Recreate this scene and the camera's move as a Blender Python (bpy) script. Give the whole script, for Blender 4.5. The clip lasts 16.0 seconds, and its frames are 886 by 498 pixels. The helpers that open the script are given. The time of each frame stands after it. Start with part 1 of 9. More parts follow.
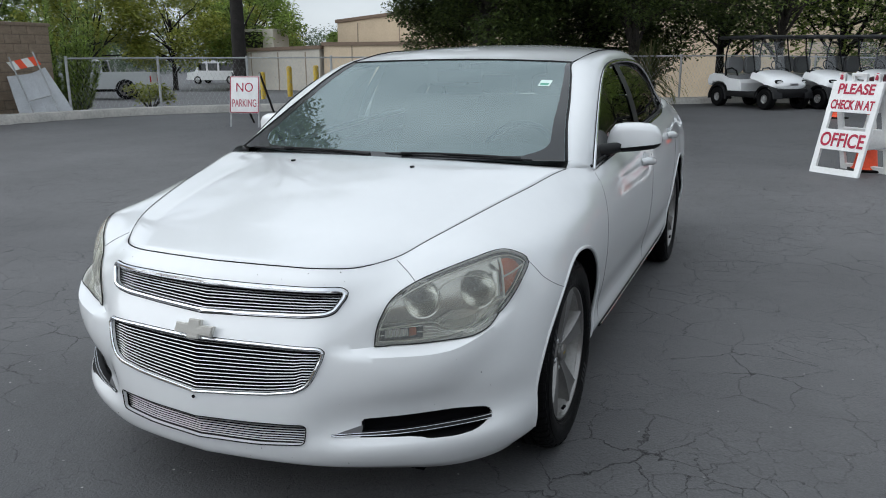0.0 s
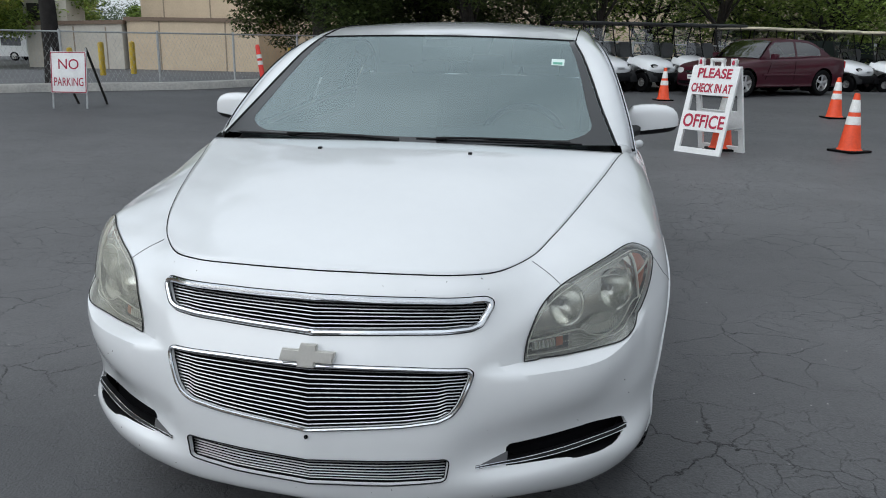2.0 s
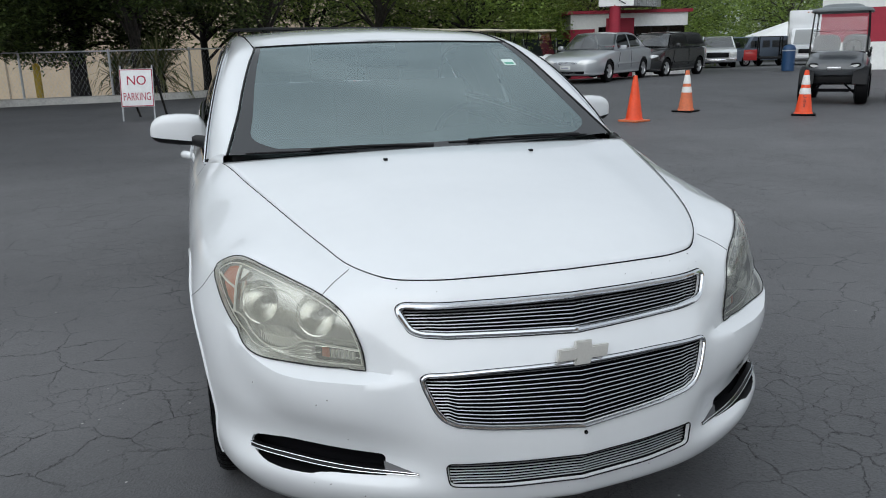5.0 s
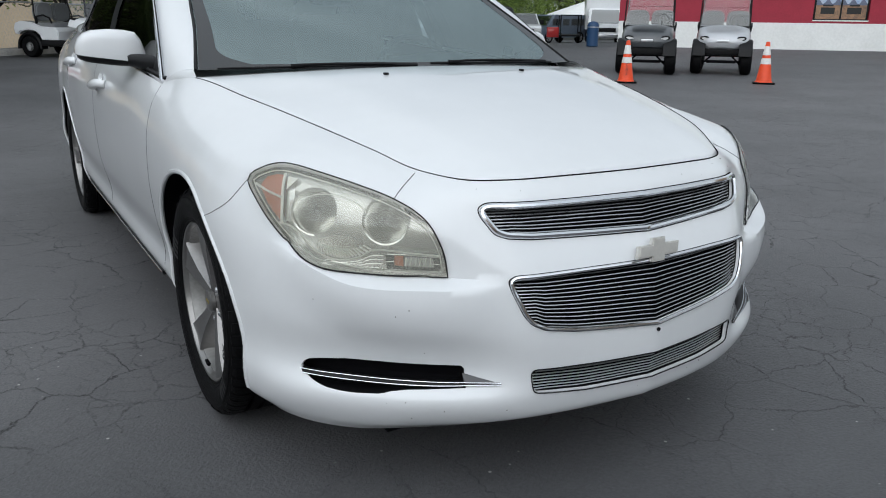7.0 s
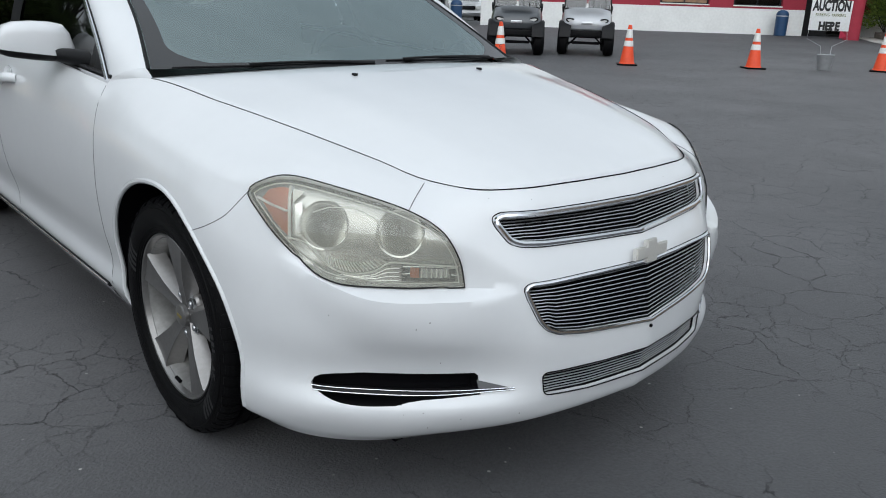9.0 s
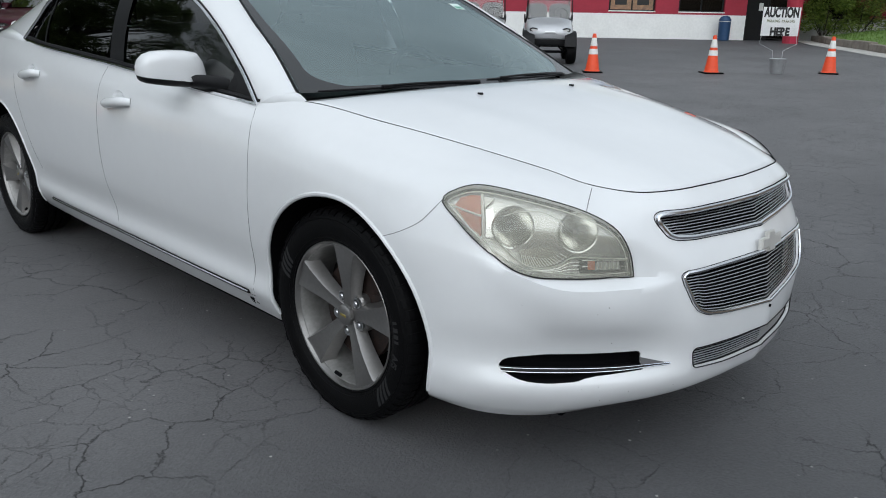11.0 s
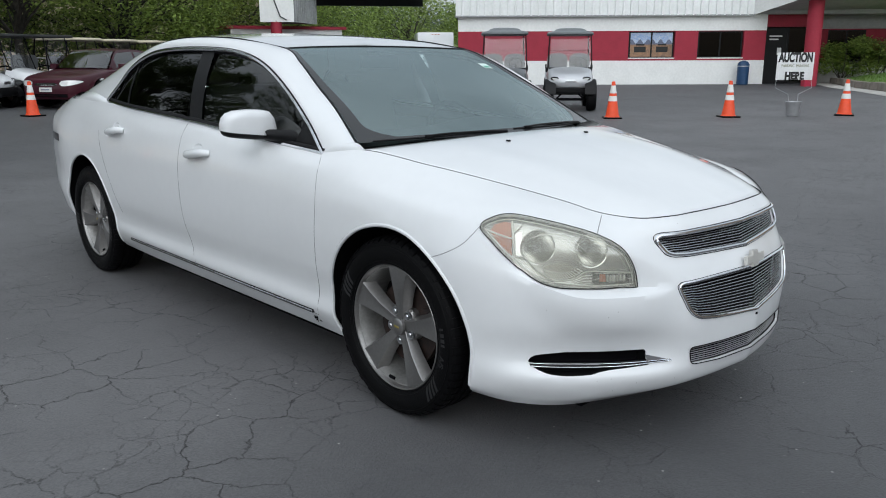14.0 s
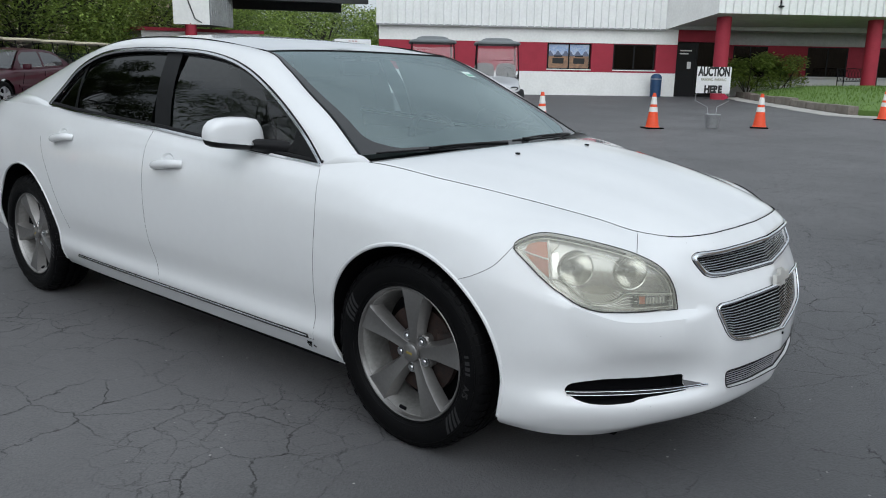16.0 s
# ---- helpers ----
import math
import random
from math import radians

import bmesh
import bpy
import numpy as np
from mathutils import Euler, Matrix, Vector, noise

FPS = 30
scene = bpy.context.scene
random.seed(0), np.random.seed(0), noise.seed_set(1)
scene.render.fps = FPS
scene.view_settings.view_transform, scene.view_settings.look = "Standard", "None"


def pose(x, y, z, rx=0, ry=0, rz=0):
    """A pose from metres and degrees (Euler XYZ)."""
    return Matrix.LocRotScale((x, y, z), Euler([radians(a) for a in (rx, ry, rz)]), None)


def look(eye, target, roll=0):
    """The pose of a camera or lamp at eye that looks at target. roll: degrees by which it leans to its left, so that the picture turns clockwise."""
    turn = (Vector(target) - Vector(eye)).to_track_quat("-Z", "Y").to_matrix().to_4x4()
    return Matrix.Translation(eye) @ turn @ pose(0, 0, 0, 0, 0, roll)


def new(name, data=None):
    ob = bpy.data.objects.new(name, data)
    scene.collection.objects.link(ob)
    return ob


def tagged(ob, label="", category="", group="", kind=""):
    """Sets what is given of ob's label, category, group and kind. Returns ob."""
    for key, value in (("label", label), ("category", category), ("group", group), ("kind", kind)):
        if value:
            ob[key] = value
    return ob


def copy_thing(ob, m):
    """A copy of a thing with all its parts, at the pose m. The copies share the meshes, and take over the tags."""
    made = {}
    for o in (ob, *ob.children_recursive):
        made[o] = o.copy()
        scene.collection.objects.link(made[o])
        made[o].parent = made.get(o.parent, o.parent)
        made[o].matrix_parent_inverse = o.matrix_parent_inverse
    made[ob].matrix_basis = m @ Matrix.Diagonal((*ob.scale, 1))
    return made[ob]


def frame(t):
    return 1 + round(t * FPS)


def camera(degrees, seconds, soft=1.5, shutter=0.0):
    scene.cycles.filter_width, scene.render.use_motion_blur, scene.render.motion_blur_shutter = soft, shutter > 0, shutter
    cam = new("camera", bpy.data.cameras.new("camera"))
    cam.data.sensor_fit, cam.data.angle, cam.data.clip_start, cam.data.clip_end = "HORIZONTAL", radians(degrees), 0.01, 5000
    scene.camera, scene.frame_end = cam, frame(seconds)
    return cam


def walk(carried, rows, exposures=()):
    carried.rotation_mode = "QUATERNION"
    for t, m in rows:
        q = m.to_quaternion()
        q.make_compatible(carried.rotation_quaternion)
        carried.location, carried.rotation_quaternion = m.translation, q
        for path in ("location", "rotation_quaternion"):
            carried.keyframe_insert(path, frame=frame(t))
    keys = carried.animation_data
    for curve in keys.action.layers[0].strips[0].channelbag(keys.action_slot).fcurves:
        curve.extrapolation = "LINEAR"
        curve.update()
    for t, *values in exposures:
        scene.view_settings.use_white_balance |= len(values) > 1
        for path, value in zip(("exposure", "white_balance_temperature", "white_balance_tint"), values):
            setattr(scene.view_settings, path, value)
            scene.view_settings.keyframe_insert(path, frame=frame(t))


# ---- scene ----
cam = camera(59.1, 16.0, 1.0)
PATH = [
    (0, (1.405, -2.497, 1.316), (0.653, -0.705, 0.842), -0.2),
    (0.5, (1.144, -2.497, 1.327), (0.468, -0.68, 0.838), 0.1),
    (1, (0.929, -2.47, 1.304), (0.357, -0.62, 0.804), 0.3),
    (1.5, (0.744, -2.396, 1.287), (0.303, -0.513, 0.779), 0.7),
    (2, (0.543, -2.461, 1.289), (0.245, -0.552, 0.774), 1.0),
    (2.5, (0.342, -2.519, 1.284), (0.19, -0.592, 0.768), 1.1),
    (3, (0.119, -2.456, 1.269), (0.131, -0.522, 0.758), 1.0),
    (3.5, (-0.098, -2.451, 1.288), (0.074, -0.521, 0.792), 0.8),
    (3.7, (-0.174, -2.468, 1.287), (0.037, -0.539, 0.804), 0.2),
    (5.8, (-1.12, -2.285, 1.287), (-0.366, -0.513, 0.745), -0.5),
    (6, (-1.185, -2.239, 1.267), (-0.39, -0.489, 0.715), -0.2),
    (6.5, (-1.3, -2.127, 1.186), (-0.413, -0.424, 0.628), -0.1),
    (7, (-1.314, -2.123, 1.105), (-0.332, -0.476, 0.538), 0.7),
    (7.5, (-1.319, -2.132, 1.1), (-0.252, -0.54, 0.529), 1.3),
    (8, (-1.355, -2.119, 1.119), (-0.209, -0.586, 0.538), 1.7),
    (8.5, (-1.44, -2.042, 1.171), (-0.231, -0.567, 0.569), 1.9),
    (9, (-1.572, -1.915, 1.169), (-0.316, -0.486, 0.553), 1.9),
    (9.5, (-1.723, -1.839, 1.191), (-0.434, -0.441, 0.574), 1.5),
    (10, (-1.911, -1.802, 1.198), (-0.597, -0.424, 0.586), 1.2),
    (10.2, (-1.965, -1.767, 1.2), (-0.64, -0.398, 0.59), 1.1),
    (12.3, (-2.327, -1.711, 1.235), (-0.946, -0.371, 0.69), 0.9),
    (12.5, (-2.333, -1.734, 1.239), (-0.958, -0.383, 0.705), 0.8),
    (13, (-2.36, -1.847, 1.245), (-1.006, -0.465, 0.736), 0.5),
    (13.5, (-2.405, -1.96, 1.248), (-1.071, -0.553, 0.757), 0.0),
    (14, (-2.507, -2.022, 1.259), (-1.174, -0.61, 0.781), -0.2),
    (14.5, (-2.61, -2.062, 1.278), (-1.259, -0.664, 0.813), -0.1),
    (15, (-2.645, -2.038, 1.278), (-1.26, -0.668, 0.824), 0.3),
    (15.5, (-2.647, -1.917, 1.271), (-1.217, -0.593, 0.823), 0.8),
    (16, (-2.612, -1.641, 1.254), (-1.123, -0.386, 0.796), 1.0),
]
walk(cam, [(t, look(eye, target, roll)) for t, eye, target, roll in PATH], [(0.0, 0.14), (1.5, 0.06), (3.5, -0.03), (6.0, 0.0), (10.0, 0.0), (12.5, 0.04), (14.5, 0.09), (16.0, 0.03)])


# ---- light ----
SUN_AT = Vector((-0.60, -0.58, 0.55))
world = bpy.data.worlds.new("overcast")
scene.world = world
world.use_nodes = True
wn, wl = world.node_tree.nodes, world.node_tree.links
wn.clear()
w_out = wn.new("ShaderNodeOutputWorld")
w_bg = wn.new("ShaderNodeBackground")
w_sky = wn.new("ShaderNodeTexSky")
w_sky.sky_type, w_sky.sun_disc = "NISHITA", False
w_sky.sun_elevation, w_sky.sun_rotation = radians(33), radians(-134)
w_co = wn.new("ShaderNodeTexCoord")
w_map = wn.new("ShaderNodeMapping")
w_map.inputs["Scale"].default_value = (1.0, 1.0, 2.6)
w_noise = wn.new("ShaderNodeTexNoise")
w_noise.inputs["Scale"].default_value, w_noise.inputs["Detail"].default_value = 2.1, 7
w_ramp = wn.new("ShaderNodeValToRGB")
w_ramp.color_ramp.elements[0].position, w_ramp.color_ramp.elements[1].position = 0.36, 0.66
w_ramp.color_ramp.elements[0].color = (7.0, 7.8, 8.6, 1)
w_ramp.color_ramp.elements[1].color = (11.4, 12.4, 13.2, 1)
w_mix = wn.new("ShaderNodeMix")
w_mix.data_type = "RGBA"
w_mix.inputs["Factor"].default_value = 0.86
wl.new(w_co.outputs["Generated"], w_map.inputs["Vector"])
wl.new(w_map.outputs["Vector"], w_noise.inputs["Vector"])
wl.new(w_noise.outputs["Fac"], w_ramp.inputs["Fac"])
wl.new(w_sky.outputs["Color"], w_mix.inputs["A"])
wl.new(w_ramp.outputs["Color"], w_mix.inputs["B"])
wl.new(w_mix.outputs["Result"], w_bg.inputs["Color"])
# the veil is brightest round the hidden sun
w_dot, w_clip, w_pow, w_gain = (wn.new(k) for k in ("ShaderNodeVectorMath", "ShaderNodeMath", "ShaderNodeMath", "ShaderNodeMath"))
w_dot.operation, w_clip.operation, w_pow.operation, w_gain.operation = "DOT_PRODUCT", "MAXIMUM", "POWER", "MULTIPLY_ADD"
w_dot.inputs[1].default_value = SUN_AT.normalized()
w_clip.inputs[1].default_value, w_pow.inputs[1].default_value = 0.0, 1.2
w_gain.inputs[1].default_value, w_gain.inputs[2].default_value = 0.082, 0.074
wl.new(w_co.outputs["Generated"], w_dot.inputs[0])
wl.new(w_dot.outputs["Value"], w_clip.inputs[0])
wl.new(w_clip.outputs[0], w_pow.inputs[0])
wl.new(w_pow.outputs[0], w_gain.inputs[0])
wl.new(w_gain.outputs[0], w_bg.inputs["Strength"])
wl.new(w_bg.outputs["Background"], w_out.inputs["Surface"])
sun_data = bpy.data.lights.new("sun", "SUN")
sun_data.energy, sun_data.angle, sun_data.color = 0.75, radians(80), (0.97, 0.975, 0.97)
sun = new("sun", sun_data)
sun.matrix_world = look(SUN_AT * 30, (0, 0, 0))
scene.view_settings.exposure = 0.0


# ---- materials ----
def mat(name, color, rough=0.5, metal=0.0, var=0.0, scale=8.0, bump=0.0, bscale=60.0, coat=0.0, spec=0.5, color2=None, emit=0.0):
    """A principled material whose colour wanders between color and color2 at two scales, with fine relief."""
    m = bpy.data.materials.new(name)
    m.use_nodes = True
    n, l = m.node_tree.nodes, m.node_tree.links
    b = n["Principled BSDF"]
    b.inputs["Base Color"].default_value = (*color, 1)
    b.inputs["Roughness"].default_value = rough
    b.inputs["Metallic"].default_value = metal
    b.inputs["Coat Weight"].default_value = coat
    b.inputs["Coat Roughness"].default_value = 0.04
    b.inputs["Specular IOR Level"].default_value = spec
    if emit:
        b.inputs["Emission Color"].default_value = (*color, 1)
        b.inputs["Emission Strength"].default_value = emit
    if var or color2 or bump:
        co = n.new("ShaderNodeTexCoord")
    if var or color2:
        second = color2 or tuple(c * (1 - var) for c in color)
        n1, n2 = n.new("ShaderNodeTexNoise"), n.new("ShaderNodeTexNoise")
        n1.inputs["Scale"].default_value, n1.inputs["Detail"].default_value = scale, 6
        n2.inputs["Scale"].default_value, n2.inputs["Detail"].default_value = scale * 7, 3
        add = n.new("ShaderNodeMath")
        add.operation = "ADD"
        half = n.new("ShaderNodeMath")
        half.operation = "MULTIPLY"
        half.inputs[1].default_value = 0.5
        ramp = n.new("ShaderNodeValToRGB")
        ramp.color_ramp.elements[0].position, ramp.color_ramp.elements[1].position = 0.38, 0.62
        ramp.color_ramp.elements[0].color = (*second, 1)
        ramp.color_ramp.elements[1].color = (*color, 1)
        for k in (n1, n2):
            l.new(co.outputs["Object"], k.inputs["Vector"])
        l.new(n1.outputs["Fac"], add.inputs[0])
        l.new(n2.outputs["Fac"], add.inputs[1])
        l.new(add.outputs[0], half.inputs[0])
        l.new(half.outputs[0], ramp.inputs["Fac"])
        l.new(ramp.outputs["Color"], b.inputs["Base Color"])
    if bump:
        nb = n.new("ShaderNodeTexNoise")
        nb.inputs["Scale"].default_value, nb.inputs["Detail"].default_value = bscale, 4
        bp = n.new("ShaderNodeBump")
        bp.inputs["Strength"].default_value, bp.inputs["Distance"].default_value = bump, 0.01
        l.new(co.outputs["Object"], nb.inputs["Vector"])
        l.new(nb.outputs["Fac"], bp.inputs["Height"])
        l.new(bp.outputs["Normal"], b.inputs["Normal"])
    return m


def glass_mat(name, tint, ior=1.5, rough=0.0, gain=(1.0, 1.0, 1.0)):
    """A single sheet of tinted glass: see-through, with mirror gloss by Fresnel."""
    m = bpy.data.materials.new(name)
    m.use_nodes = True
    n, l = m.node_tree.nodes, m.node_tree.links
    n.clear()
    out = n.new("ShaderNodeOutputMaterial")
    clear, gloss, mix, fr = (n.new(k) for k in ("ShaderNodeBsdfTransparent", "ShaderNodeBsdfGlossy", "ShaderNodeMixShader", "ShaderNodeFresnel"))
    clear.inputs["Color"].default_value = (*tint, 1)
    gloss.inputs["Roughness"].default_value = rough
    gloss.inputs["Color"].default_value = (*gain, 1)
    fr.inputs["IOR"].default_value = ior
    l.new(fr.outputs["Fac"], mix.inputs["Fac"])
    l.new(clear.outputs["BSDF"], mix.inputs[1])
    l.new(gloss.outputs["BSDF"], mix.inputs[2])
    l.new(mix.outputs["Shader"], out.inputs["Surface"])
    return m


def asphalt_mat():
    """Dark sealed asphalt: fine stone grain, worn patches and a net of alligator cracks."""
    m = bpy.data.materials.new("asphalt")
    m.use_nodes = True
    n, l = m.node_tree.nodes, m.node_tree.links
    b = n["Principled BSDF"]
    co = n.new("ShaderNodeTexCoord")
    warp = n.new("ShaderNodeTexNoise")
    warp.inputs["Scale"].default_value, warp.inputs["Detail"].default_value = 3.4, 9
    warp.inputs["Roughness"].default_value = 0.66
    wv = n.new("ShaderNodeVectorMath")
    wv.operation = "MULTIPLY_ADD"
    wv.inputs[1].default_value = (0.24, 0.24, 0.0)
    l.new(co.outputs["Object"], warp.inputs["Vector"])
    l.new(warp.outputs["Color"], wv.inputs[0])
    l.new(co.outputs["Object"], wv.inputs[2])

    def cracks(scale, width, gate_scale, low, high):
        v = n.new("ShaderNodeTexVoronoi")
        v.voronoi_dimensions, v.feature = "2D", "DISTANCE_TO_EDGE"
        v.inputs["Scale"].default_value = scale
        l.new(wv.outputs[0], v.inputs["Vector"])
        r = n.new("ShaderNodeMapRange")
        r.inputs["From Min"].default_value, r.inputs["From Max"].default_value = 0.0, width
        r.inputs["To Min"].default_value, r.inputs["To Max"].default_value = 1.0, 0.0
        l.new(v.outputs["Distance"], r.inputs["Value"])
        g = n.new("ShaderNodeTexNoise")
        g.inputs["Scale"].default_value, g.inputs["Detail"].default_value = gate_scale, 4
        l.new(co.outputs["Object"], g.inputs["Vector"])
        gr = n.new("ShaderNodeMapRange")
        gr.inputs["From Min"].default_value, gr.inputs["From Max"].default_value = low, high
        l.new(g.outputs["Fac"], gr.inputs["Value"])
        mu = n.new("ShaderNodeMath")
        mu.operation = "MULTIPLY"
        l.new(r.outputs[0], mu.inputs[0])
        l.new(gr.outputs[0], mu.inputs[1])
        return mu.outputs[0]

    big, fine = cracks(4.2, 0.015, 1.5, 0.39, 0.60), cracks(8.6, 0.018, 1.1, 0.48, 0.68)
    both = n.new("ShaderNodeMath")
    both.operation = "MAXIMUM"
    l.new(big, both.inputs[0])
    l.new(fine, both.inputs[1])
    grain = n.new("ShaderNodeTexNoise")
    grain.inputs["Scale"].default_value, grain.inputs["Detail"].default_value = 120, 4
    patch = n.new("ShaderNodeTexNoise")
    patch.inputs["Scale"].default_value, patch.inputs["Detail"].default_value = 0.6, 11
    patch.inputs["Roughness"].default_value = 0.68
    l.new(co.outputs["Object"], grain.inputs["Vector"])
    l.new(co.outputs["Object"], patch.inputs["Vector"])
    base = n.new("ShaderNodeValToRGB")
    base.color_ramp.elements[0].position, base.color_ramp.elements[1].position = 0.3, 0.72
    base.color_ramp.elements[0].color = (0.060, 0.060, 0.063, 1)
    base.color_ramp.elements[1].color = (0.098, 0.098, 0.102, 1)
    l.new(patch.outputs["Fac"], base.inputs["Fac"])
    # the seal coat is worn thin on the parking row beside the car
    place, worn_in, worn_out, worn, stray, thin = (n.new(k) for k in ("ShaderNodeSeparateXYZ", "ShaderNodeMapRange", "ShaderNodeMapRange", "ShaderNodeMath", "ShaderNodeVectorMath", "ShaderNodeMix"))
    stray.operation, worn.operation = "MULTIPLY_ADD", "MULTIPLY"
    stray.inputs[1].default_value = (2.4, 2.4, 0.0)
    l.new(patch.outputs["Color"], stray.inputs[0])
    l.new(co.outputs["Object"], stray.inputs[2])
    l.new(stray.outputs[0], place.inputs[0])
    for node, a, z in ((worn_in, 0.1, 1.9), (worn_out, 11.0, 6.0)):
        node.interpolation_type = "SMOOTHSTEP"
        node.inputs["From Min"].default_value, node.inputs["From Max"].default_value = a, z
        l.new(place.outputs["Y"], node.inputs["Value"])
    l.new(worn_in.outputs[0], worn.inputs[0])
    l.new(worn_out.outputs[0], worn.inputs[1])
    thin.data_type, thin.blend_type = "RGBA", "MULTIPLY"
    thin.inputs["B"].default_value = (1.48, 1.46, 1.43, 1)
    l.new(worn.outputs[0], thin.inputs["Factor"])
    l.new(base.outputs["Color"], thin.inputs["A"])
    gmix = n.new("ShaderNodeMix")
    gmix.data_type, gmix.blend_type = "RGBA", "MULTIPLY"
    gmix.inputs["Factor"].default_value = 0.32
    gramp = n.new("ShaderNodeValToRGB")
    gramp.color_ramp.elements[0].position, gramp.color_ramp.elements[1].position = 0.3, 0.7
    gramp.color_ramp.elements[0].color, gramp.color_ramp.elements[1].color = (0.5, 0.5, 0.5, 1), (1.5, 1.5, 1.5, 1)
    l.new(grain.outputs["Fac"], gramp.inputs["Fac"])
    l.new(thin.outputs["Result"], gmix.inputs["A"])
    l.new(gramp.outputs["Color"], gmix.inputs["B"])
    cmix = n.new("ShaderNodeMix")
    cmix.data_type = "RGBA"
    cmix.inputs["B"].default_value = (0.012, 0.012, 0.013, 1)
    l.new(both.outputs[0], cmix.inputs["Factor"])
    l.new(gmix.outputs["Result"], cmix.inputs["A"])
    # scattered pale grit, a few grains here and there
    grit = n.new("ShaderNodeTexVoronoi")
    grit.inputs["Scale"].default_value = 16.0
    l.new(co.outputs["Object"], grit.inputs["Vector"])
    gthr, chance, gsel = (n.new(k) for k in ("ShaderNodeMapRange", "ShaderNodeMapRange", "ShaderNodeMath"))
    gthr.inputs["From Min"].default_value, gthr.inputs["From Max"].default_value = 0.085, 0.055
    chance.inputs["From Min"].default_value, chance.inputs["From Max"].default_value = 0.72, 0.95
    gsel.operation = "MULTIPLY"
    tone = n.new("ShaderNodeSeparateColor")
    l.new(grit.outputs["Color"], tone.inputs["Color"])
    l.new(grit.outputs["Distance"], gthr.inputs["Value"])
    l.new(tone.outputs["Red"], chance.inputs["Value"])
    l.new(gthr.outputs[0], gsel.inputs[0])
    l.new(chance.outputs[0], gsel.inputs[1])
    gmx = n.new("ShaderNodeMix")
    gmx.data_type = "RGBA"
    gmx.inputs["B"].default_value = (0.42, 0.41, 0.39, 1)
    l.new(gsel.outputs[0], gmx.inputs["Factor"])
    l.new(cmix.outputs["Result"], gmx.inputs["A"])
    l.new(gmx.outputs["Result"], b.inputs["Base Color"])
    b.inputs["Roughness"].default_value = 0.62
    b.inputs["Specular IOR Level"].default_value = 0.42
    h = n.new("ShaderNodeMath")
    h.operation = "MULTIPLY_ADD"
    h.inputs[1].default_value = -1.2
    l.new(both.outputs[0], h.inputs[0])
    l.new(grain.outputs["Fac"], h.inputs[2])
    bp = n.new("ShaderNodeBump")
    bp.inputs["Strength"].default_value, bp.inputs["Distance"].default_value = 0.7, 0.005
    l.new(h.outputs[0], bp.inputs["Height"])
    l.new(bp.outputs["Normal"], b.inputs["Normal"])
    return m


ASPHALT = asphalt_mat()
WHITE_PAINT = mat("white car paint", (0.745, 0.755, 0.765), 0.32, coat=1.0, var=0.02, scale=3)
CHROME = mat("chrome", (0.75, 0.76, 0.78), 0.12, 1.0)
SATIN = mat("satin chrome", (0.60, 0.61, 0.63), 0.28, 1.0)
BLACK = mat("black plastic", (0.008, 0.008, 0.009), 0.45, var=0.3, scale=20, spec=0.22)
# near-black that puts the shade of gaps, arches and hollows into the colour
DARK = mat("dark cavity", (0.005, 0.005, 0.006), 0.9, spec=0.05)
RUBBER = mat("tyre rubber", (0.0045, 0.0045, 0.005), 0.46, spec=0.075, var=0.25, scale=30, bump=0.2, bscale=200)
ALLOY = mat("alloy wheel", (0.29, 0.282, 0.276), 0.33, 0.85, var=0.12, scale=14)
ALLOY_DARK = mat("dirty alloy", (0.16, 0.15, 0.14), 0.55, 0.5, var=0.3, scale=20)
RUST = mat("rusty iron", (0.040, 0.020, 0.015), 0.75, 0.3, color2=(0.012, 0.010, 0.010), scale=30)
WINDSHIELD = glass_mat("windshield glass", (0.56, 0.70, 0.70), 2.9, 0.0, (0.84, 0.98, 1.0))
def film(m, color, low, high, scale):
    """Adds an uneven matt film (dust, haze) to a glass material."""
    n, l = m.node_tree.nodes, m.node_tree.links
    matt, both, spots, span_, place = (n.new(k) for k in ("ShaderNodeBsdfDiffuse", "ShaderNodeMixShader", "ShaderNodeTexNoise", "ShaderNodeMapRange", "ShaderNodeTexCoord"))
    matt.inputs["Color"].default_value = (*color, 1)
    spots.inputs["Scale"].default_value = scale
    span_.inputs["To Min"].default_value, span_.inputs["To Max"].default_value = low, high
    clean = next(k for k in n if k.type == "MIX_SHADER" and k != both)
    l.new(place.outputs["Object"], spots.inputs["Vector"])
    l.new(spots.outputs["Fac"], span_.inputs["Value"])
    l.new(span_.outputs[0], both.inputs["Fac"])
    l.new(clean.outputs["Shader"], both.inputs[1])
    l.new(matt.outputs["BSDF"], both.inputs[2])
    l.new(both.outputs["Shader"], next(k for k in n if k.type == "OUTPUT_MATERIAL").inputs["Surface"])
    return m


film(WINDSHIELD, (0.50, 0.66, 0.66), 0.065, 0.095, 1.5)
TINT = glass_mat("tinted glass", (0.010, 0.012, 0.012), 1.36)
SIDE_GLASS = glass_mat("door glass", (0.15, 0.21, 0.195), 1.6)
LENS = glass_mat("hazy lamp lens", (0.97, 0.97, 0.945), 1.5, 0.04)
film(LENS, (0.82, 0.81, 0.70), 0.14, 0.26, 7.0)
LENS_CLEAR = glass_mat("dulled lamp lens", (0.96, 0.96, 0.93), 1.5, 0.04)
film(LENS_CLEAR, (0.86, 0.87, 0.84), 0.07, 0.16, 7.0)
CLEAR = glass_mat("clear plastic", (0.88, 0.90, 0.90), 1.35, 0.03)
CHROME_LAMP = mat("lamp reflector", (0.86, 0.86, 0.82), 0.22, 0.9)
BEZEL = mat("lamp bezel", (0.60, 0.60, 0.57), 0.26, 0.75)
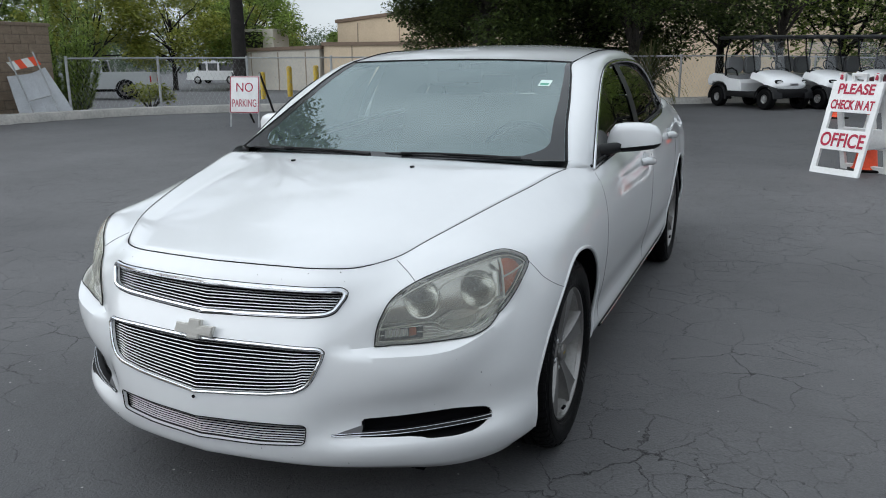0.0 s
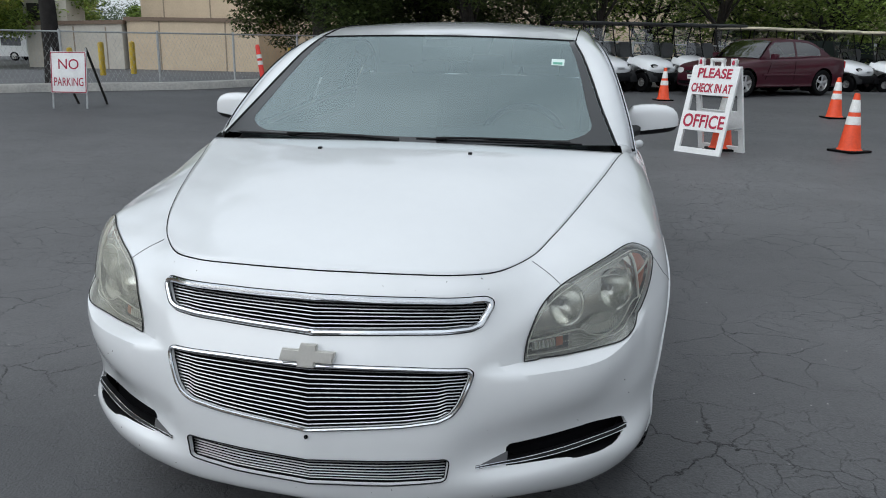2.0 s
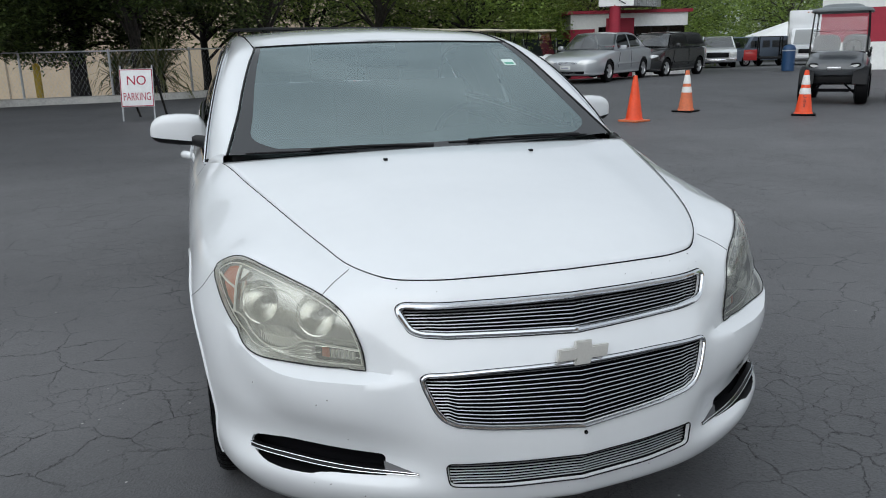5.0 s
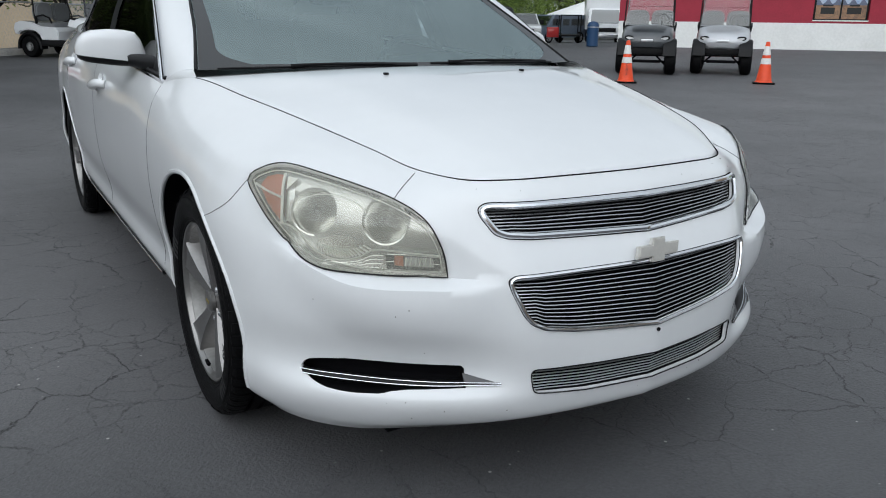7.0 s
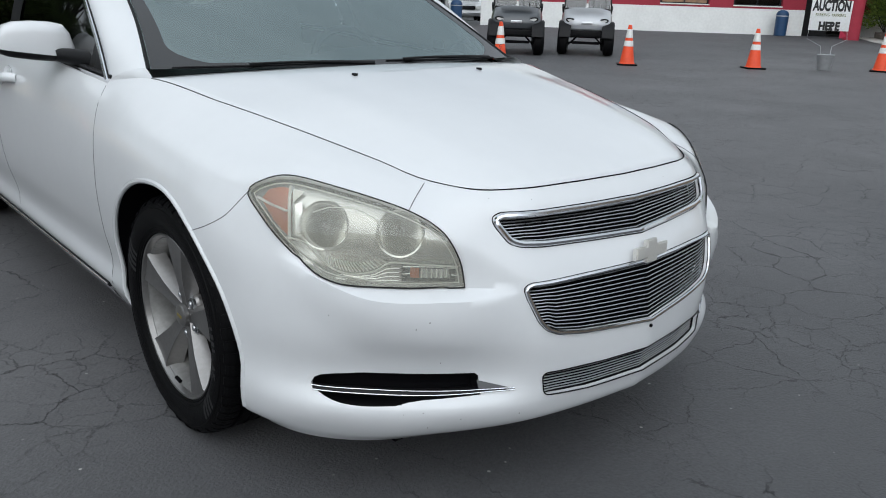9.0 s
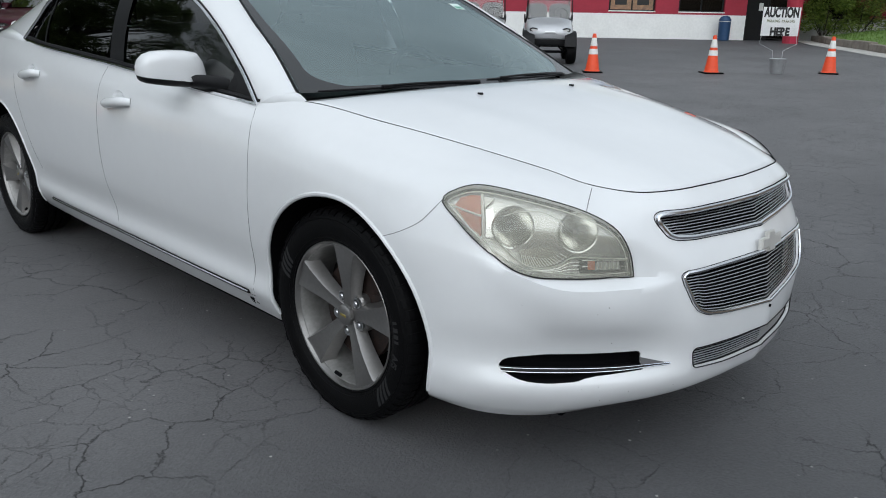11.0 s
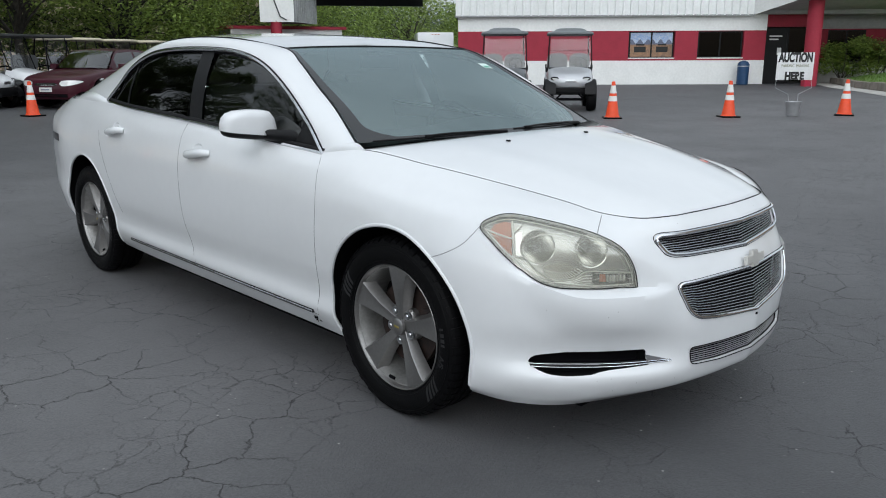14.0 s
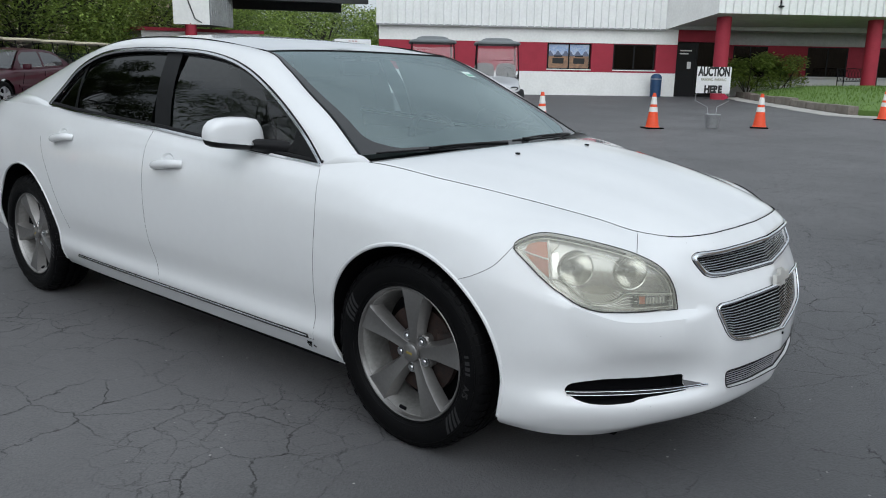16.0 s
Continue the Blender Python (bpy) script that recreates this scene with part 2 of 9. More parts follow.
BULB_CAP = mat("bulb cap", (0.20, 0.20, 0.19), 0.5, 0.5)
LAMP_WHITE = mat("pale lamp trim", (0.82, 0.82, 0.77), 0.35)
AMBER = mat("amber reflector", (0.42, 0.095, 0.02), 0.3, coat=0.5)
GLASSES = [WINDSHIELD, TINT, SIDE_GLASS, LENS, LENS_CLEAR, CLEAR]
EMBLEM = mat("painted emblem", (0.60, 0.585, 0.55), 0.32, 0.3, coat=0.5, var=0.08, scale=30)
SEAT = mat("grey cloth seat", (0.22, 0.22, 0.20), 0.9, var=0.2, scale=40)
DASH = mat("dashboard plastic", (0.17, 0.18, 0.18), 0.7, var=0.2, scale=30)


# ---- mesh tools ----
def spline(points, n):
    """n points along a Catmull-Rom curve through points, at even steps of the knots."""
    p = np.array(points, float)
    q = np.vstack([2 * p[0] - p[1], p, 2 * p[-1] - p[-2]])
    out = []
    for s in np.linspace(0, len(p) - 1, n):
        i = min(int(s), len(p) - 2)
        t = s - i
        a, b, c, d = q[i], q[i + 1], q[i + 2], q[i + 3]
        out.append(0.5 * (2 * b + (c - a) * t + (2 * a - 5 * b + 4 * c - d) * t * t + (3 * b - a - 3 * c + d) * t ** 3))
    return np.array(out)


def even(points, n, closed=False):
    """n points evenly spaced by length along a polyline."""
    p = np.array(points, float)
    if closed:
        p = np.vstack([p, p[:1]])
    seg = np.linalg.norm(np.diff(p, axis=0), axis=1)
    s = np.concatenate([[0], np.cumsum(seg)])
    want = np.linspace(0, s[-1], n + 1)[:-1] if closed else np.linspace(0, s[-1], n)
    return np.stack([np.interp(want, s, p[:, k]) for k in range(p.shape[1])], axis=1)


CABIN = [Vector((0, 1.6, 0.6))]


def face_out(bm):
    """Turns open sheets of glass so that they face away from the middle of their vehicle."""
    bm.normal_update()
    bmesh.ops.reverse_faces(bm, faces=[f for f in bm.faces if f.normal.dot(f.calc_center_median() - CABIN[0]) < 0])


def part(name, bm, material, parent=None, label="", smooth=True, loc=None):
    """Links a bmesh as one mesh object, under parent if given."""
    me = bpy.data.meshes.new(name)
    bmesh.ops.remove_doubles(bm, verts=bm.verts, dist=1e-5)
    if material in GLASSES:
        face_out(bm)
    bm.to_mesh(me)
    bm.free()
    for m in (material if isinstance(material, (list, tuple)) else [material]):
        me.materials.append(m)
    if smooth:
        me.polygons.foreach_set("use_smooth", [True] * len(me.polygons))
        me.set_sharp_from_angle(angle=radians(38))
    ob = new(name, me)
    if parent:
        ob.parent = parent
    if loc is not None:
        ob.matrix_local = loc
    if label:
        ob["label"] = label
    return ob


def thing(name, m, label, category, group="", kind=""):
    ob = new(name)
    ob.matrix_world = m
    return tagged(ob, label, category, group, kind)


def grid_faces(bm, rows, flip=False, index=0):
    """Faces through rows of points (lists of the same length)."""
    vs = [[bm.verts.new(p) for p in r] for r in rows]
    for i in range(len(vs) - 1):
        for j in range(len(vs[0]) - 1):
            q = (vs[i][j], vs[i][j + 1], vs[i + 1][j + 1], vs[i + 1][j])
            try:
                f = bm.faces.new(q[::-1] if flip else q)
                f.material_index = index
            except ValueError:
                pass
    return vs


def box(bm, x0, x1, y0, y1, z0, z1, bevel=0.0, m=None, index=0):
    r = bmesh.ops.create_cube(bm, size=1)
    vs = r["verts"]
    mm = Matrix.Translation(((x0 + x1) / 2, (y0 + y1) / 2, (z0 + z1) / 2)) @ Matrix.Diagonal((x1 - x0, y1 - y0, z1 - z0, 1))
    bmesh.ops.transform(bm, matrix=(m @ mm) if m else mm, verts=vs)
    fs = {f for v in vs for f in v.link_faces}
    for f in fs:
        f.material_index = index
    if bevel:
        es = list({e for v in vs for e in v.link_edges})
        bmesh.ops.bevel(bm, geom=es, offset=bevel, segments=2, affect="EDGES", profile=0.6)
    return vs


def tube(bm, pts, r, sides=8, closed=False, index=0, caps=True, flat=1.0):
    """A tube of radius r (a number or one for each point) along pts."""
    p = [Vector(q) for q in pts]
    n = len(p)
    rings = []
    up = None
    for i in range(n):
        a, b = p[(i - 1) % n if closed else max(i - 1, 0)], p[(i + 1) % n if closed else min(i + 1, n - 1)]
        d = (b - a).normalized()
        if up is None:
            up = Vector((0, 0, 1)) if abs(d.z) < 0.9 else Vector((1, 0, 0))
        s = d.cross(up).normalized()
        up = s.cross(d).normalized()
        rr = float(r[i]) if hasattr(r, "__len__") else float(r)
        rings.append([bm.verts.new(p[i] + rr * (math.cos(k * math.tau / sides) * s + flat * math.sin(k * math.tau / sides) * up)) for k in range(sides)])
    for i in range(n if closed else n - 1):
        a, b = rings[i], rings[(i + 1) % n]
        for k in range(sides):
            f = bm.faces.new((a[k], a[(k + 1) % sides], b[(k + 1) % sides], b[k]))
            f.material_index = index
    if caps and not closed:
        for ring, rev in ((rings[0], False), (rings[-1], True)):
            f = bm.faces.new(ring[::-1] if not rev else ring)
            f.material_index = index


def lathe(bm, profile, sides=32, axis="Z", m=None, index=0):
    """Turns (radius, height) points about an axis."""
    vs = []
    for k in range(sides):
        a = k * math.tau / sides
        row = []
        for r, h in profile:
            v = Vector((r * math.cos(a), r * math.sin(a), h))
            if axis == "X":
                v = Vector((h, r * math.cos(a), r * math.sin(a)))
            row.append(bm.verts.new(m @ v if m else v))
        vs.append(row)
    for k in range(sides):
        a, b = vs[k], vs[(k + 1) % sides]
        for j in range(len(profile) - 1):
            f = bm.faces.new((a[j], b[j], b[j + 1], a[j + 1]))
            f.material_index = index


def prism(bm, outline, depth, m=None, index=0, bevel=0.0):
    """A flat outline of (x, z) points given depth along y."""
    a = [bm.verts.new(m @ Vector((x, 0, z)) if m else (x, 0, z)) for x, z in outline]
    b = [bm.verts.new(m @ Vector((x, depth, z)) if m else (x, depth, z)) for x, z in outline]
    n = len(a)
    fs = [bm.faces.new(a), bm.faces.new(b[::-1])]
    for k in range(n):
        fs.append(bm.faces.new((a[(k + 1) % n], a[k], b[k], b[(k + 1) % n])))
    for f in fs:
        f.material_index = index
    bmesh.ops.recalc_face_normals(bm, faces=fs)
    if bevel:
        bmesh.ops.bevel(bm, geom=list({e for f in fs[:1] for e in f.edges}), offset=bevel, segments=2, affect="EDGES")


def inside(poly, u, v):
    """Whether the point (u, v) lies in the polygon."""
    hit = False
    j = len(poly) - 1
    for i in range(len(poly)):
        (a, b), (c, d) = poly[i], poly[j]
        if (b > v) != (d > v) and u < (c - a) * (v - b) / (d - b) + a:
            hit = not hit
        j = i
    return hit


def grown(poly, d):
    """The polygon with its edges moved outwards by d (it runs counter-clockwise)."""
    p = [Vector(q) for q in poly]
    out = []
    n = len(p)
    for i in range(n):
        e1, e2 = (p[i] - p[i - 1]).normalized(), (p[(i + 1) % n] - p[i]).normalized()
        n1, n2 = Vector((e1.y, -e1.x)), Vector((e2.y, -e2.x))
        k = (n1 + n2)
        k = k / max(k.length_squared / 2, 0.3)
        out.append(tuple(p[i] + k * d))
    return out


def cut(bm, poly, axes, keep=None, test=None):
    """Cuts the faces along a closed outline seen down the third axis. axes: the two coordinate numbers of the outline.
    keep: 'in' or 'out' drops the other faces. test: which face centres take part."""
    a, b = axes
    us, vs = [q[0] for q in poly], [q[1] for q in poly]
    lo, hi = (min(us) - 0.03, min(vs) - 0.03), (max(us) + 0.03, max(vs) + 0.03)

    def near(f):
        c = f.calc_center_median()
        return lo[0] < c[a] < hi[0] and lo[1] < c[b] < hi[1] and (test is None or test(c))

    for i in range(len(poly)):
        p, q = poly[i - 1], poly[i]
        mid, half = ((p[0] + q[0]) / 2, (p[1] + q[1]) / 2), math.hypot(q[0] - p[0], q[1] - p[1]) / 2
        faces = []
        for f in bm.faces:
            c = f.calc_center_median()
            if test is not None and not test(c):
                continue
            reach = max((v.co - c).length for v in f.verts)
            if math.hypot(c[a] - mid[0], c[b] - mid[1]) < half + reach + 0.004:
                faces.append(f)
        co, no = [0, 0, 0], [0, 0, 0]
        co[a], co[b] = p
        no[a], no[b] = q[1] - p[1], p[0] - q[0]
        if faces and Vector(no).length > 1e-7:
            geom = list({v for f in faces for v in f.verts} | {e for f in faces for e in f.edges}) + faces
            bmesh.ops.bisect_plane(bm, geom=geom, dist=1e-5, plane_co=co, plane_no=no)
    inner = []
    for f in bm.faces:
        c = f.calc_center_median()
        if (test is None or test(c)) and inside(poly, c[a], c[b]):
            inner.append(f)
    if keep:
        chosen = set(inner)
        drop = inner if keep == "out" else [f for f in bm.faces if f not in chosen]
        bmesh.ops.delete(bm, geom=drop, context="FACES")
    return inner


def text_mesh(body, size, m, extrude=0.002, squeeze=1.0, align="CENTER", bold=0.0):
    """A bmesh of flat letters standing in the x-z plane, facing -y."""
    cu = bpy.data.curves.new("letters", "FONT")
    cu.body, cu.size, cu.extrude, cu.align_x = body, size, extrude, align
    cu.offset = bold
    ob = bpy.data.objects.new("letters", cu)
    scene.collection.objects.link(ob)
    me = bpy.data.meshes.new_from_object(ob.evaluated_get(bpy.context.evaluated_depsgraph_get()))
    bm = bmesh.new()
    bm.from_mesh(me)
    bpy.data.objects.remove(ob)
    bpy.data.curves.remove(cu)
    bpy.data.meshes.remove(me)
    bmesh.ops.transform(bm, matrix=m @ pose(0, 0, 0, 90) @ Matrix.Diagonal((squeeze, 1, 1, 1)), verts=bm.verts)
    return bm


def rise(x, y):
    """The height of the ground: the lot climbs gently away from the car and falls off behind the fence."""
    d = min(math.hypot(x, y), 30.0) - 3.0
    back = min(max(y - 21.0, 0.0), 21.0)
    left = min(max((-x - 13.4) / 3.0, 0.0), 1.0)
    east = min(max((x - 12.0) / 10.0, 0.0), 1.0)
    fall = max((0.05 - 0.022 * east * east * (3 - 2 * east)) * back, 0.60 * left * left * (3 - 2 * left))
    dip = 0.052 * math.exp(-(x * x + (y - 2.85) ** 2) / 5.0) + 0.012 * math.exp(-(x * x + (y + 0.5) ** 2) / 9.0)
    return 0.018 + 0.0025 * (d + math.sqrt(d * d + 4)) - fall - dip


# ---- ground ----
def build_ground():
    bm = bmesh.new()
    radii = [0.6, 1.2, 1.8, 2.4, 3, 3.6, 4.2, 5, 6, 8, 10, 12.5, 15, 17, 19, 20, 21, 22, 23.5, 25, 27, 29, 31, 34, 38, 43, 50, 60, 75, 100, 150, 300, 700, 2000]
    rows = []
    for r in radii:
        rows.append([(r * math.cos(a), r * math.sin(a), rise(r * math.cos(a), r * math.sin(a))) for a in np.linspace(0, math.tau, 145)])
    grid_faces(bm, rows)
    c = bm.verts.new((0, 0, rise(0, 0)))
    bm.verts.ensure_lookup_table()
    ring = [bm.verts[k] for k in range(144)] + [bm.verts[0]]
    for k in range(144):
        bm.faces.new((c, ring[k], ring[k + 1]))
    ob = part("ground", bm, ASPHALT)
    return tagged(ob, "dark sealed asphalt lot with alligator cracks and grit", "asphalt", kind="structure")


build_ground()


# ---- the white sedan ----
from mathutils.bvhtree import BVHTree

# Design lines of the body's half, from the middle of the nose round the flank to the middle of the tail: (x, y, z)
LINE_UNDER = [(0, -.845, .21), (.2, -.822, .207), (.335, -.790, .203), (.40, -.762, .198), (.50, -.705, .19), (.64, -.60, .175), (.74, -.485, .178), (.785, -.355, .185), (.795, 0, .20),
              (.79, .25, .19), (.785, .45, .19), (.785, 1.0, .19), (.785, 1.5, .19), (.785, 2.2, .19), (.785, 2.85, .21), (.75, 3.4, .24), (.60, 3.74, .25), (0, 3.88, .25)]
LINE_LIP = [(0, -.892, .235), (.2, -.866, .232), (.335, -.832, .228), (.40, -.805, .225), (.51, -.748, .222), (.65, -.637, .21), (.757, -.505, .21), (.805, -.370, .205), (.82, 0, .23),
            (.815, .25, .235), (.812, .45, .235), (.812, 1.0, .235), (.812, 1.5, .235), (.812, 2.2, .235), (.82, 2.85, .25), (.80, 3.4, .30), (.64, 3.80, .30), (0, 3.95, .30)]
LINE_CHIN = [(0, -0.907, 0.276), (0.2003, -0.883, 0.276), (0.3364, -0.8528, 0.279), (0.4034, -0.8292, 0.283), (0.5161, -0.7742, 0.289), (0.6605, -0.6631, 0.288), (0.7688, -0.5372, 0.282), (0.821, -0.3884, 0.274), (0.835, 0, 0.295),
             (0.834, 0.25, 0.29), (0.836, 0.45, 0.29), (0.839, 1, 0.292), (0.84, 1.5, 0.293), (0.84, 2.2, 0.296), (0.834, 2.85, 0.315), (0.817, 3.4, 0.36), (0.656, 3.822, 0.36), (0, 3.967, 0.36)]
LINE_LOW = [(0, -0.916, 0.33), (0.2, -0.889, 0.33), (0.3343, -0.8511, 0.33), (0.3924, -0.8137, 0.33), (0.501, -0.7453, 0.332), (0.6404, -0.6377, 0.335), (0.7487, -0.5327, 0.34), (0.819, -0.388, 0.345), (0.848, 0, 0.36),
            (0.836, 0.25, 0.355), (0.832, 0.45, 0.355), (0.834, 1, 0.357), (0.836, 1.5, 0.358), (0.837, 2.2, 0.36), (0.845, 2.85, 0.38), (0.83, 3.4, 0.42), (0.67, 3.84, 0.42), (0, 3.98, 0.42)]
LINE_MID = [(0, -.917, .43), (.2, -.890, .435), (.342, -.858, .442), (.402, -.822, .447), (.508, -.766, .455), (.648, -.658, .46), (.758, -.546, .465), (.827, -.393, .47), (.86, 0, .50),
            (.857, .25, .485), (.855, .45, .48), (.858, 1.0, .48), (.86, 1.5, .48), (.86, 2.2, .48), (.855, 2.85, .52), (.822, 3.4, .56), (.68, 3.85, .56), (0, 3.98, .56)]
LINE_CREASE = [(0, -.896, .565), (.2, -.870, .565), (.352, -.836, .565), (.408, -.803, .565), (.480, -.750, .566), (.636, -.640, .574), (.752, -.512, .626), (.824, -.370, .655), (.866, 0, .67),
               (.869, .25, .642), (.870, .45, .64), (.872, 1.0, .645), (.872, 1.5, .65), (.870, 2.2, .655), (.861, 2.85, .68), (.826, 3.4, .70), (.68, 3.84, .72), (0, 3.97, .72)]
LINE_BROW = [(0, -.846, .672), (.2, -.821, .673), (.36, -.783, .686), (.42, -.752, .689), (.498, -.714, .688), (.616, -.590, .750), (.722, -.458, .776), (.786, -.335, .766), (.826, 0, .796),
             (.848, .25, .80), (.858, .45, .79), (.862, 1.0, .80), (.862, 1.5, .815), (.858, 2.2, .835), (.838, 2.85, .86), (.797, 3.4, .88), (.66, 3.80, .90), (0, 3.93, .90)]
LINE_TOP = [(0, -.792, .770), (.2, -.776, .769), (.33, -.745, .766), (.395, -.704, .764), (.468, -.614, .776), (.525, -.50, .808), (.575, -.35, .838), (.612, -.22, .860), (.67, 0, .892),
            (.738, .27, .927), (.787, .45, .908), (.795, 1.0, .938), (.795, 1.5, .968), (.785, 2.2, 1.0), (.755, 2.85, 1.012), (.70, 3.4, 1.005), (.56, 3.70, 1.00), (0, 3.86, 1.01)]
LINE_SHOULDER = [tuple((np.array(a) + b) / 2 + np.array((.0, -.012, .006) if k < 3 else (.002, -.006, .006) if k < 9 else (.010, 0, .008) if k < 15 else (0, .012, .004))) for k, (a, b) in enumerate(zip(LINE_BROW, LINE_TOP))]
LINES = [np.array(k, float) for k in (LINE_UNDER, LINE_LIP, LINE_CHIN, LINE_LOW, LINE_MID, LINE_CREASE, LINE_BROW, LINE_SHOULDER, LINE_TOP)]


def hermite(knots, s, want, mirror=False):
    """Smooth curve through knots at parameters s, read at want. mirror: the curve goes on as its mirror image before the first knot."""
    p, s = np.array(knots, float), np.array(s, float)
    if mirror:
        p = np.vstack([p[1] * (-1, 1, 1), p])
        s = np.concatenate([[2 * s[0] - s[1]], s])
    h = np.diff(s)[:, None]
    d = np.diff(p, axis=0) / h
    t = np.vstack([d[:1], (d[:-1] * h[1:] + d[1:] * h[:-1]) / (h[1:] + h[:-1]), d[-1:]])
    out = []
    for w in want:
        i = int(np.clip(np.searchsorted(s, w) - 1, 0, len(s) - 2))
        hh = s[i + 1] - s[i]
        x = (w - s[i]) / hh
        out.append((2 * x ** 3 - 3 * x * x + 1) * p[i] + (x ** 3 - 2 * x * x + x) * hh * t[i] + (3 * x * x - 2 * x ** 3) * p[i + 1] + (x ** 3 - x * x) * hh * t[i + 1])
    return np.array(out)


def flank_grid():
    """Points of the body's half: rows from the sill up, columns from the nose to the tail."""
    mean = sum(LINES) / len(LINES)
    s = np.concatenate([[0], np.cumsum(np.linalg.norm(np.diff(mean, axis=0), axis=1))])
    want = []
    for i in range(len(s) - 1):
        k = max(2, int(round((s[i + 1] - s[i]) / (0.020 if i < 9 else 0.05))))
        want += list(np.linspace(s[i], s[i + 1], k, endpoint=False))
    want.append(s[-1])
    curves = [hermite(line, s, want) for line in LINES]
    cols = []
    v = np.linspace(0, 8, 65)
    low, high = 32, 40
    for j in range(len(want)):
        knots = np.array([c[j] for c in curves])
        sv = np.concatenate([[0], np.cumsum(np.linalg.norm(np.diff(knots, axis=0), axis=1))])
        col = hermite(knots, sv, np.interp(v, range(9), sv))
        if knots[5][1] < -0.1 and knots[5][0] > 0.3:
            # the ledge under the lamp: a row of points along its edge, pushed out, that fades towards the fog lamp
            dense = hermite(knots, sv, np.linspace(sv[4], sv[5], 60))
            along_lamp = .653 * knots[5][0] + .757 * knots[5][1]
            top = knots[5][2]
            zs = np.append(np.linspace(dense[0][2], top - 0.018, high - low - 1), (top - 0.010, top))
            col[low:high + 1] = np.stack([np.interp(zs, dense[:, 2], dense[:, k]) for k in range(3)], axis=1)
            out = 0.042 * float(np.interp(along_lamp, (-.385, -.36, -.31, -.25, -.16, -.06, .02, .08, .15), (0, .10, .52, .88, 1, 1, .76, .42, 0)))
            for r in range(len(col)):
                under = (top - 0.018 - col[r][2]) / 0.15
                push = 0.0 if r >= high or under >= 1 else 0.70 if under < 0 else 1 - under * under * (3 - 2 * under)
                col[r] += np.array((.757, -.653, 0)) * out * push
        cols.append(col)
    return np.array(cols)


FLANK = flank_grid()
TOP_EDGE = FLANK[:, -1]


def mirrored(bm):
    """Adds the mirror image in x."""
    g = bmesh.ops.duplicate(bm, geom=list(bm.verts) + list(bm.edges) + list(bm.faces))["geom"]
    vs = [k for k in g if isinstance(k, bmesh.types.BMVert)]
    for v in vs:
        v.co.x = -v.co.x
    bmesh.ops.reverse_faces(bm, faces=[k for k in g if isinstance(k, bmesh.types.BMFace)])
    bmesh.ops.remove_doubles(bm, verts=bm.verts, dist=2e-4)
    return bm


def flipped(bm):
    """The mirror image in x."""
    for v in bm.verts:
        v.co.x = -v.co.x
    bmesh.ops.reverse_faces(bm, faces=bm.faces)
    return bm


def turned(bm, deg):
    bmesh.ops.rotate(bm, cent=(0, 0, 0), matrix=Matrix.Rotation(radians(deg), 3, "Z"), verts=bm.verts)


FRONT_AXLE, REAR_AXLE, WHEEL_Z, ARCH_R = -0.005, 2.845, 0.325, 0.372
LAMP_TURN = -math.degrees(math.atan2(.757, .653))
# outlines: lamp along its own chord, the others seen from ahead (x, z) or from the side (y, z)
LAMP = [(-.257, .568), (-.15, .566), (-.05, .573), (.03, .590), (.09, .619), (.15, .665), (.195, .708), (.232, .746), (.207, .766), (.16, .782), (.098, .781),
        (-.025, .757), (-.129, .726), (-.205, .686), (-.243, .63)]
LAMP = [tuple(q) for q in even(spline(LAMP + LAMP[:1], 90), 64)[:-1]]
UPPER_GRILLE = [(0, .649), (.30, .656), (.355, .661), (.373, .668), (.391, .699), (.392, .706), (.384, .711), (.36, .712), (0, .714)]
MAIN_GRILLE = [(0, .432), (.22, .447), (.295, .459), (.322, .472), (.338, .492), (.358, .542), (.362, .560), (.353, .566), (.18, .570), (0, .572)]
LOW_GRILLE = [(0, .290), (.19, .292), (.305, .300), (.313, .305), (.319, .348), (.313, .355), (.18, .354), (0, .352)]
FOG = [(.449, .314), (.53, .311), (.585, .307), (.62, .299), (.69, .297), (.722, .306), (.738, .322), (.742, .336), (.735, .349), (.718, .358), (.66, .3635), (.56, .363), (.46, .362), (.447, .357)]
FOG = [tuple(q) for q in even(spline(FOG + FOG[:1], 84), 50)[:-1]]
FENDER = [(.47, .262), (.455, .32), (.412, .64), (.405, .75), (.418, .85), (.43, .88), (.47, .905), (.55, 1.2), (-.60, 1.2), (-.612, .782), (-.640, .724), (-.578, .768), (-.46, .792),
          (-.378, .753), (-.33, .685), (-.224, .632), (-.10, .4), (.2, .262)]
FRONT_DOOR = [(.474, .262), (1.50, .262), (1.545, .50), (1.545, .80), (1.535, 1.2), (.475, 1.2), (.475, .905), (.434, .88), (.422, .85), (.409, .75), (.416, .64), (.459, .32)]
REAR_DOOR = [(1.504, .262), (2.30, .262), (2.34, .40), (2.46, .62), (2.55, .78), (2.60, .92), (2.62, 1.2), (1.539, 1.2), (1.549, .80), (1.549, .50)]


def arch(y):
    return [(y + ARCH_R * math.cos(a), WHEEL_Z + 0.005 + ARCH_R * math.sin(a)) for a in np.linspace(0, math.tau, 40, endpoint=False)]


def flank_mesh():
    bm = bmesh.new()
    grid_faces(bm, FLANK.tolist(), flip=True)
    return bm


skin_bm = flank_mesh()
skin_bm.normal_update()
SKIN = BVHTree.FromBMesh(skin_bm)
skin_bm.free()


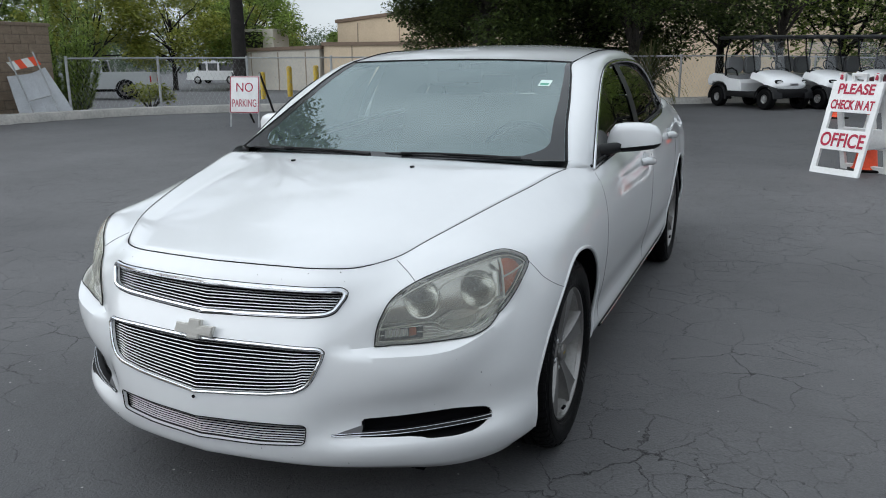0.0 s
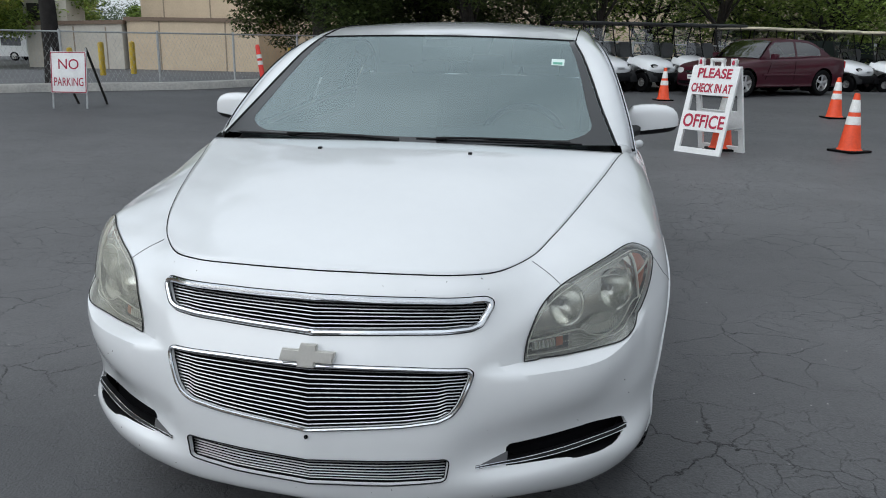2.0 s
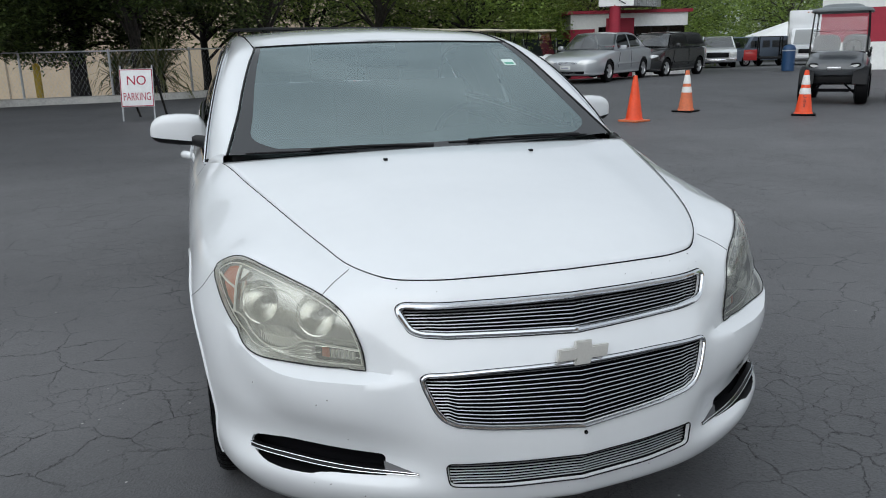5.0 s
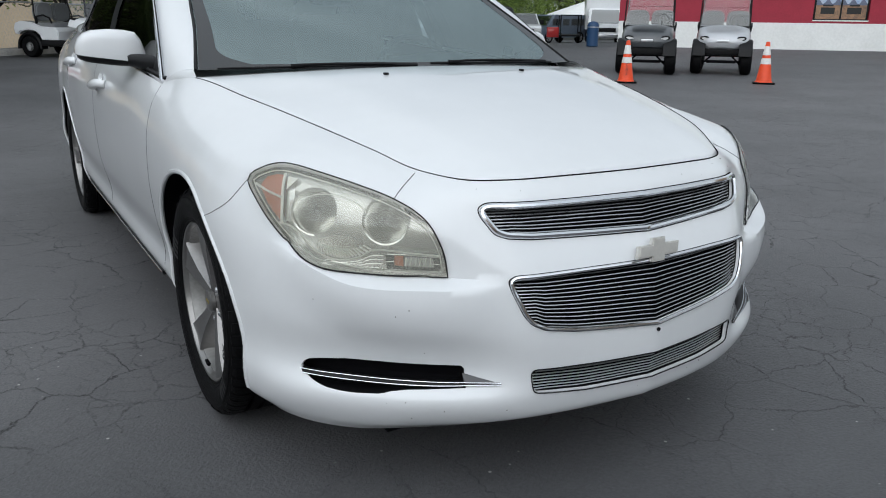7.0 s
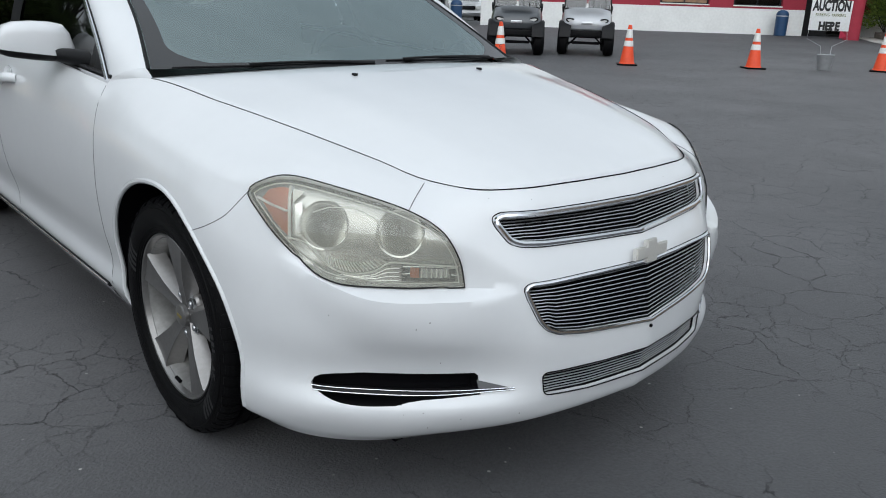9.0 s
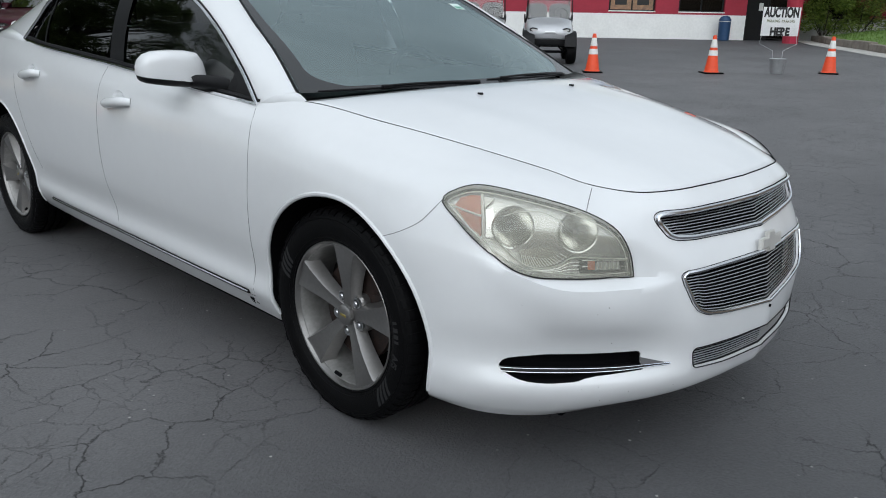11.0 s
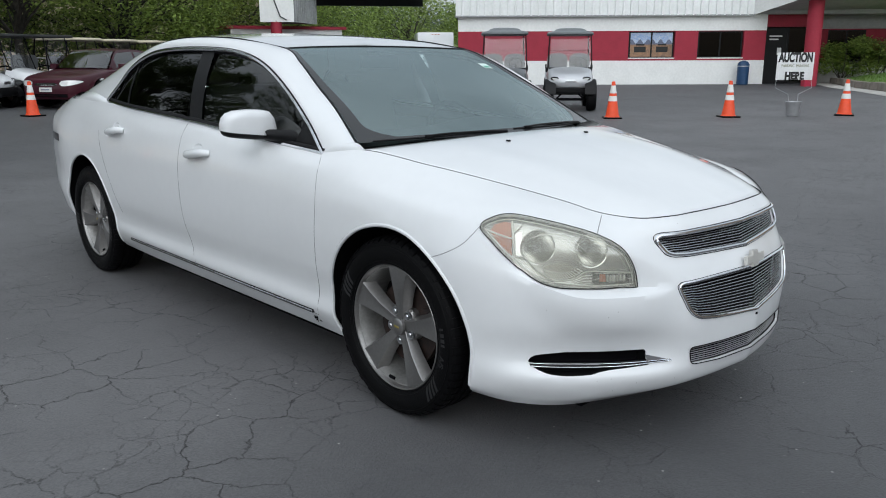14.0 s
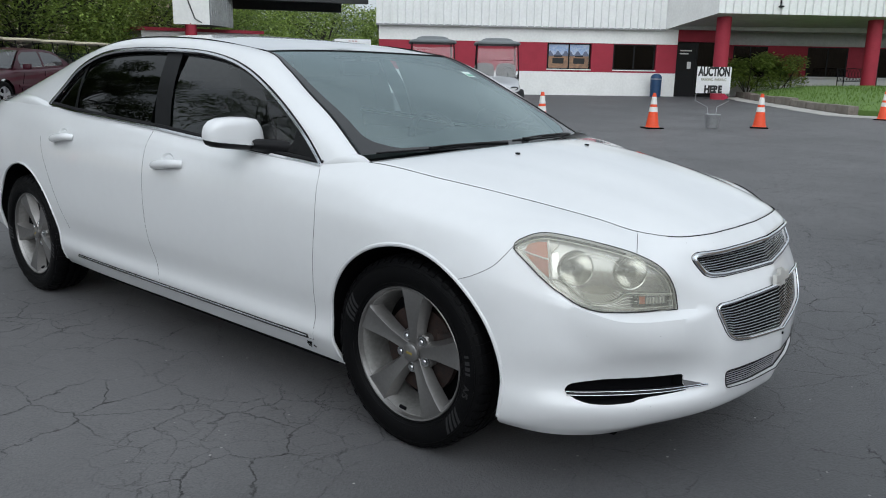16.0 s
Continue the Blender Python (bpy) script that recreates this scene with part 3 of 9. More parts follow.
def on_front(x, z, out=0.0):
    """The point of the nose's skin at x and z, lifted out by a little."""
    p, n, _, _ = SKIN.ray_cast(Vector((abs(x) + 2e-4, -3, z)), Vector((0, 1, 0)))
    if p is None:
        p, n, _, _ = SKIN.find_nearest(Vector((abs(x), -0.9, z)))
    n = n if n.y < 0 else -n
    p = p + n * out
    return Vector((math.copysign(p.x, x) if x else 0.0, p.y, p.z))


def on_side(y, z, out=0.0):
    p, n, _, _ = SKIN.ray_cast(Vector((3, y, z)), Vector((-1, 0, 0)))
    if p is None:
        p, n, _, _ = SKIN.find_nearest(Vector((0.88, y, z)))
    n = n if n.x > 0 else -n
    return p + n * out


def on_lamp(s, z, out=0.0):
    """The point of the skin at s along the lamp's chord."""
    c, d = Vector((.653, .757, 0)), Vector((.757, -.653, 0))
    p, n, _, _ = SKIN.ray_cast(c * s + d * 3 + Vector((0, 0, z)), -d)
    if p is None:
        p, n, _, _ = SKIN.find_nearest(c * s + d * 0.78 + Vector((0, 0, z)))
    n = n if n.dot(d) > 0 else -n
    return p + n * out


def both_sides(make, name, material, parent, label=""):
    """A part and its mirror image on the other flank."""
    a = part(name, make(), material, parent, label)
    b = part(name, flipped(make()), material, parent, label)
    return a, b


car = thing("car", pose(-0.006, 0, 0), "white four-door sedan with chrome bar grilles, parked on asphalt", "car")


def build_body():
    bm = flank_mesh()
    side = lambda c: c.x > 0.45
    front = lambda c: c.y < -0.5
    for y in (FRONT_AXLE, REAR_AXLE):
        cut(bm, arch(y), (1, 2), "out", lambda c: c.x > 0.5)
    turned(bm, LAMP_TURN)
    cut(bm, LAMP, (0, 2), "out", lambda c: c.y < -0.2)
    turned(bm, -LAMP_TURN)
    for outline in (UPPER_GRILLE, MAIN_GRILLE, LOW_GRILLE, FOG):
        cut(bm, outline, (0, 2), "out", front)
    whole = bm
    pieces = {}
    for key, outline in (("fender", FENDER), ("front_door", FRONT_DOOR), ("rear_door", REAR_DOOR)):
        inner = cut(whole, outline, (1, 2), None, side)
        piece = whole.copy()
        ids = {f.index for f in inner}
        whole.faces.index_update()
        ids = {f.index for f in inner}
        piece.faces.ensure_lookup_table()
        bmesh.ops.delete(piece, geom=[f for f in piece.faces if f.index not in ids], context="FACES")
        bmesh.ops.delete(whole, geom=inner, context="FACES")
        pieces[key] = piece
    nose = whole.copy()
    bmesh.ops.delete(nose, geom=[f for f in nose.faces if f.calc_center_median().y > 0.3], context="FACES")
    bmesh.ops.delete(whole, geom=[f for f in whole.faces if f.calc_center_median().y <= 0.3], context="FACES")
    tail = whole.copy()
    bmesh.ops.delete(tail, geom=[f for f in tail.faces if f.calc_center_median().y < 3.25 or f.calc_center_median().z > 0.72], context="FACES")
    bmesh.ops.delete(whole, geom=[f for f in whole.faces if f.calc_center_median().y >= 3.25 and f.calc_center_median().z <= 0.72], context="FACES")
    part("front_bumper", mirrored(nose), WHITE_PAINT, car)
    part("rear_bumper", mirrored(tail), WHITE_PAINT, car)
    made = {}
    for key, bmk in list(pieces.items()) + [("quarter_panel", whole)]:
        twin = flipped(bmk.copy())
        made[key] = (part(key, bmk, WHITE_PAINT, car), part(key, twin, WHITE_PAINT, car))
    for ob in [o for o in car.children]:
        sol = ob.modifiers.new("sheet", "SOLIDIFY")
        sol.thickness, sol.offset = 0.008, -1
        split = ob.modifiers.new("crisp rim", "EDGE_SPLIT")
        split.split_angle = radians(38)
    return made


build_body()


def seam(points, r=0.0009):
    bm = bmesh.new()
    tube(bm, points, r, 6)
    return bm


GAP = mat("panel gap", (0.10, 0.10, 0.105), 0.8)
SEAMS = [
    [(-.224, .632), (-.28, .655), (-.33, .685), (-.355, .715), (-.378, .753)],
    [(.450, .893), (.430, .86), (.408, .75), (.415, .64), (.436, .48), (.460, .32), (.473, .262)],
    [(1.537, .955), (1.547, .80), (1.547, .50), (1.502, .262)],
    [(2.58, .86), (2.55, .78), (2.46, .62), (2.345, .41)],
    [(.474, .262), (1.0, .262), (1.5, .262), (2.28, .262)],
]
for pts in SEAMS:
    both_sides(lambda: seam([on_side(y, z, 0.0002) for y, z in even(spline(pts, 40), 24)]), "panel_gap", GAP, car)
both_sides(lambda: seam([on_lamp(s, z, 0.0003) for s, z in even([(-.129, .728), (-.137, .75), (-.148, .772)], 8)], 0.0010), "panel_gap", GAP, car)

# bonnet
N_NOSE = int(np.argmin(np.linalg.norm(TOP_EDGE - np.array((.468, -.614, .776)), axis=1)))
HOOD_SIDE = np.array(even([p for p in TOP_EDGE[N_NOSE:] if p[1] < .272], 30))


def hood_point(f, t):
    """f across from the middle (0) to the side (1), t from the front edge (0) to the rear edge (1)."""
    front = np.array([np.interp(f, np.linspace(0, 1, N_NOSE + 1), TOP_EDGE[:N_NOSE + 1, k]) for k in range(3)])
    rear = np.array((.738 * f, .165 + .105 * f ** 2.2, .954 - .025 * f ** 2))
    edge = np.array([np.interp(t, np.linspace(0, 1, 30), HOOD_SIDE[:, k]) for k in range(3)])
    c0, c1 = HOOD_SIDE[0], HOOD_SIDE[-1]
    lin = front * (1 - t) + rear * t
    centre0 = np.array((0, TOP_EDGE[0][1], TOP_EDGE[0][2]))
    corr = edge - (c0 * (1 - t) + c1 * t)
    p = lin + corr * np.array((f, f, 0.35 + 0.65 * f))
    p[2] += 0.036 * math.sin(math.pi * t) ** 0.8 * (1 - f * f)
    p[2] += 0.006 * math.exp(-((f - 0.62) / 0.10) ** 2) * t * math.sin(math.pi * min(t * 1.1, 1))
    return p


def hood_mesh():
    bm = bmesh.new()
    rows = []
    for t in np.linspace(0, 1, 36):
        rows.append([hood_point(f, t) * (1, 1, 1) for f in np.linspace(0, 0.998, 34)])
    rows = [[p - np.array((0, 0, 0.001 * (i == 0))) for p in r] for i, r in enumerate(rows)]
    grid_faces(bm, rows)
    return mirrored(bm)


hood = part("hood", hood_mesh(), WHITE_PAINT, car)
sol = hood.modifiers.new("sheet", "SOLIDIFY")
sol.thickness, sol.offset = 0.012, -1


def hood_gap():
    bm = bmesh.new()
    line = [hood_point(f, 0) for f in np.linspace(0, 1, 24)]
    tube(bm, line + [p + np.array((0, 0, 0.0004)) for p in HOOD_SIDE[1:]], [0.0019] * 20 + [0.0014] * 4 + [0.0012] * 29, 6)
    return mirrored(bm)


part("hood_gap", hood_gap(), DARK, car)


def hood_on(x, y):
    """The bonnet's height at x, y."""
    best = min(((hood_point(f, t)) for f in np.linspace(0, 1, 41) for t in np.linspace(0, 1, 61)), key=lambda p: (p[0] - abs(x)) ** 2 + (p[1] - y) ** 2)
    return best[2]


# dark inner shell behind the panels, the wheel housings and the floor
def inner_shell():
    bm = bmesh.new()
    rows = []
    for col in FLANK[::3]:
        rows.append([p * np.array((0.955, 0.965, 1)) + np.array((0, 0.01, -0.012)) for p in col[::4]])
    grid_faces(bm, rows)
    for y in (FRONT_AXLE, REAR_AXLE):
        cut(bm, [(a * 1.0 + y - 0, b) for a, b in [(0.385 * math.cos(k), WHEEL_Z + 0.385 * math.sin(k)) for k in np.linspace(0, math.tau, 28, endpoint=False)]], (1, 2), "out", lambda c: c.x > 0.5)
    turned(bm, LAMP_TURN)
    cut(bm, grown(LAMP, 0.012), (0, 2), "out", lambda c: c.y < -0.2)
    turned(bm, -LAMP_TURN)
    box(bm, -0.56, 0.56, -0.62, 3.7, 0.15, 0.30)
    box(bm, -0.76, 0.76, 0.42, 2.25, 0.165, 0.26)
    return mirrored(bm)


part("inner_shell", inner_shell(), DARK, car)


def housing(y):
    def make():
        bm = bmesh.new()
        rows = []
        for a in np.linspace(-0.17, math.pi + 0.17, 30):
            edge = on_side(y + ARCH_R * math.cos(a), max(0.27, WHEEL_Z + ARCH_R * math.sin(a))).x - 0.004
            rows.append([(x, y + r * math.cos(a), WHEEL_Z + 0.005 + r * math.sin(a)) for x, r in ((edge, ARCH_R + 0.001), (edge - 0.026, ARCH_R + 0.006), (0.60, ARCH_R + 0.006), (0.56, 0.20), (0.56, 0.0))])
        grid_faces(bm, rows)
        return bm
    return make


for y in (FRONT_AXLE, REAR_AXLE):
    both_sides(housing(y), "wheel_housing", DARK, car)


def arch_lip(y):
    def make():
        bm = bmesh.new()
        pts = []
        for a in np.linspace(-0.30, math.pi + 0.30, 48):
            yy, zz = y + ARCH_R * math.cos(a), WHEEL_Z + 0.005 + ARCH_R * math.sin(a)
            if zz > 0.215:
                pts.append(on_side(yy, zz, -0.003))
        tube(bm, pts, 0.0075, 8)
        return bm
    return make


for y in (FRONT_AXLE, REAR_AXLE):
    both_sides(arch_lip(y), "arch_lip", WHITE_PAINT, car)


# greenhouse
DLO_EDGE = [(.787, .452, .905), (.765, .57, 1.005), (.728, .775, 1.13), (.692, .99, 1.222), (.664, 1.22, 1.272), (.648, 1.50, 1.294), (.645, 1.90, 1.298),
            (.655, 2.20, 1.275), (.675, 2.42, 1.205), (.705, 2.56, 1.105), (.742, 2.655, 1.018)]
ROOF_EDGE = [(.725, .335, .945), (.672, .53, 1.058), (.638, .70, 1.145), (.598, .875, 1.235), (.562, 1.05, 1.298), (.575, 1.45, 1.345), (.58, 1.90, 1.358),
             (.575, 2.25, 1.335), (.562, 2.60, 1.273), (.575, 2.95, 1.176), (.61, 3.37, 1.048)]
ROOF_MID = [(0, 1.165, 1.312), (0, 1.40, 1.358), (0, 1.75, 1.384), (0, 2.05, 1.386), (0, 2.40, 1.360), (0, 2.70, 1.310)]
dlo = spline(DLO_EDGE, 81)
roof = spline(ROOF_EDGE, 81)


def pillar_mesh():
    """The white side frame: front pillar, roof rail and rear pillar."""
    bm = bmesh.new()
    rows = []
    for i in range(81):
        a, b = Vector(dlo[i]), Vector(roof[i])
        mid = (a + b) / 2
        out = Vector((0.55, -0.25 if i < 36 else 0.1, 0.75)).normalized() * (0.012 + 0.006 * math.sin(i / 80 * math.pi)) * (1.0 if i < 60 else 1.0 + (i - 60) * 0.06)
        rows.append([a.lerp(b, s) + out * 4 * s * (1 - s) for s in np.linspace(0, 1, 9)])
    grid_faces(bm, rows)
    # rear quarter between the window, the pillar and the belt
    low = [TOP_EDGE[k] for k in range(len(TOP_EDGE)) if 2.60 < TOP_EDGE[k][1] < 3.36 and TOP_EDGE[k][0] > 0.4]
    low = even(low, 12)
    rows = []
    for s in np.linspace(0, 1, 12):
        i = min(int(s * 11), 11)
        a = Vector(low[i]) + Vector((0.004, 0, -0.010))
        b = Vector(dlo[80]).lerp(Vector(roof[80]), s) + out * 4 * s * (1 - s)
        swell = Vector((0.8, 0, 0.6)) * 0.014 * math.sin(math.pi * min(1, s * 1.05))
        rows.append([a.lerp(b, k) + swell * math.sin(math.pi * k) for k in np.linspace(0, 1, 7)])
    grid_faces(bm, rows)
    return bm


both_sides(pillar_mesh, "side_frame", WHITE_PAINT, car)


def cowl_corner():
    """The fender's tip between the bonnet's corner and the front pillar's foot."""
    bm = bmesh.new()
    rows = []
    for s in np.linspace(0, 1, 9):
        y = 0.262 + (0.45 - 0.262) * s
        a = Vector([float(np.interp(y, TOP_EDGE[:, 1][: len(TOP_EDGE) // 2], TOP_EDGE[:, k][: len(TOP_EDGE) // 2])) for k in range(3)])
        b = Vector(roof[0]).lerp(Vector(dlo[0]), s) + Vector((0.003, -0.002, 0.004)) * (1 - s)
        b = b + Vector((0.55, -0.25, 0.75)).normalized() * 0.0125 * 4 * s * (1 - s)
        rows.append([a.lerp(b, k) + Vector((0.3, -0.2, 1)).normalized() * 0.006 * 4 * k * (1 - k) * (1 - s) for k in np.linspace(0, 1.02, 6)])
    grid_faces(bm, rows)
    return bm


both_sides(cowl_corner, "cowl_corner", WHITE_PAINT, car)


def sail():
    bm = bmesh.new()
    rim = [(.784, .475, .909), (.773, .535, .968), (.768, .562, .990), (.766, .600, .995), (.772, .645, .955), (.782, .655, .916)]
    a = [Vector(q) + Vector((0.004, 0, 0)) for q in rim]
    bm.faces.new([bm.verts.new(q) for q in a])
    grid_faces(bm, [a + a[:1], [q - Vector((0.02, 0, 0)) for q in a + a[:1]]])
    return bm


both_sides(sail, "mirror_sail", BLACK, car, "black triangle where the mirror is mounted")


def roof_mesh():
    bm = bmesh.new()
    edge = hermite(ROOF_EDGE[4:9], range(5), np.linspace(0, 4, 40))
    mid = hermite(ROOF_MID, range(6), np.linspace(0, 5, 40))
    rows = []
    for e, m in zip(edge, mid):
        row = []
        for f in np.linspace(0, 1, 18):
            p = m * (1 - f) + e * f
            k = f ** 2.2
            p[1] = m[1] * (1 - f * f) + e[1] * f * f
            p[2] = m[2] * (1 - k) + e[2] * k
            row.append(p)
        rows.append(row)
    grid_faces(bm, rows)
    return mirrored(bm)


part("roof", roof_mesh(), WHITE_PAINT, car)
both_sides(lambda: seam([Vector(p) + Vector((0.0, 0, 0.002)) for p in hermite(ROOF_EDGE[4:9], range(5), np.linspace(0, 4, 40))], 0.003), "roof_seam", DARK, car)


def ws_point(f, t):
    """Windshield: f across (0 middle, 1 edge), t from the cowl up to the roof."""
    edge = np.array([np.interp(t, np.linspace(0, 1, 33), roof[:33, k]) for k in range(3)])
    low = np.array((0, .20, .948))
    top = np.array(ROOF_MID[0])
    mid = low * (1 - t) + top * t
    mid[2] += 0.030 * math.sin(math.pi * t)
    p = mid * (1 - f) + edge * f
    p[1] = mid[1] * (1 - f ** 2.2) + edge[1] * f ** 2.2
    p[2] = mid[2] * (1 - f ** 2.0) + edge[2] * f ** 2.0
    return p


def sheet(fn, f0, f1, t0, t1, nf=20, nt=20, lift=0.0):
    bm = bmesh.new()
    grid_faces(bm, [[fn(f, t) + np.array((0, -lift * 0.4, lift)) for f in np.linspace(f0, f1, nf)] for t in np.linspace(t0, t1, nt)])
    return mirrored(bm)


windshield = part("windshield", sheet(ws_point, 0, 0.985, 0.0, 0.985), WINDSHIELD, car, "grey-green laminated windshield")
def frit():
    bm = bmesh.new()
    lift = np.array((0, -0.0004, 0.0009))
    inner = lambda t: 0.905 + 0.042 * t - 0.26 * max(0.0, 0.16 - t) ** 3 / 0.16 ** 3
    grid_faces(bm, [[ws_point(inner(t) + (0.983 - inner(t)) * k / 9, t) + lift for k in range(10)] for t in np.concatenate([np.linspace(0.0, 0.2, 22), np.linspace(0.2, 0.985, 20)[1:]])])
    grid_faces(bm, [[ws_point(f, t) + lift for f in np.linspace(0, 0.945, 24)] for t in np.linspace(0, 0.030, 4)])
    return mirrored(bm)


FRIT = mat("black ceramic border", (0.025, 0.026, 0.028), 0.16, spec=0.6)
part("black_border", frit(), FRIT, windshield, "black ceramic border of the windshield")
both_sides(lambda: seam([ws_point(0.99, t) + np.array((0.002, -0.001, 0.001)) for t in np.linspace(0, 1, 24)], 0.0034), "windshield_seal", BLACK, car)
part("windshield_seal", mirrored(seam([ws_point(f, 0.992) + np.array((0, -0.001, 0.001)) for f in np.linspace(0, 0.98, 24)], 0.004)), BLACK, car)


def rear_glass(f, t):
    edge = np.array([np.interp(t, np.linspace(0, 1, 17), roof[64:, k]) for k in range(3)])
    mid = np.array(ROOF_MID[-1]) * (1 - t) + np.array((0, 3.45, 1.055)) * t
    mid[2] += 0.02 * math.sin(math.pi * t)
    p = mid * (1 - f) + edge * f
    p[2] = mid[2] * (1 - f * f) + edge[2] * f * f
    return p


part("rear_window", sheet(rear_glass, 0, 1, 0, 1, 10, 10), TINT, car)


def deck_mesh():
    bm = bmesh.new()
    rows = []
    tail = [p for p in TOP_EDGE if p[1] > 3.36]
    tail = even(tail, 14)
    for i, p in enumerate(tail):
        f = i / 13
        q = np.array((0.61 * (1 - f), 3.37 + 0.08 * f, 1.046 + 0.008 * f))
        rows.append([q * (1 - s) + p * s + np.array((0, 0, 0.012 * math.sin(math.pi * s))) for s in np.linspace(0, 1, 6)])
    grid_faces(bm, rows)
    return mirrored(bm)


part("trunk_lid", deck_mesh(), WHITE_PAINT, car)

# side glass: from the sill to the roof rail
SILL = [(.787, .452, .905), (.795, .75, .922), (.798, 1.0, .937), (.798, 1.3, .955), (.797, 1.5, .967), (.795, 1.9, .985), (.785, 2.3, 1.002), (.742, 2.655, 1.018)]
sill_y, top_y = np.array(SILL), dlo


def side_point(y, t, inset=0.012):
    a = np.array([np.interp(y, sill_y[:, 1], sill_y[:, k]) for k in range(3)])
    b = np.array([np.interp(y, top_y[:, 1], top_y[:, k]) for k in range(3)])
    p = a * (1 - t) + b * t
    p[0] += 0.018 * math.sin(math.pi * t) * min(1, (b[2] - a[2]) / 0.3) - inset
    return p


def side_strip(y0, y1, n=14, lean=0.0, inset=0.012, t0=0.0, t1=1.0):
    bm = bmesh.new()
    grid_faces(bm, [[side_point(y + lean * (t - 0.5), t, inset) for t in np.linspace(t0, t1, 9)] for y in np.linspace(y0, y1, n)])
    return bm


for key, y0, y1, l0, material, label in (("door_window", .462, 1.475, 0.0, SIDE_GLASS, "green-tinted front door glass"), ("door_window", 1.60, 2.33, 0.0, TINT, "dark privacy glass"),
                                         ("quarter_window", 2.35, 2.652, 0.0, TINT, "dark fixed quarter glass")):
    both_sides(lambda: side_strip(y0, y1, 26), key, material, car, label)
both_sides(lambda: side_strip(1.475, 1.60, 4, 0.10, 0.006), "window_pillar", BLACK, car, "satin black centre pillar")
both_sides(lambda: side_strip(2.325, 2.352, 3, 0.06, 0.008), "window_divider", BLACK, car)
both_sides(lambda: side_strip(.462, .62, 6, 0.0, 0.006), "mirror_sail", BLACK, car, "black plastic triangle at the mirror's foot")
dlo_out = [Vector((0, dlo[max(i - 1, 0)][2] - dlo[min(i + 1, 80)][2], dlo[min(i + 1, 80)][1] - dlo[max(i - 1, 0)][1])).normalized() for i in range(81)]
both_sides(lambda: seam([Vector(p) + Vector((0.007, 0, 0)) + q * 0.012 for p, q in zip(dlo, dlo_out)], 0.0022), "window_gap", BLACK, car)
both_sides(lambda: seam([Vector(p) + Vector((0.008, 0, 0)) + q * 0.002 for p, q in zip(dlo, dlo_out)], 0.0085), "window_trim", CHROME, car, "bright chrome window surround")
both_sides(lambda: seam([Vector(p) + Vector((-0.010, 0.006, -0.014)) for p in dlo], 0.007), "window_seal", BLACK, car)
both_sides(lambda: seam([Vector(p) + Vector((0.005, 0, -0.002)) for p in spline(SILL, 30)], 0.0085), "window_trim", CHROME, car, "bright chrome sill strip")
both_sides(lambda: seam([Vector(p) + Vector((-0.006, 0, 0.010)) for p in spline(SILL, 30)], 0.007), "window_seal", BLACK, car)


def offset_patch(outline, off, turn=0.0, axes=(0, 2), test=None, scale=1.0):
    """A piece of the flank's skin within an outline, moved along its normals."""
    bm = flank_mesh()
    turned(bm, turn)
    cut(bm, outline, axes, "in", test)
    turned(bm, -turn)
    bm.normal_update()
    for v in bm.verts:
        n = v.normal
        if n.dot(Vector((v.co.x, v.co.y - 1.0, 0))) < 0:
            n = -n
        v.co += n * off
    return bm


# headlamps
def lamp_outline(grow, n=44):
    return [tuple(q) for q in even(grown(LAMP, grow), n, closed=True)]


lamp_test = lambda c: c.y < -0.2


def lamp_axis():
    return Vector((.757, -.653, 0)), Vector((.653, .757, 0))


def lamp_bowl(s, z, r, depth, front=-0.012, flutes=11):
    """A reflector bowl set behind the lens, its mirror broken into upright flutes."""
    def make():
        d, c = lamp_axis()
        base = on_lamp(s, z)
        d2 = (d + Vector((0.0, -0.35, 0.12))).normalized()
        m = Matrix.Translation(base + d2 * front) @ d2.to_track_quat("Z", "Y").to_matrix().to_4x4()
        bm = bmesh.new()
        lathe(bm, [(r * 1.10, -0.006), (r * 1.05, 0.003), (r * 0.98, 0.002), (r * 0.95, -0.003)], 36, m=m)
        rows = []
        for f in (0.97, 0.9, 0.8, 0.68, 0.55, 0.42, 0.3, 0.2, 0.12):
            row = []
            for k in range(49):
                a = k * math.tau / 48
                x, y = r * f * math.cos(a), r * f * math.sin(a)
                row.append(m @ Vector((x, y, -depth * (1 - f * f) - 0.0009 * abs(math.sin(x / r * flutes * 1.57)) * min(1, (1 - f) * 6))))
            rows.append(row)
        grid_faces(bm, rows)
        return bm
    return make


def disc(s, z, r):
    return [(s + r * math.cos(a), z + r * math.sin(a)) for a in np.linspace(0, math.tau, 20, endpoint=False)]


BOWLS = ((0.046, .690, .050), (-0.117, .679, .049))
LAMP_STEP = np.array(spline([(.130, .664), (.100, .660), (.078, .649), (.055, .627), (.017, .603), (-.025, .595), (-.067, .603), (-.100, .621), (-.17, .617), (-.241, .612)], 60))


def step_z(s):
    """The height of the moulded step that crosses the lamp, at s along its chord."""
    return float(np.interp(s, LAMP_STEP[::-1, 0], LAMP_STEP[::-1, 1]))


def lamp_housing():
    bm = offset_patch(grown(LAMP, 0.002), -0.024, LAMP_TURN, (0, 2), lamp_test)
    turned(bm, LAMP_TURN)
    for s, z, r in BOWLS:
        cut(bm, disc(s, z, r * 0.97), (0, 2), "out")
    turned(bm, -LAMP_TURN)
    return bm


def lamp_tubes(lines, radius, out):
    bm = bmesh.new()
    for line in lines:
        tube(bm, [on_lamp(s, z, out) for s, z in line], radius, 6)
    return bm


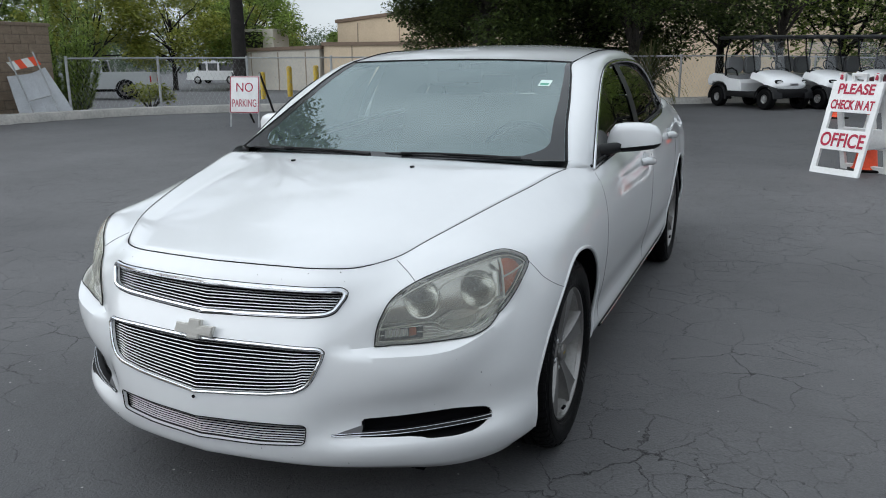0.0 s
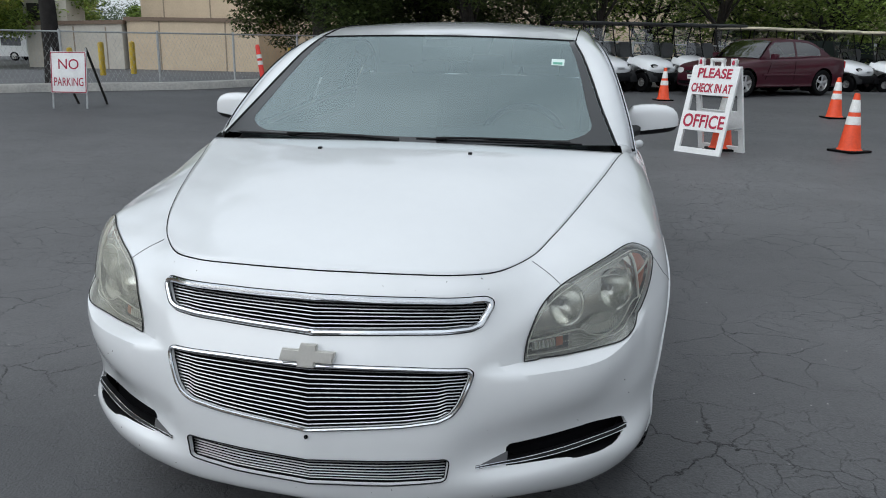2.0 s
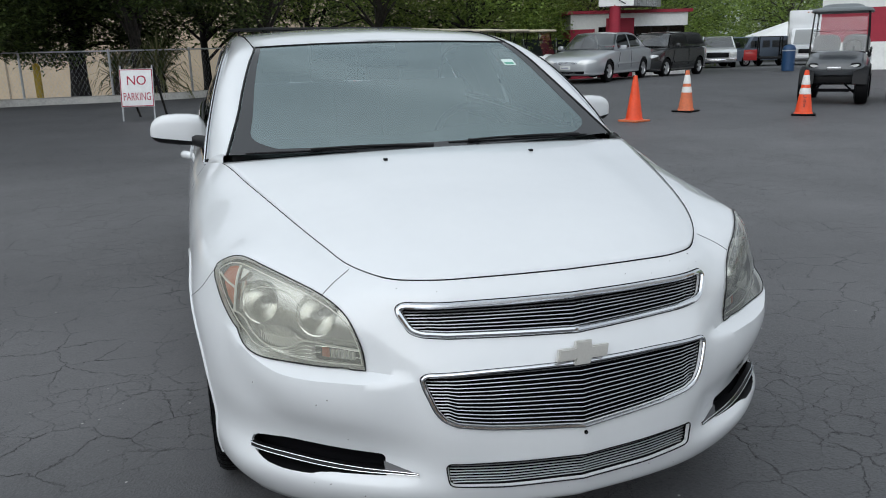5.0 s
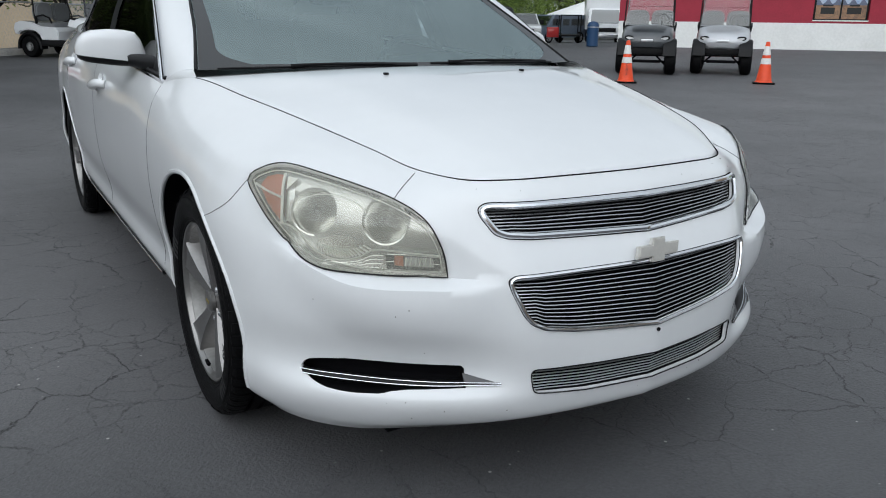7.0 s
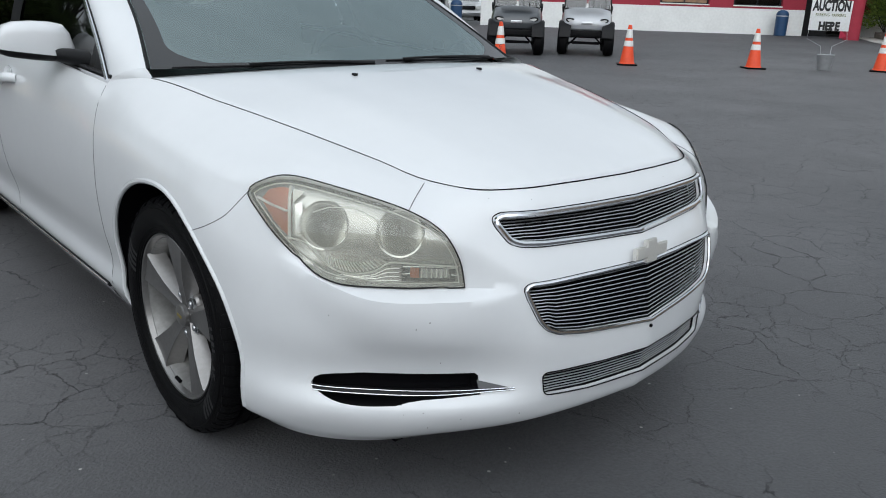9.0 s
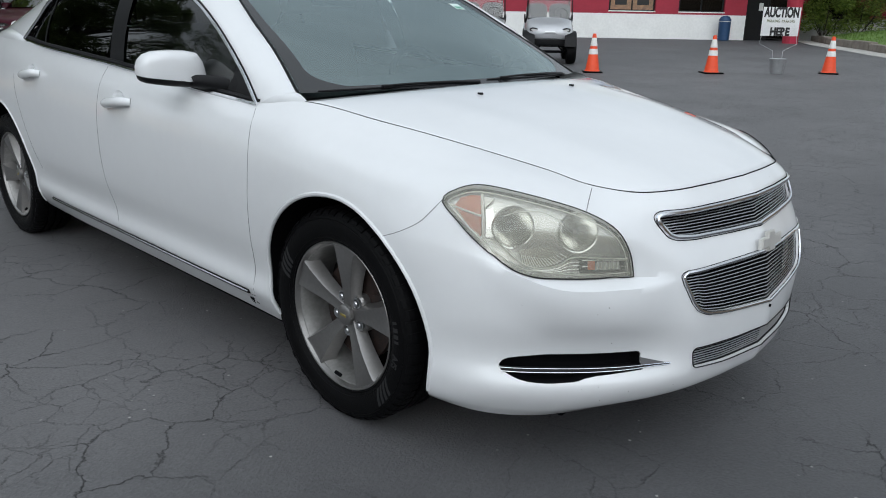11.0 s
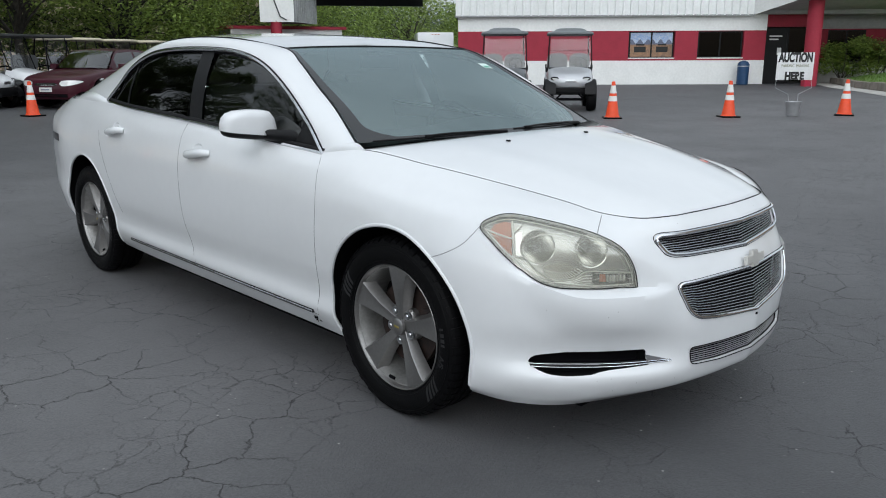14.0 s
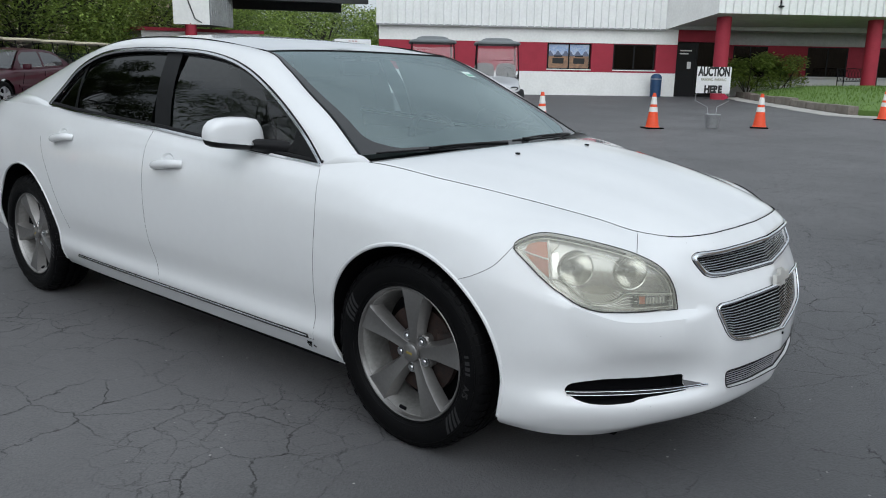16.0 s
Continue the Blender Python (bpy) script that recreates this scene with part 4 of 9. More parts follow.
def lamp_patch(outline, out):
    return offset_patch(outline, out, LAMP_TURN, (0, 2), lamp_test)


def lamp_bulb(s, z, r):
    """The capped bulb that stands in the middle of a bowl."""
    d, c = lamp_axis()
    d2 = (d + Vector((0.0, -0.35, 0.12))).normalized()
    m = Matrix.Translation(on_lamp(s, z) - d2 * 0.072) @ d2.to_track_quat("Z", "Y").to_matrix().to_4x4()
    bm = bmesh.new()
    lathe(bm, [(r, 0), (r * 0.96, 0.024), (r * 0.80, 0.027), (r * 0.76, 0.024), (r * 0.40, 0.023), (0.0005, 0.022)], 18, m=m)
    return bm


# fine upright ribs of the skirt under the large bowl, and the rails below the step
SKIRT_RIBS = []
for k in range(17):
    e = np.array((.030 - .118 * k / 16, 0.0))
    e[1] = step_z(e[0]) + 0.003
    to = np.array(BOWLS[0][:2]) - e
    SKIRT_RIBS.append([tuple(e + to / np.linalg.norm(to) * u) for u in (0, .009, .018 + .010 * math.sin(math.pi * k / 16))])
LOWER_RAILS = [[(s, (np.interp(s, [-.15, -.05, .03, .09], [.572, .579, .597, .626])) * (1 - u) + (step_z(s) - 0.002) * u) for s in np.linspace(-.119, .012, 16)] for u in (.16, .36, .56, .76)]

for lamp_mesh, lens_mat, lens_label in ((lambda b: b, LENS_CLEAR, "slightly hazy plastic headlamp lens"), (flipped, LENS, "hazy yellowed plastic headlamp lens")):
    lens = part("headlamp", lamp_mesh(offset_patch(LAMP, 0.004, LAMP_TURN, (0, 2), lamp_test)), lens_mat, car, lens_label)
    part("lamp_housing", lamp_mesh(lamp_housing()), BEZEL, lens, "silvered lamp bowl")
    for (s, z, r), flutes, told in zip(BOWLS, (13, 15), ("large round low beam reflector", "round high beam reflector")):
        part("reflector", lamp_mesh(lamp_bowl(s, z, r, .050, -0.022, flutes)()), CHROME_LAMP, lens, told)
        part("bulb", lamp_mesh(lamp_bulb(s, z, 0.0095)), BULB_CAP, lens, "capped bulb in the middle of the bowl")
    part("side_reflector", lamp_mesh(lamp_patch([(.131, .667), (.165, .694), (.203, .738), (.187, .760), (.160, .769), (.136, .769)], -0.012)), AMBER, lens, "amber side reflector")
    part("lamp_divider", lamp_mesh(lamp_tubes([even([(.133, .719), (.17, .728), (.211, .740)], 8)], 0.0028, -0.006)), LAMP_WHITE, lens)
    part("lamp_divider", lamp_mesh(lamp_tubes([even([(.124, .660), (.127, .71), (.132, .770)], 10)], 0.0034, -0.006)), LAMP_WHITE, lens)
    part("lamp_wall", lamp_mesh(lamp_patch([(.100, .766), (.125, .738), (.128, .769)], -0.014)), LAMP_WHITE, lens, "pale upper corner of the lamp")
    part("lamp_wall", lamp_mesh(lamp_patch([(.094, .668), (.120, .668), (.123, .735), (.104, .742)], -0.017)), CHROME_LAMP, lens, "bright outer wall of the lamp bowl")
    part("lamp_skirt", lamp_mesh(lamp_patch([(.036, .636), (-.004, .646), (-.040, .646), (-.070, .632), (-.092, .620), (-.067, .607), (-.025, .599), (.017, .607)], -0.017)), CHROME_LAMP, lens, "fluted skirt below the large reflector")
    part("lens_ribs", lamp_mesh(lamp_tubes(SKIRT_RIBS, 0.0011, -0.013)), LAMP_WHITE, lens, "fine upright flutes of the skirt")
    part("lens_ribs", lamp_mesh(lamp_tubes(LOWER_RAILS, 0.0013, -0.008)), CHROME_LAMP, lens, "fine ribs along the lamp's lower edge")
    part("lamp_trim", lamp_mesh(lamp_tubes([even(LAMP_STEP, 48)], 0.0021, -0.003)), LAMP_WHITE, lens, "bright line above the turn signal")
    part("signal_box", lamp_mesh(lamp_patch([(-.238, .577), (-.126, .580), (-.123, .612), (-.238, .609)], -0.015)), BLACK, lens, "dark box behind the turn signal")
    part("turn_signal", lamp_mesh(lamp_patch([(-.162, .586), (-.143, .587), (-.142, .609), (-.161, .608)], -0.012)), AMBER, lens, "amber turn signal bulb")
    part("lamp_step", lamp_mesh(lamp_patch([(-.227, .584), (-.164, .586), (-.164, .607), (-.224, .604)], -0.013)), CHROME_LAMP, lens, "clear turn signal bowl")
    part("lens_ribs", lamp_mesh(lamp_tubes([[(s + 0.004 * math.sin(k * 2.1), z) for z in (.587, .594, .604)] for k, s in enumerate(np.linspace(-.219, -.170, 8))], 0.0016, -0.011)), LAMP_WHITE, lens, "wavy flutes of the turn signal")
    part("lens_ribs", lamp_mesh(lamp_tubes([[(-.126, .612), (-.18, .611), (-.238, .607)], [(-.126, .596), (-.142, .597)], [(-.228, .593), (-.240, .592)]], 0.0012, -0.008)), CHROME_LAMP, lens)

    def inner_rim():
        bm = bmesh.new()
        tube(bm, [on_lamp(s, z, -0.004) for s, z in lamp_outline(-0.010, 60)], 0.0014, 6, closed=True)
        return bm
    part("lamp_trim", lamp_mesh(inner_rim()), LAMP_WHITE, lens, "pale line inside the lens's edge")

    part("lamp_trim", lamp_mesh(lamp_tubes([even(spline([(.075, .722), (.036, .734), (-.013, .734), (-.056, .719), (-.075, .700)], 24), 26)], 0.0011, -0.009)), LAMP_WHITE, lens, "pale moulded line above the bowls")

    def gasket():
        bm = bmesh.new()
        tube(bm, [on_lamp(s, z, 0.0035) for s, z in lamp_outline(0.0005, 72)], 0.0017, 6, closed=True)
        return bm
    part("lamp_seal", lamp_mesh(gasket()), BLACK, lens, "thin black rubber seal")


# grilles
def half_outline(outline, n, grow=0.0):
    p = [(x, z) for x, z in grown(outline, grow)]
    full = [q for q in p[1:-1]]
    ring = [(0.0, outline[0][1] - grow)] + full + [(0.0, outline[-1][1] + grow)]
    left = [(-x, z) for x, z in ring[1:-1]][::-1]
    out = even(ring + left, n, closed=True)
    for _ in range(1):
        out = 0.25 * np.roll(out, 1, axis=0) + 0.5 * out + 0.25 * np.roll(out, -1, axis=0)
    return [tuple(q) for q in out]


def low_at(outline, x, upper):
    """The outline's lower or upper edge at x."""
    zs = []
    for (a, b), (c, d) in zip(outline[:-1], outline[1:]):
        if a != c and min(a, c) <= x <= max(a, c):
            zs.append(b + (d - b) * (x - a) / (c - a))
    return (max(zs) if upper else min(zs)) if zs else outline[3][1]


BILLET = mat("brushed billet bars", (0.43, 0.435, 0.445), 0.24, 1.0, var=0.15, scale=60)


def grille(name, outline, bars, frame_r, label, frame_mat, bar_h=0.0032, sunk=-0.012, bar_mat=BILLET):
    bm = bmesh.new()
    grow = max(0.002, frame_r - 0.0016)
    tube(bm, [on_front(x, z, 0.002) for x, z in half_outline(outline, 240, grow)], frame_r, 8, closed=True)
    g = part(name, bm, frame_mat, car, label)
    if frame_mat == CHROME:
        bm = bmesh.new()
        tube(bm, [on_front(x, z, 0.0002) for x, z in half_outline(outline, 240, grow + frame_r)], 0.0013, 6, closed=True)
        part("frame_gap", bm, DARK, g)
    half = max(q[0] for q in outline)
    for k in range(bars):
        w = (k + 0.5) / bars
        pts = []
        for x in np.concatenate([np.linspace(-half, -0.8 * half, 30), np.linspace(-0.8 * half, 0.8 * half, 31)[1:-1], np.linspace(0.8 * half, half, 30)]):
            lo, hi = low_at(outline, abs(x), False), low_at(outline, abs(x), True)
            near = min(abs(x), 0.87 * half)
            z = low_at(outline, near, False) * (1 - w) + low_at(outline, near, True) * w
            if lo - 0.001 <= z <= hi + 0.001:
                pts.append(on_front(x, z, sunk))
        if len(pts) > 2:
            b2 = bmesh.new()
            tube(b2, pts, bar_h, 6, flat=0.72)
            part("slat", b2, bar_mat, g)
    b3 = bmesh.new()
    pts = half_outline(outline, 200, 0.006)
    rim_a = [on_front(x, z, 0.0) for x, z in pts]
    rim_b = [p + Vector((0, 0.035, 0)) for p in rim_a]
    grid_faces(b3, [rim_a + rim_a[:1], rim_b + rim_b[:1]])
    part("grille_recess", b3, BLACK, g)
    return g


grille("upper_grille", UPPER_GRILLE, 8, 0.0070, "upper billet grille in a broad chrome frame", CHROME, 0.0029)
grille("main_grille", MAIN_GRILLE, 13, 0.0048, "main billet grille with a thin chrome frame", CHROME, 0.0027)
grille("lower_grille", LOW_GRILLE, 8, 0.0016, "lower bumper grille of fine grey bars", BLACK, 0.0020, -0.014, mat("grey billet", (0.45, 0.45, 0.46), 0.3, 0.9))


def emblem():
    bm = bmesh.new()
    shape = [(-.070, -.016), (-.024, -.016), (-.024, -.029), (.016, -.029), (.021, -.016), (.062, -.016), (.070, .014), (.024, .014), (.024, .029), (-.016, .029), (-.021, .014), (-.062, .014)]
    prism(bm, shape, 0.014, pose(0, -.900, .602, -12) @ Matrix.Scale(0.94, 4), bevel=0.003)
    return bm


part("emblem", emblem(), EMBLEM, car, "dull silver bar emblem")


def plug():
    bm = bmesh.new()
    lathe(bm, [(0.0045, 0), (0.0045, 0.004), (0.001, 0.004)], 10, m=Matrix.Translation(on_front(0, .412)) @ pose(0, 0, 0, 90))
    return bm


part("bumper_plug", plug(), DARK, car)


# fog lamp openings with two bright strips
def fog_line(w, lift, x0=0.741, x1=0.378):
    xs = np.linspace(x0, x1, 26)
    return [on_front(x, .326 - .024 * k / 25 + .020 * (k / 25) ** 2 + w * (1 - 0.6 * (k / 25) ** 2), lift) for k, x in enumerate(xs)]


def fog_blade():
    bm = bmesh.new()
    a, b = fog_line(0.0045, 0.004), fog_line(-0.0055, 0.004)
    grid_faces(bm, [[p + Vector((0, 0.02, 0)) for p in a], a, b, [p + Vector((0, 0.02, 0)) for p in b]])
    return bm


both_sides(fog_blade, "fog_trim", BLACK, car)
for w in (0.005, -0.004):
    both_sides(lambda: seam(fog_line(w, 0.006), 0.0012), "fog_strip", CHROME, car, "bright strip across the fog lamp opening")
def fog_wedge():
    """A dark patch on the bumper from the opening to the strip's tip: a shallow hollow's shade put into colour."""
    bm = bmesh.new()
    grid_faces(bm, [[on_front(x, 0.325 + (x - 0.388) * 0.32, 0.0015) for x in np.linspace(0.450, 0.388, 8)], [on_front(x, 0.317, 0.0015) for x in np.linspace(0.450, 0.388, 8)]])
    return bm


both_sides(fog_wedge, "fog_hollow", mat("shaded hollow grey", (0.10, 0.10, 0.105), 0.36, var=0.1), car)


def fog_rim():
    bm = bmesh.new()
    ring = [tuple(q) for q in even(grown(FOG, 0.001), 50, closed=True)]
    a = [on_front(x, z, 0.0) for x, z in ring]
    b = [p + Vector((-0.015, 0.05, 0)) for p in a]
    grid_faces(bm, [a + a[:1], b + b[:1]])
    return bm


both_sides(fog_rim, "fog_recess", BLACK, car)
both_sides(lambda: offset_patch(grown(FOG, 0.01), -0.05, 0, (0, 2), lambda c: c.y < -0.5), "fog_back", DARK, car)


# wheels
TYRE_SIDE = [(.221, .066), (.224, .083), (.232, .092), (.236, .091), (.240, .0955), (.262, .1035), (.280, .1045), (.297, .101), (.309, .0945), (.3175, .085), (.3225, .074)]


def tyre_mesh():
    bm = bmesh.new()
    grooves = [(.3235, .062), (.3235, .044), (.316, .042), (.316, .034), (.3265, .032), (.3275, .006), (.319, .004), (.319, -.004), (.3275, -.006), (.3265, -.032), (.316, -.034), (.316, -.042), (.3235, -.044), (.3235, -.062)]
    lathe(bm, TYRE_SIDE + grooves + [(r, -h) for r, h in TYRE_SIDE[::-1]], 96, "X")
    return bm


def tread_mesh():
    """Shoulder blocks that stand proud of the casing, with open slots between them."""
    bm = bmesh.new()
    for side in (1, -1):
        for k in range(62):
            long = k % 2
            a0, a1 = (k + 0.10) * math.tau / 62, (k + 0.86) * math.tau / 62
            prof = [(.3235, .045), (.3275, .047), (.3272, .064), (.3255, .075), (.3195, .0885), (.3115, .0975 if long else .094), (.3075, .0975 if long else .0945)]
            rows = []
            for a in (a0, (a0 + a1) / 2, a1):
                rows.append([(side * h, -r * math.sin(a), r * math.cos(a)) for r, h in prof])
            vs = grid_faces(bm, rows, flip=side < 0)
            for row, rev in ((vs[0], False), (vs[-1], True)):
                low = [bm.verts.new(Vector(v.co) * 1.0 - Vector((side * 0.004, 0, 0)) - Vector((0, v.co.y, v.co.z)).normalized() * 0.005) for v in row]
                for q in range(len(row) - 1):
                    bm.faces.new((row[q], row[q + 1], low[q + 1], low[q]))
    return bm


def rim_mesh():
    """Alloy barrel behind the spokes."""
    bm = bmesh.new()
    lathe(bm, [(.222, .076), (.214, .074), (.208, .060), (.203, .03), (.196, -.02), (.192, -.09), (.215, -.10)], 72, "X")
    return bm


def rim_lip():
    bm = bmesh.new()
    lathe(bm, [(.2205, .070), (.2285, .080), (.2295, .0865), (.2265, .0900), (.2225, .0885), (.2195, .082), (.2165, .074)], 96, "X")
    return bm


def spoke_mesh(a):
    """A broad spoke: a slightly hollow face that widens outwards, with sloping flanks."""
    bm = bmesh.new()
    m = Matrix.Rotation(a, 4, "X")
    rows = []
    for r, w, h, d, flare in ((.026, .017, .060, .030, .010), (.050, .0165, .063, .032, .012), (.080, .0185, .068, .036, .013), (.115, .0225, .074, .040, .014), (.150, .030, .079, .043, .015), (.185, .0375, .083, .046, .015), (.208, .0440, .085, .045, .016), (.2185, .0490, .083, .040, .017)):
        rows.append([m @ Vector((x, y, r)) for x, y in ((h - d, -w - flare), (h - .006, -w - .0025), (h - .001, -w), (h - .003, -w * 0.5), (h - .004, 0), (h - .003, w * 0.5), (h - .001, w), (h - .006, w + .0025), (h - d, w + flare))])
    grid_faces(bm, rows)
    return bm


def hub_mesh():
    bm = bmesh.new()
    rows = []
    for r, h in ((1.0, .012), (1.0, .040), (0.93, .047), (0.55, .050), (0.50, .058), (0.02, .060)):
        rows.append([(h, -r * q * math.sin(a), r * q * math.cos(a)) for a in np.linspace(0, math.tau, 81) for q in ((0.070 - 0.010 * math.cos(5 * a)) if r > 0.6 else 0.066,)])
    grid_faces(bm, rows)
    return bm


def arc_text(body, size, radius, angle, height):
    """Letters bent round the tyre's side, their tops outwards; angle clockwise from the top, seen from outside."""
    bm = text_mesh(body, size, Matrix.Identity(4), 0.0006, 1.0, "CENTER", 0.0006)
    for v in bm.verts:
        a, r = angle + v.co.x / radius, radius + v.co.z
        v.co = Vector((height - v.co.y - 0.30 * max(0.0, r - 0.285), r * math.sin(a), r * math.cos(a)))
    return bm


def side_mark(angle, width, slant, inner=.246, outer=.292):
    """One raised slash of the tyre's side pattern."""
    bm = bmesh.new()
    rows = []
    for r in np.linspace(inner, outer, 4):
        a = angle + slant * (r - inner)
        h = float(np.interp(r, (.240, .262, .280, .297), (.0965, .1047, .1057, .1022)))
        rows.append([(h, r * math.sin(q), r * math.cos(q)) for q in (a, a + width)])
    grid_faces(bm, rows)
    return bm


SILVER_BARREL = mat("pale brake-dusted barrel", (0.33, 0.325, 0.315), 0.45, 0.6, var=0.25, scale=10)
TYRE_MARK = mat("raised tyre lettering", (0.017, 0.017, 0.018), 0.42)
wheel_parts = {"tyre": None}


def build_wheel(y, z, side, spin):
    m = Matrix.Translation((0.738 * side, y, z)) @ (Matrix.Rotation(math.pi, 4, "Z") if side < 0 else Matrix.Identity(4)) @ Matrix.Rotation(spin, 4, "X")
    if not wheel_parts["tyre"]:
        tyre = part("wheel", tyre_mesh(), RUBBER, car, "worn black tyre on a five-spoke alloy wheel")
        tagged(part("tread", tread_mesh(), RUBBER, tyre, smooth=False), kind="stuff")
        rim = part("rim", rim_mesh(), SILVER_BARREL, tyre, "silver alloy rim")
        part("rim_lip", rim_lip(), ALLOY, tyre, "bright machined rim edge")
        for a0 in (1.94, 4.86):
            for k in range(4):
                part("side_mark", side_mark(a0 + 0.075 * k, 0.045, 2.2), TYRE_MARK, tyre)
        part("side_letters", arc_text("A/S", 0.030, .260, 1.66, .1062), TYRE_MARK, tyre, "raised letters on the tyre's side")
        for k, w in enumerate((0.030, 0.045, 0.045, 0.030)):
            part("side_mark", side_mark(1.22 + 0.068 * k, w, 0.0, .262, .281), TYRE_MARK, tyre)
        bm = bmesh.new()
        lathe(bm, [(.2955, .1005), (.2975, .1024), (.2995, .0995)], 96, "X")
        lathe(bm, [(.2415, .0955), (.2432, .0980), (.245, .0970)], 96, "X")
        part("side_rib", bm, RUBBER, tyre)
        hub = part("hub", hub_mesh(), ALLOY, tyre)
        for k in range(5):
            part("spoke", spoke_mesh(k * math.tau / 5), ALLOY, tyre, "broad grey alloy spoke")
            bm = bmesh.new()
            a = (k + 0.5) * math.tau / 5
            c = Vector((0.051, -0.056 * math.sin(a), 0.056 * math.cos(a)))
            lathe(bm, [(.0175, -.006), (.0170, .004), (.0135, .004), (.0125, -.010), (.0090, -.010), (.0088, .007), (.006, .010), (.001, .010)], 12, "X", m=Matrix.Translation(c))
            part("lug_nut", bm, SATIN, tyre)
        bm = bmesh.new()
        lathe(bm, [(.033, .060), (.032, .071), (.026, .075), (.001, .075)], 24, "X")
        cap = part("centre_cap", bm, ALLOY, tyre, "round alloy centre cap")
        bm = bmesh.new()
        box(bm, .0735, .0765, -.013, .013, -.004, .004, 0.001)
        part("cap_badge", bm, mat("gold badge", (0.42, 0.33, 0.10), 0.4, 0.6), tyre)
        bm = bmesh.new()
        lathe(bm, [(.06, .018), (.15, .018), (.15, -.004), (.06, -.004)], 40, "X")
        part("brake_disc", bm, RUST, tyre, "rusty iron brake disc")
        bm = bmesh.new()
        box(bm, -.02, .03, -.055, .055, .09, .165, 0.012, m=Matrix.Rotation(radians(-70), 4, "X"))
        part("brake_caliper", bm, RUST, tyre, "dull brown brake caliper")
        # added near-black disc for the shade behind the spokes
        bm = bmesh.new()
        lathe(bm, [(.001, .0), (.20, .0)], 32, "X", m=Matrix.Translation((-.03, 0, 0)))
        part("wheel_back", bm, DARK, tyre)
        bm = bmesh.new()
        tube(bm, [(0.084, -0.012, -0.196), (0.084, 0.014, -0.196)], 0.006, 6)
        part("balance_weight", bm, DARK, tyre)
        tyre.matrix_local = m
        wheel_parts["tyre"] = tyre
        return tyre
    return copy_thing(wheel_parts["tyre"], m)


for y, z, spin in ((FRONT_AXLE + 0.014, 0.326, -0.10), (REAR_AXLE + 0.012, 0.300, 0.42)):
    for side in (-1, 1):
        build_wheel(y, z, side, spin)


# door mirrors
def mirror_shell():
    bm = bmesh.new()
    rows = []
    for x, lo, hi, s in ((0.765, 0.927, 0.954, 0.45), (0.775, 0.926, 0.988, 0.7), (0.787, 0.927, 1.026, 0.88), (0.803, 0.928, 1.047, 0.97), (0.837, 0.930, 1.054, 1.02), (0.887, 0.934, 1.056, 1.02), (0.937, 0.941, 1.052, 0.98), (0.964, 0.946, 1.042, 0.9), (0.980, 0.953, 1.026, 0.76), (0.988, 0.961, 1.008, 0.55), (0.991, 0.972, 0.996, 0.3)):
        ring = []
        for a in np.linspace(0, math.tau, 29):
            c, q = math.cos(a), math.sin(a)
            dy = math.copysign(abs(c) ** 0.5, c) * (0.055 if c < 0 else 0.030)
            dz = math.copysign(abs(q) ** 0.5, q) * (hi - lo) / 2
            ring.append((x, .848 + 0.15 * (x - .867) + dy * s, (lo + hi) / 2 + dz))
        rows.append(ring)
    vs = grid_faces(bm, rows)
    bm.faces.new([v for v in vs[-1][:-1]])
    bm.faces.new([v for v in vs[0][:-1]][::-1])
    return bm


def mirror_white():
    bm = mirror_shell()
    bmesh.ops.bisect_plane(bm, geom=list(bm.verts) + list(bm.edges) + list(bm.faces), plane_co=(.887, .882, .966), plane_no=(0.11, 0.10, -1), clear_outer=True)
    return bm


def mirror_black():
    bm = mirror_shell()
    bmesh.ops.bisect_plane(bm, geom=list(bm.verts) + list(bm.edges) + list(bm.faces), plane_co=(.887, .882, .966), plane_no=(-0.11, -0.10, 1), clear_outer=True)
    for v in bm.verts:
        v.co.x -= 0.004
        v.co.z += 0.001
    # arm to the door
    rows = []
    for x, y, z, r in ((.735, .620, .942, .085), (.764, .680, .945, .072), (.800, .76, .950, .060), (.837, .825, .954, .048)):
        rows.append([(x, y + r * math.cos(a), z + 0.42 * r * math.sin(a)) for a in np.linspace(0, math.tau, 17)])
    grid_faces(bm, rows)
    return bm


for turn_mesh in (lambda b: b, flipped):
    shell = part("door_mirror", turn_mesh(mirror_white()), WHITE_PAINT, car, "white door mirror on a black arm")
    part("mirror_base", turn_mesh(mirror_black()), BLACK, shell, "black lower half and arm")
    bm = bmesh.new()
    grid_faces(bm, [[(x, .882 + 0.15 * (x - .867), z) for x in np.linspace(.817, .962, 6)] for z in (.965, 1.03)])
    part("mirror_glass", turn_mesh(bm), CHROME, shell, "silvered mirror glass")


# door handles
def handle(y, z):
    def make():
        bm = bmesh.new()
        pts, rs = [], []
        for k, s in enumerate(np.linspace(-1, 1, 15)):
            lift = 0.030 * math.sqrt(max(0, 1 - s ** 4)) - 0.002
            pts.append(on_side(y + 0.095 * s, z - 0.012 * s - 0.004, lift))
            rs.append(0.016 + 0.004 * (1 - s * s))
        tube(bm, pts, rs, 10)
        return bm
    return make


def handle_cup(y, z):
    def make():
        bm = bmesh.new()
        c = on_side(y, z)
        rows = []
        for r, d in ((1.0, 0.0015), (0.85, -0.004), (0.5, -0.012), (0.05, -0.014)):
            rows.append([on_side(y + 0.048 * r * math.cos(a), z + 0.030 * r * math.sin(a), d + 0.006) for a in np.linspace(0, math.tau, 21)])
        grid_faces(bm, rows)
        return bm
    return make


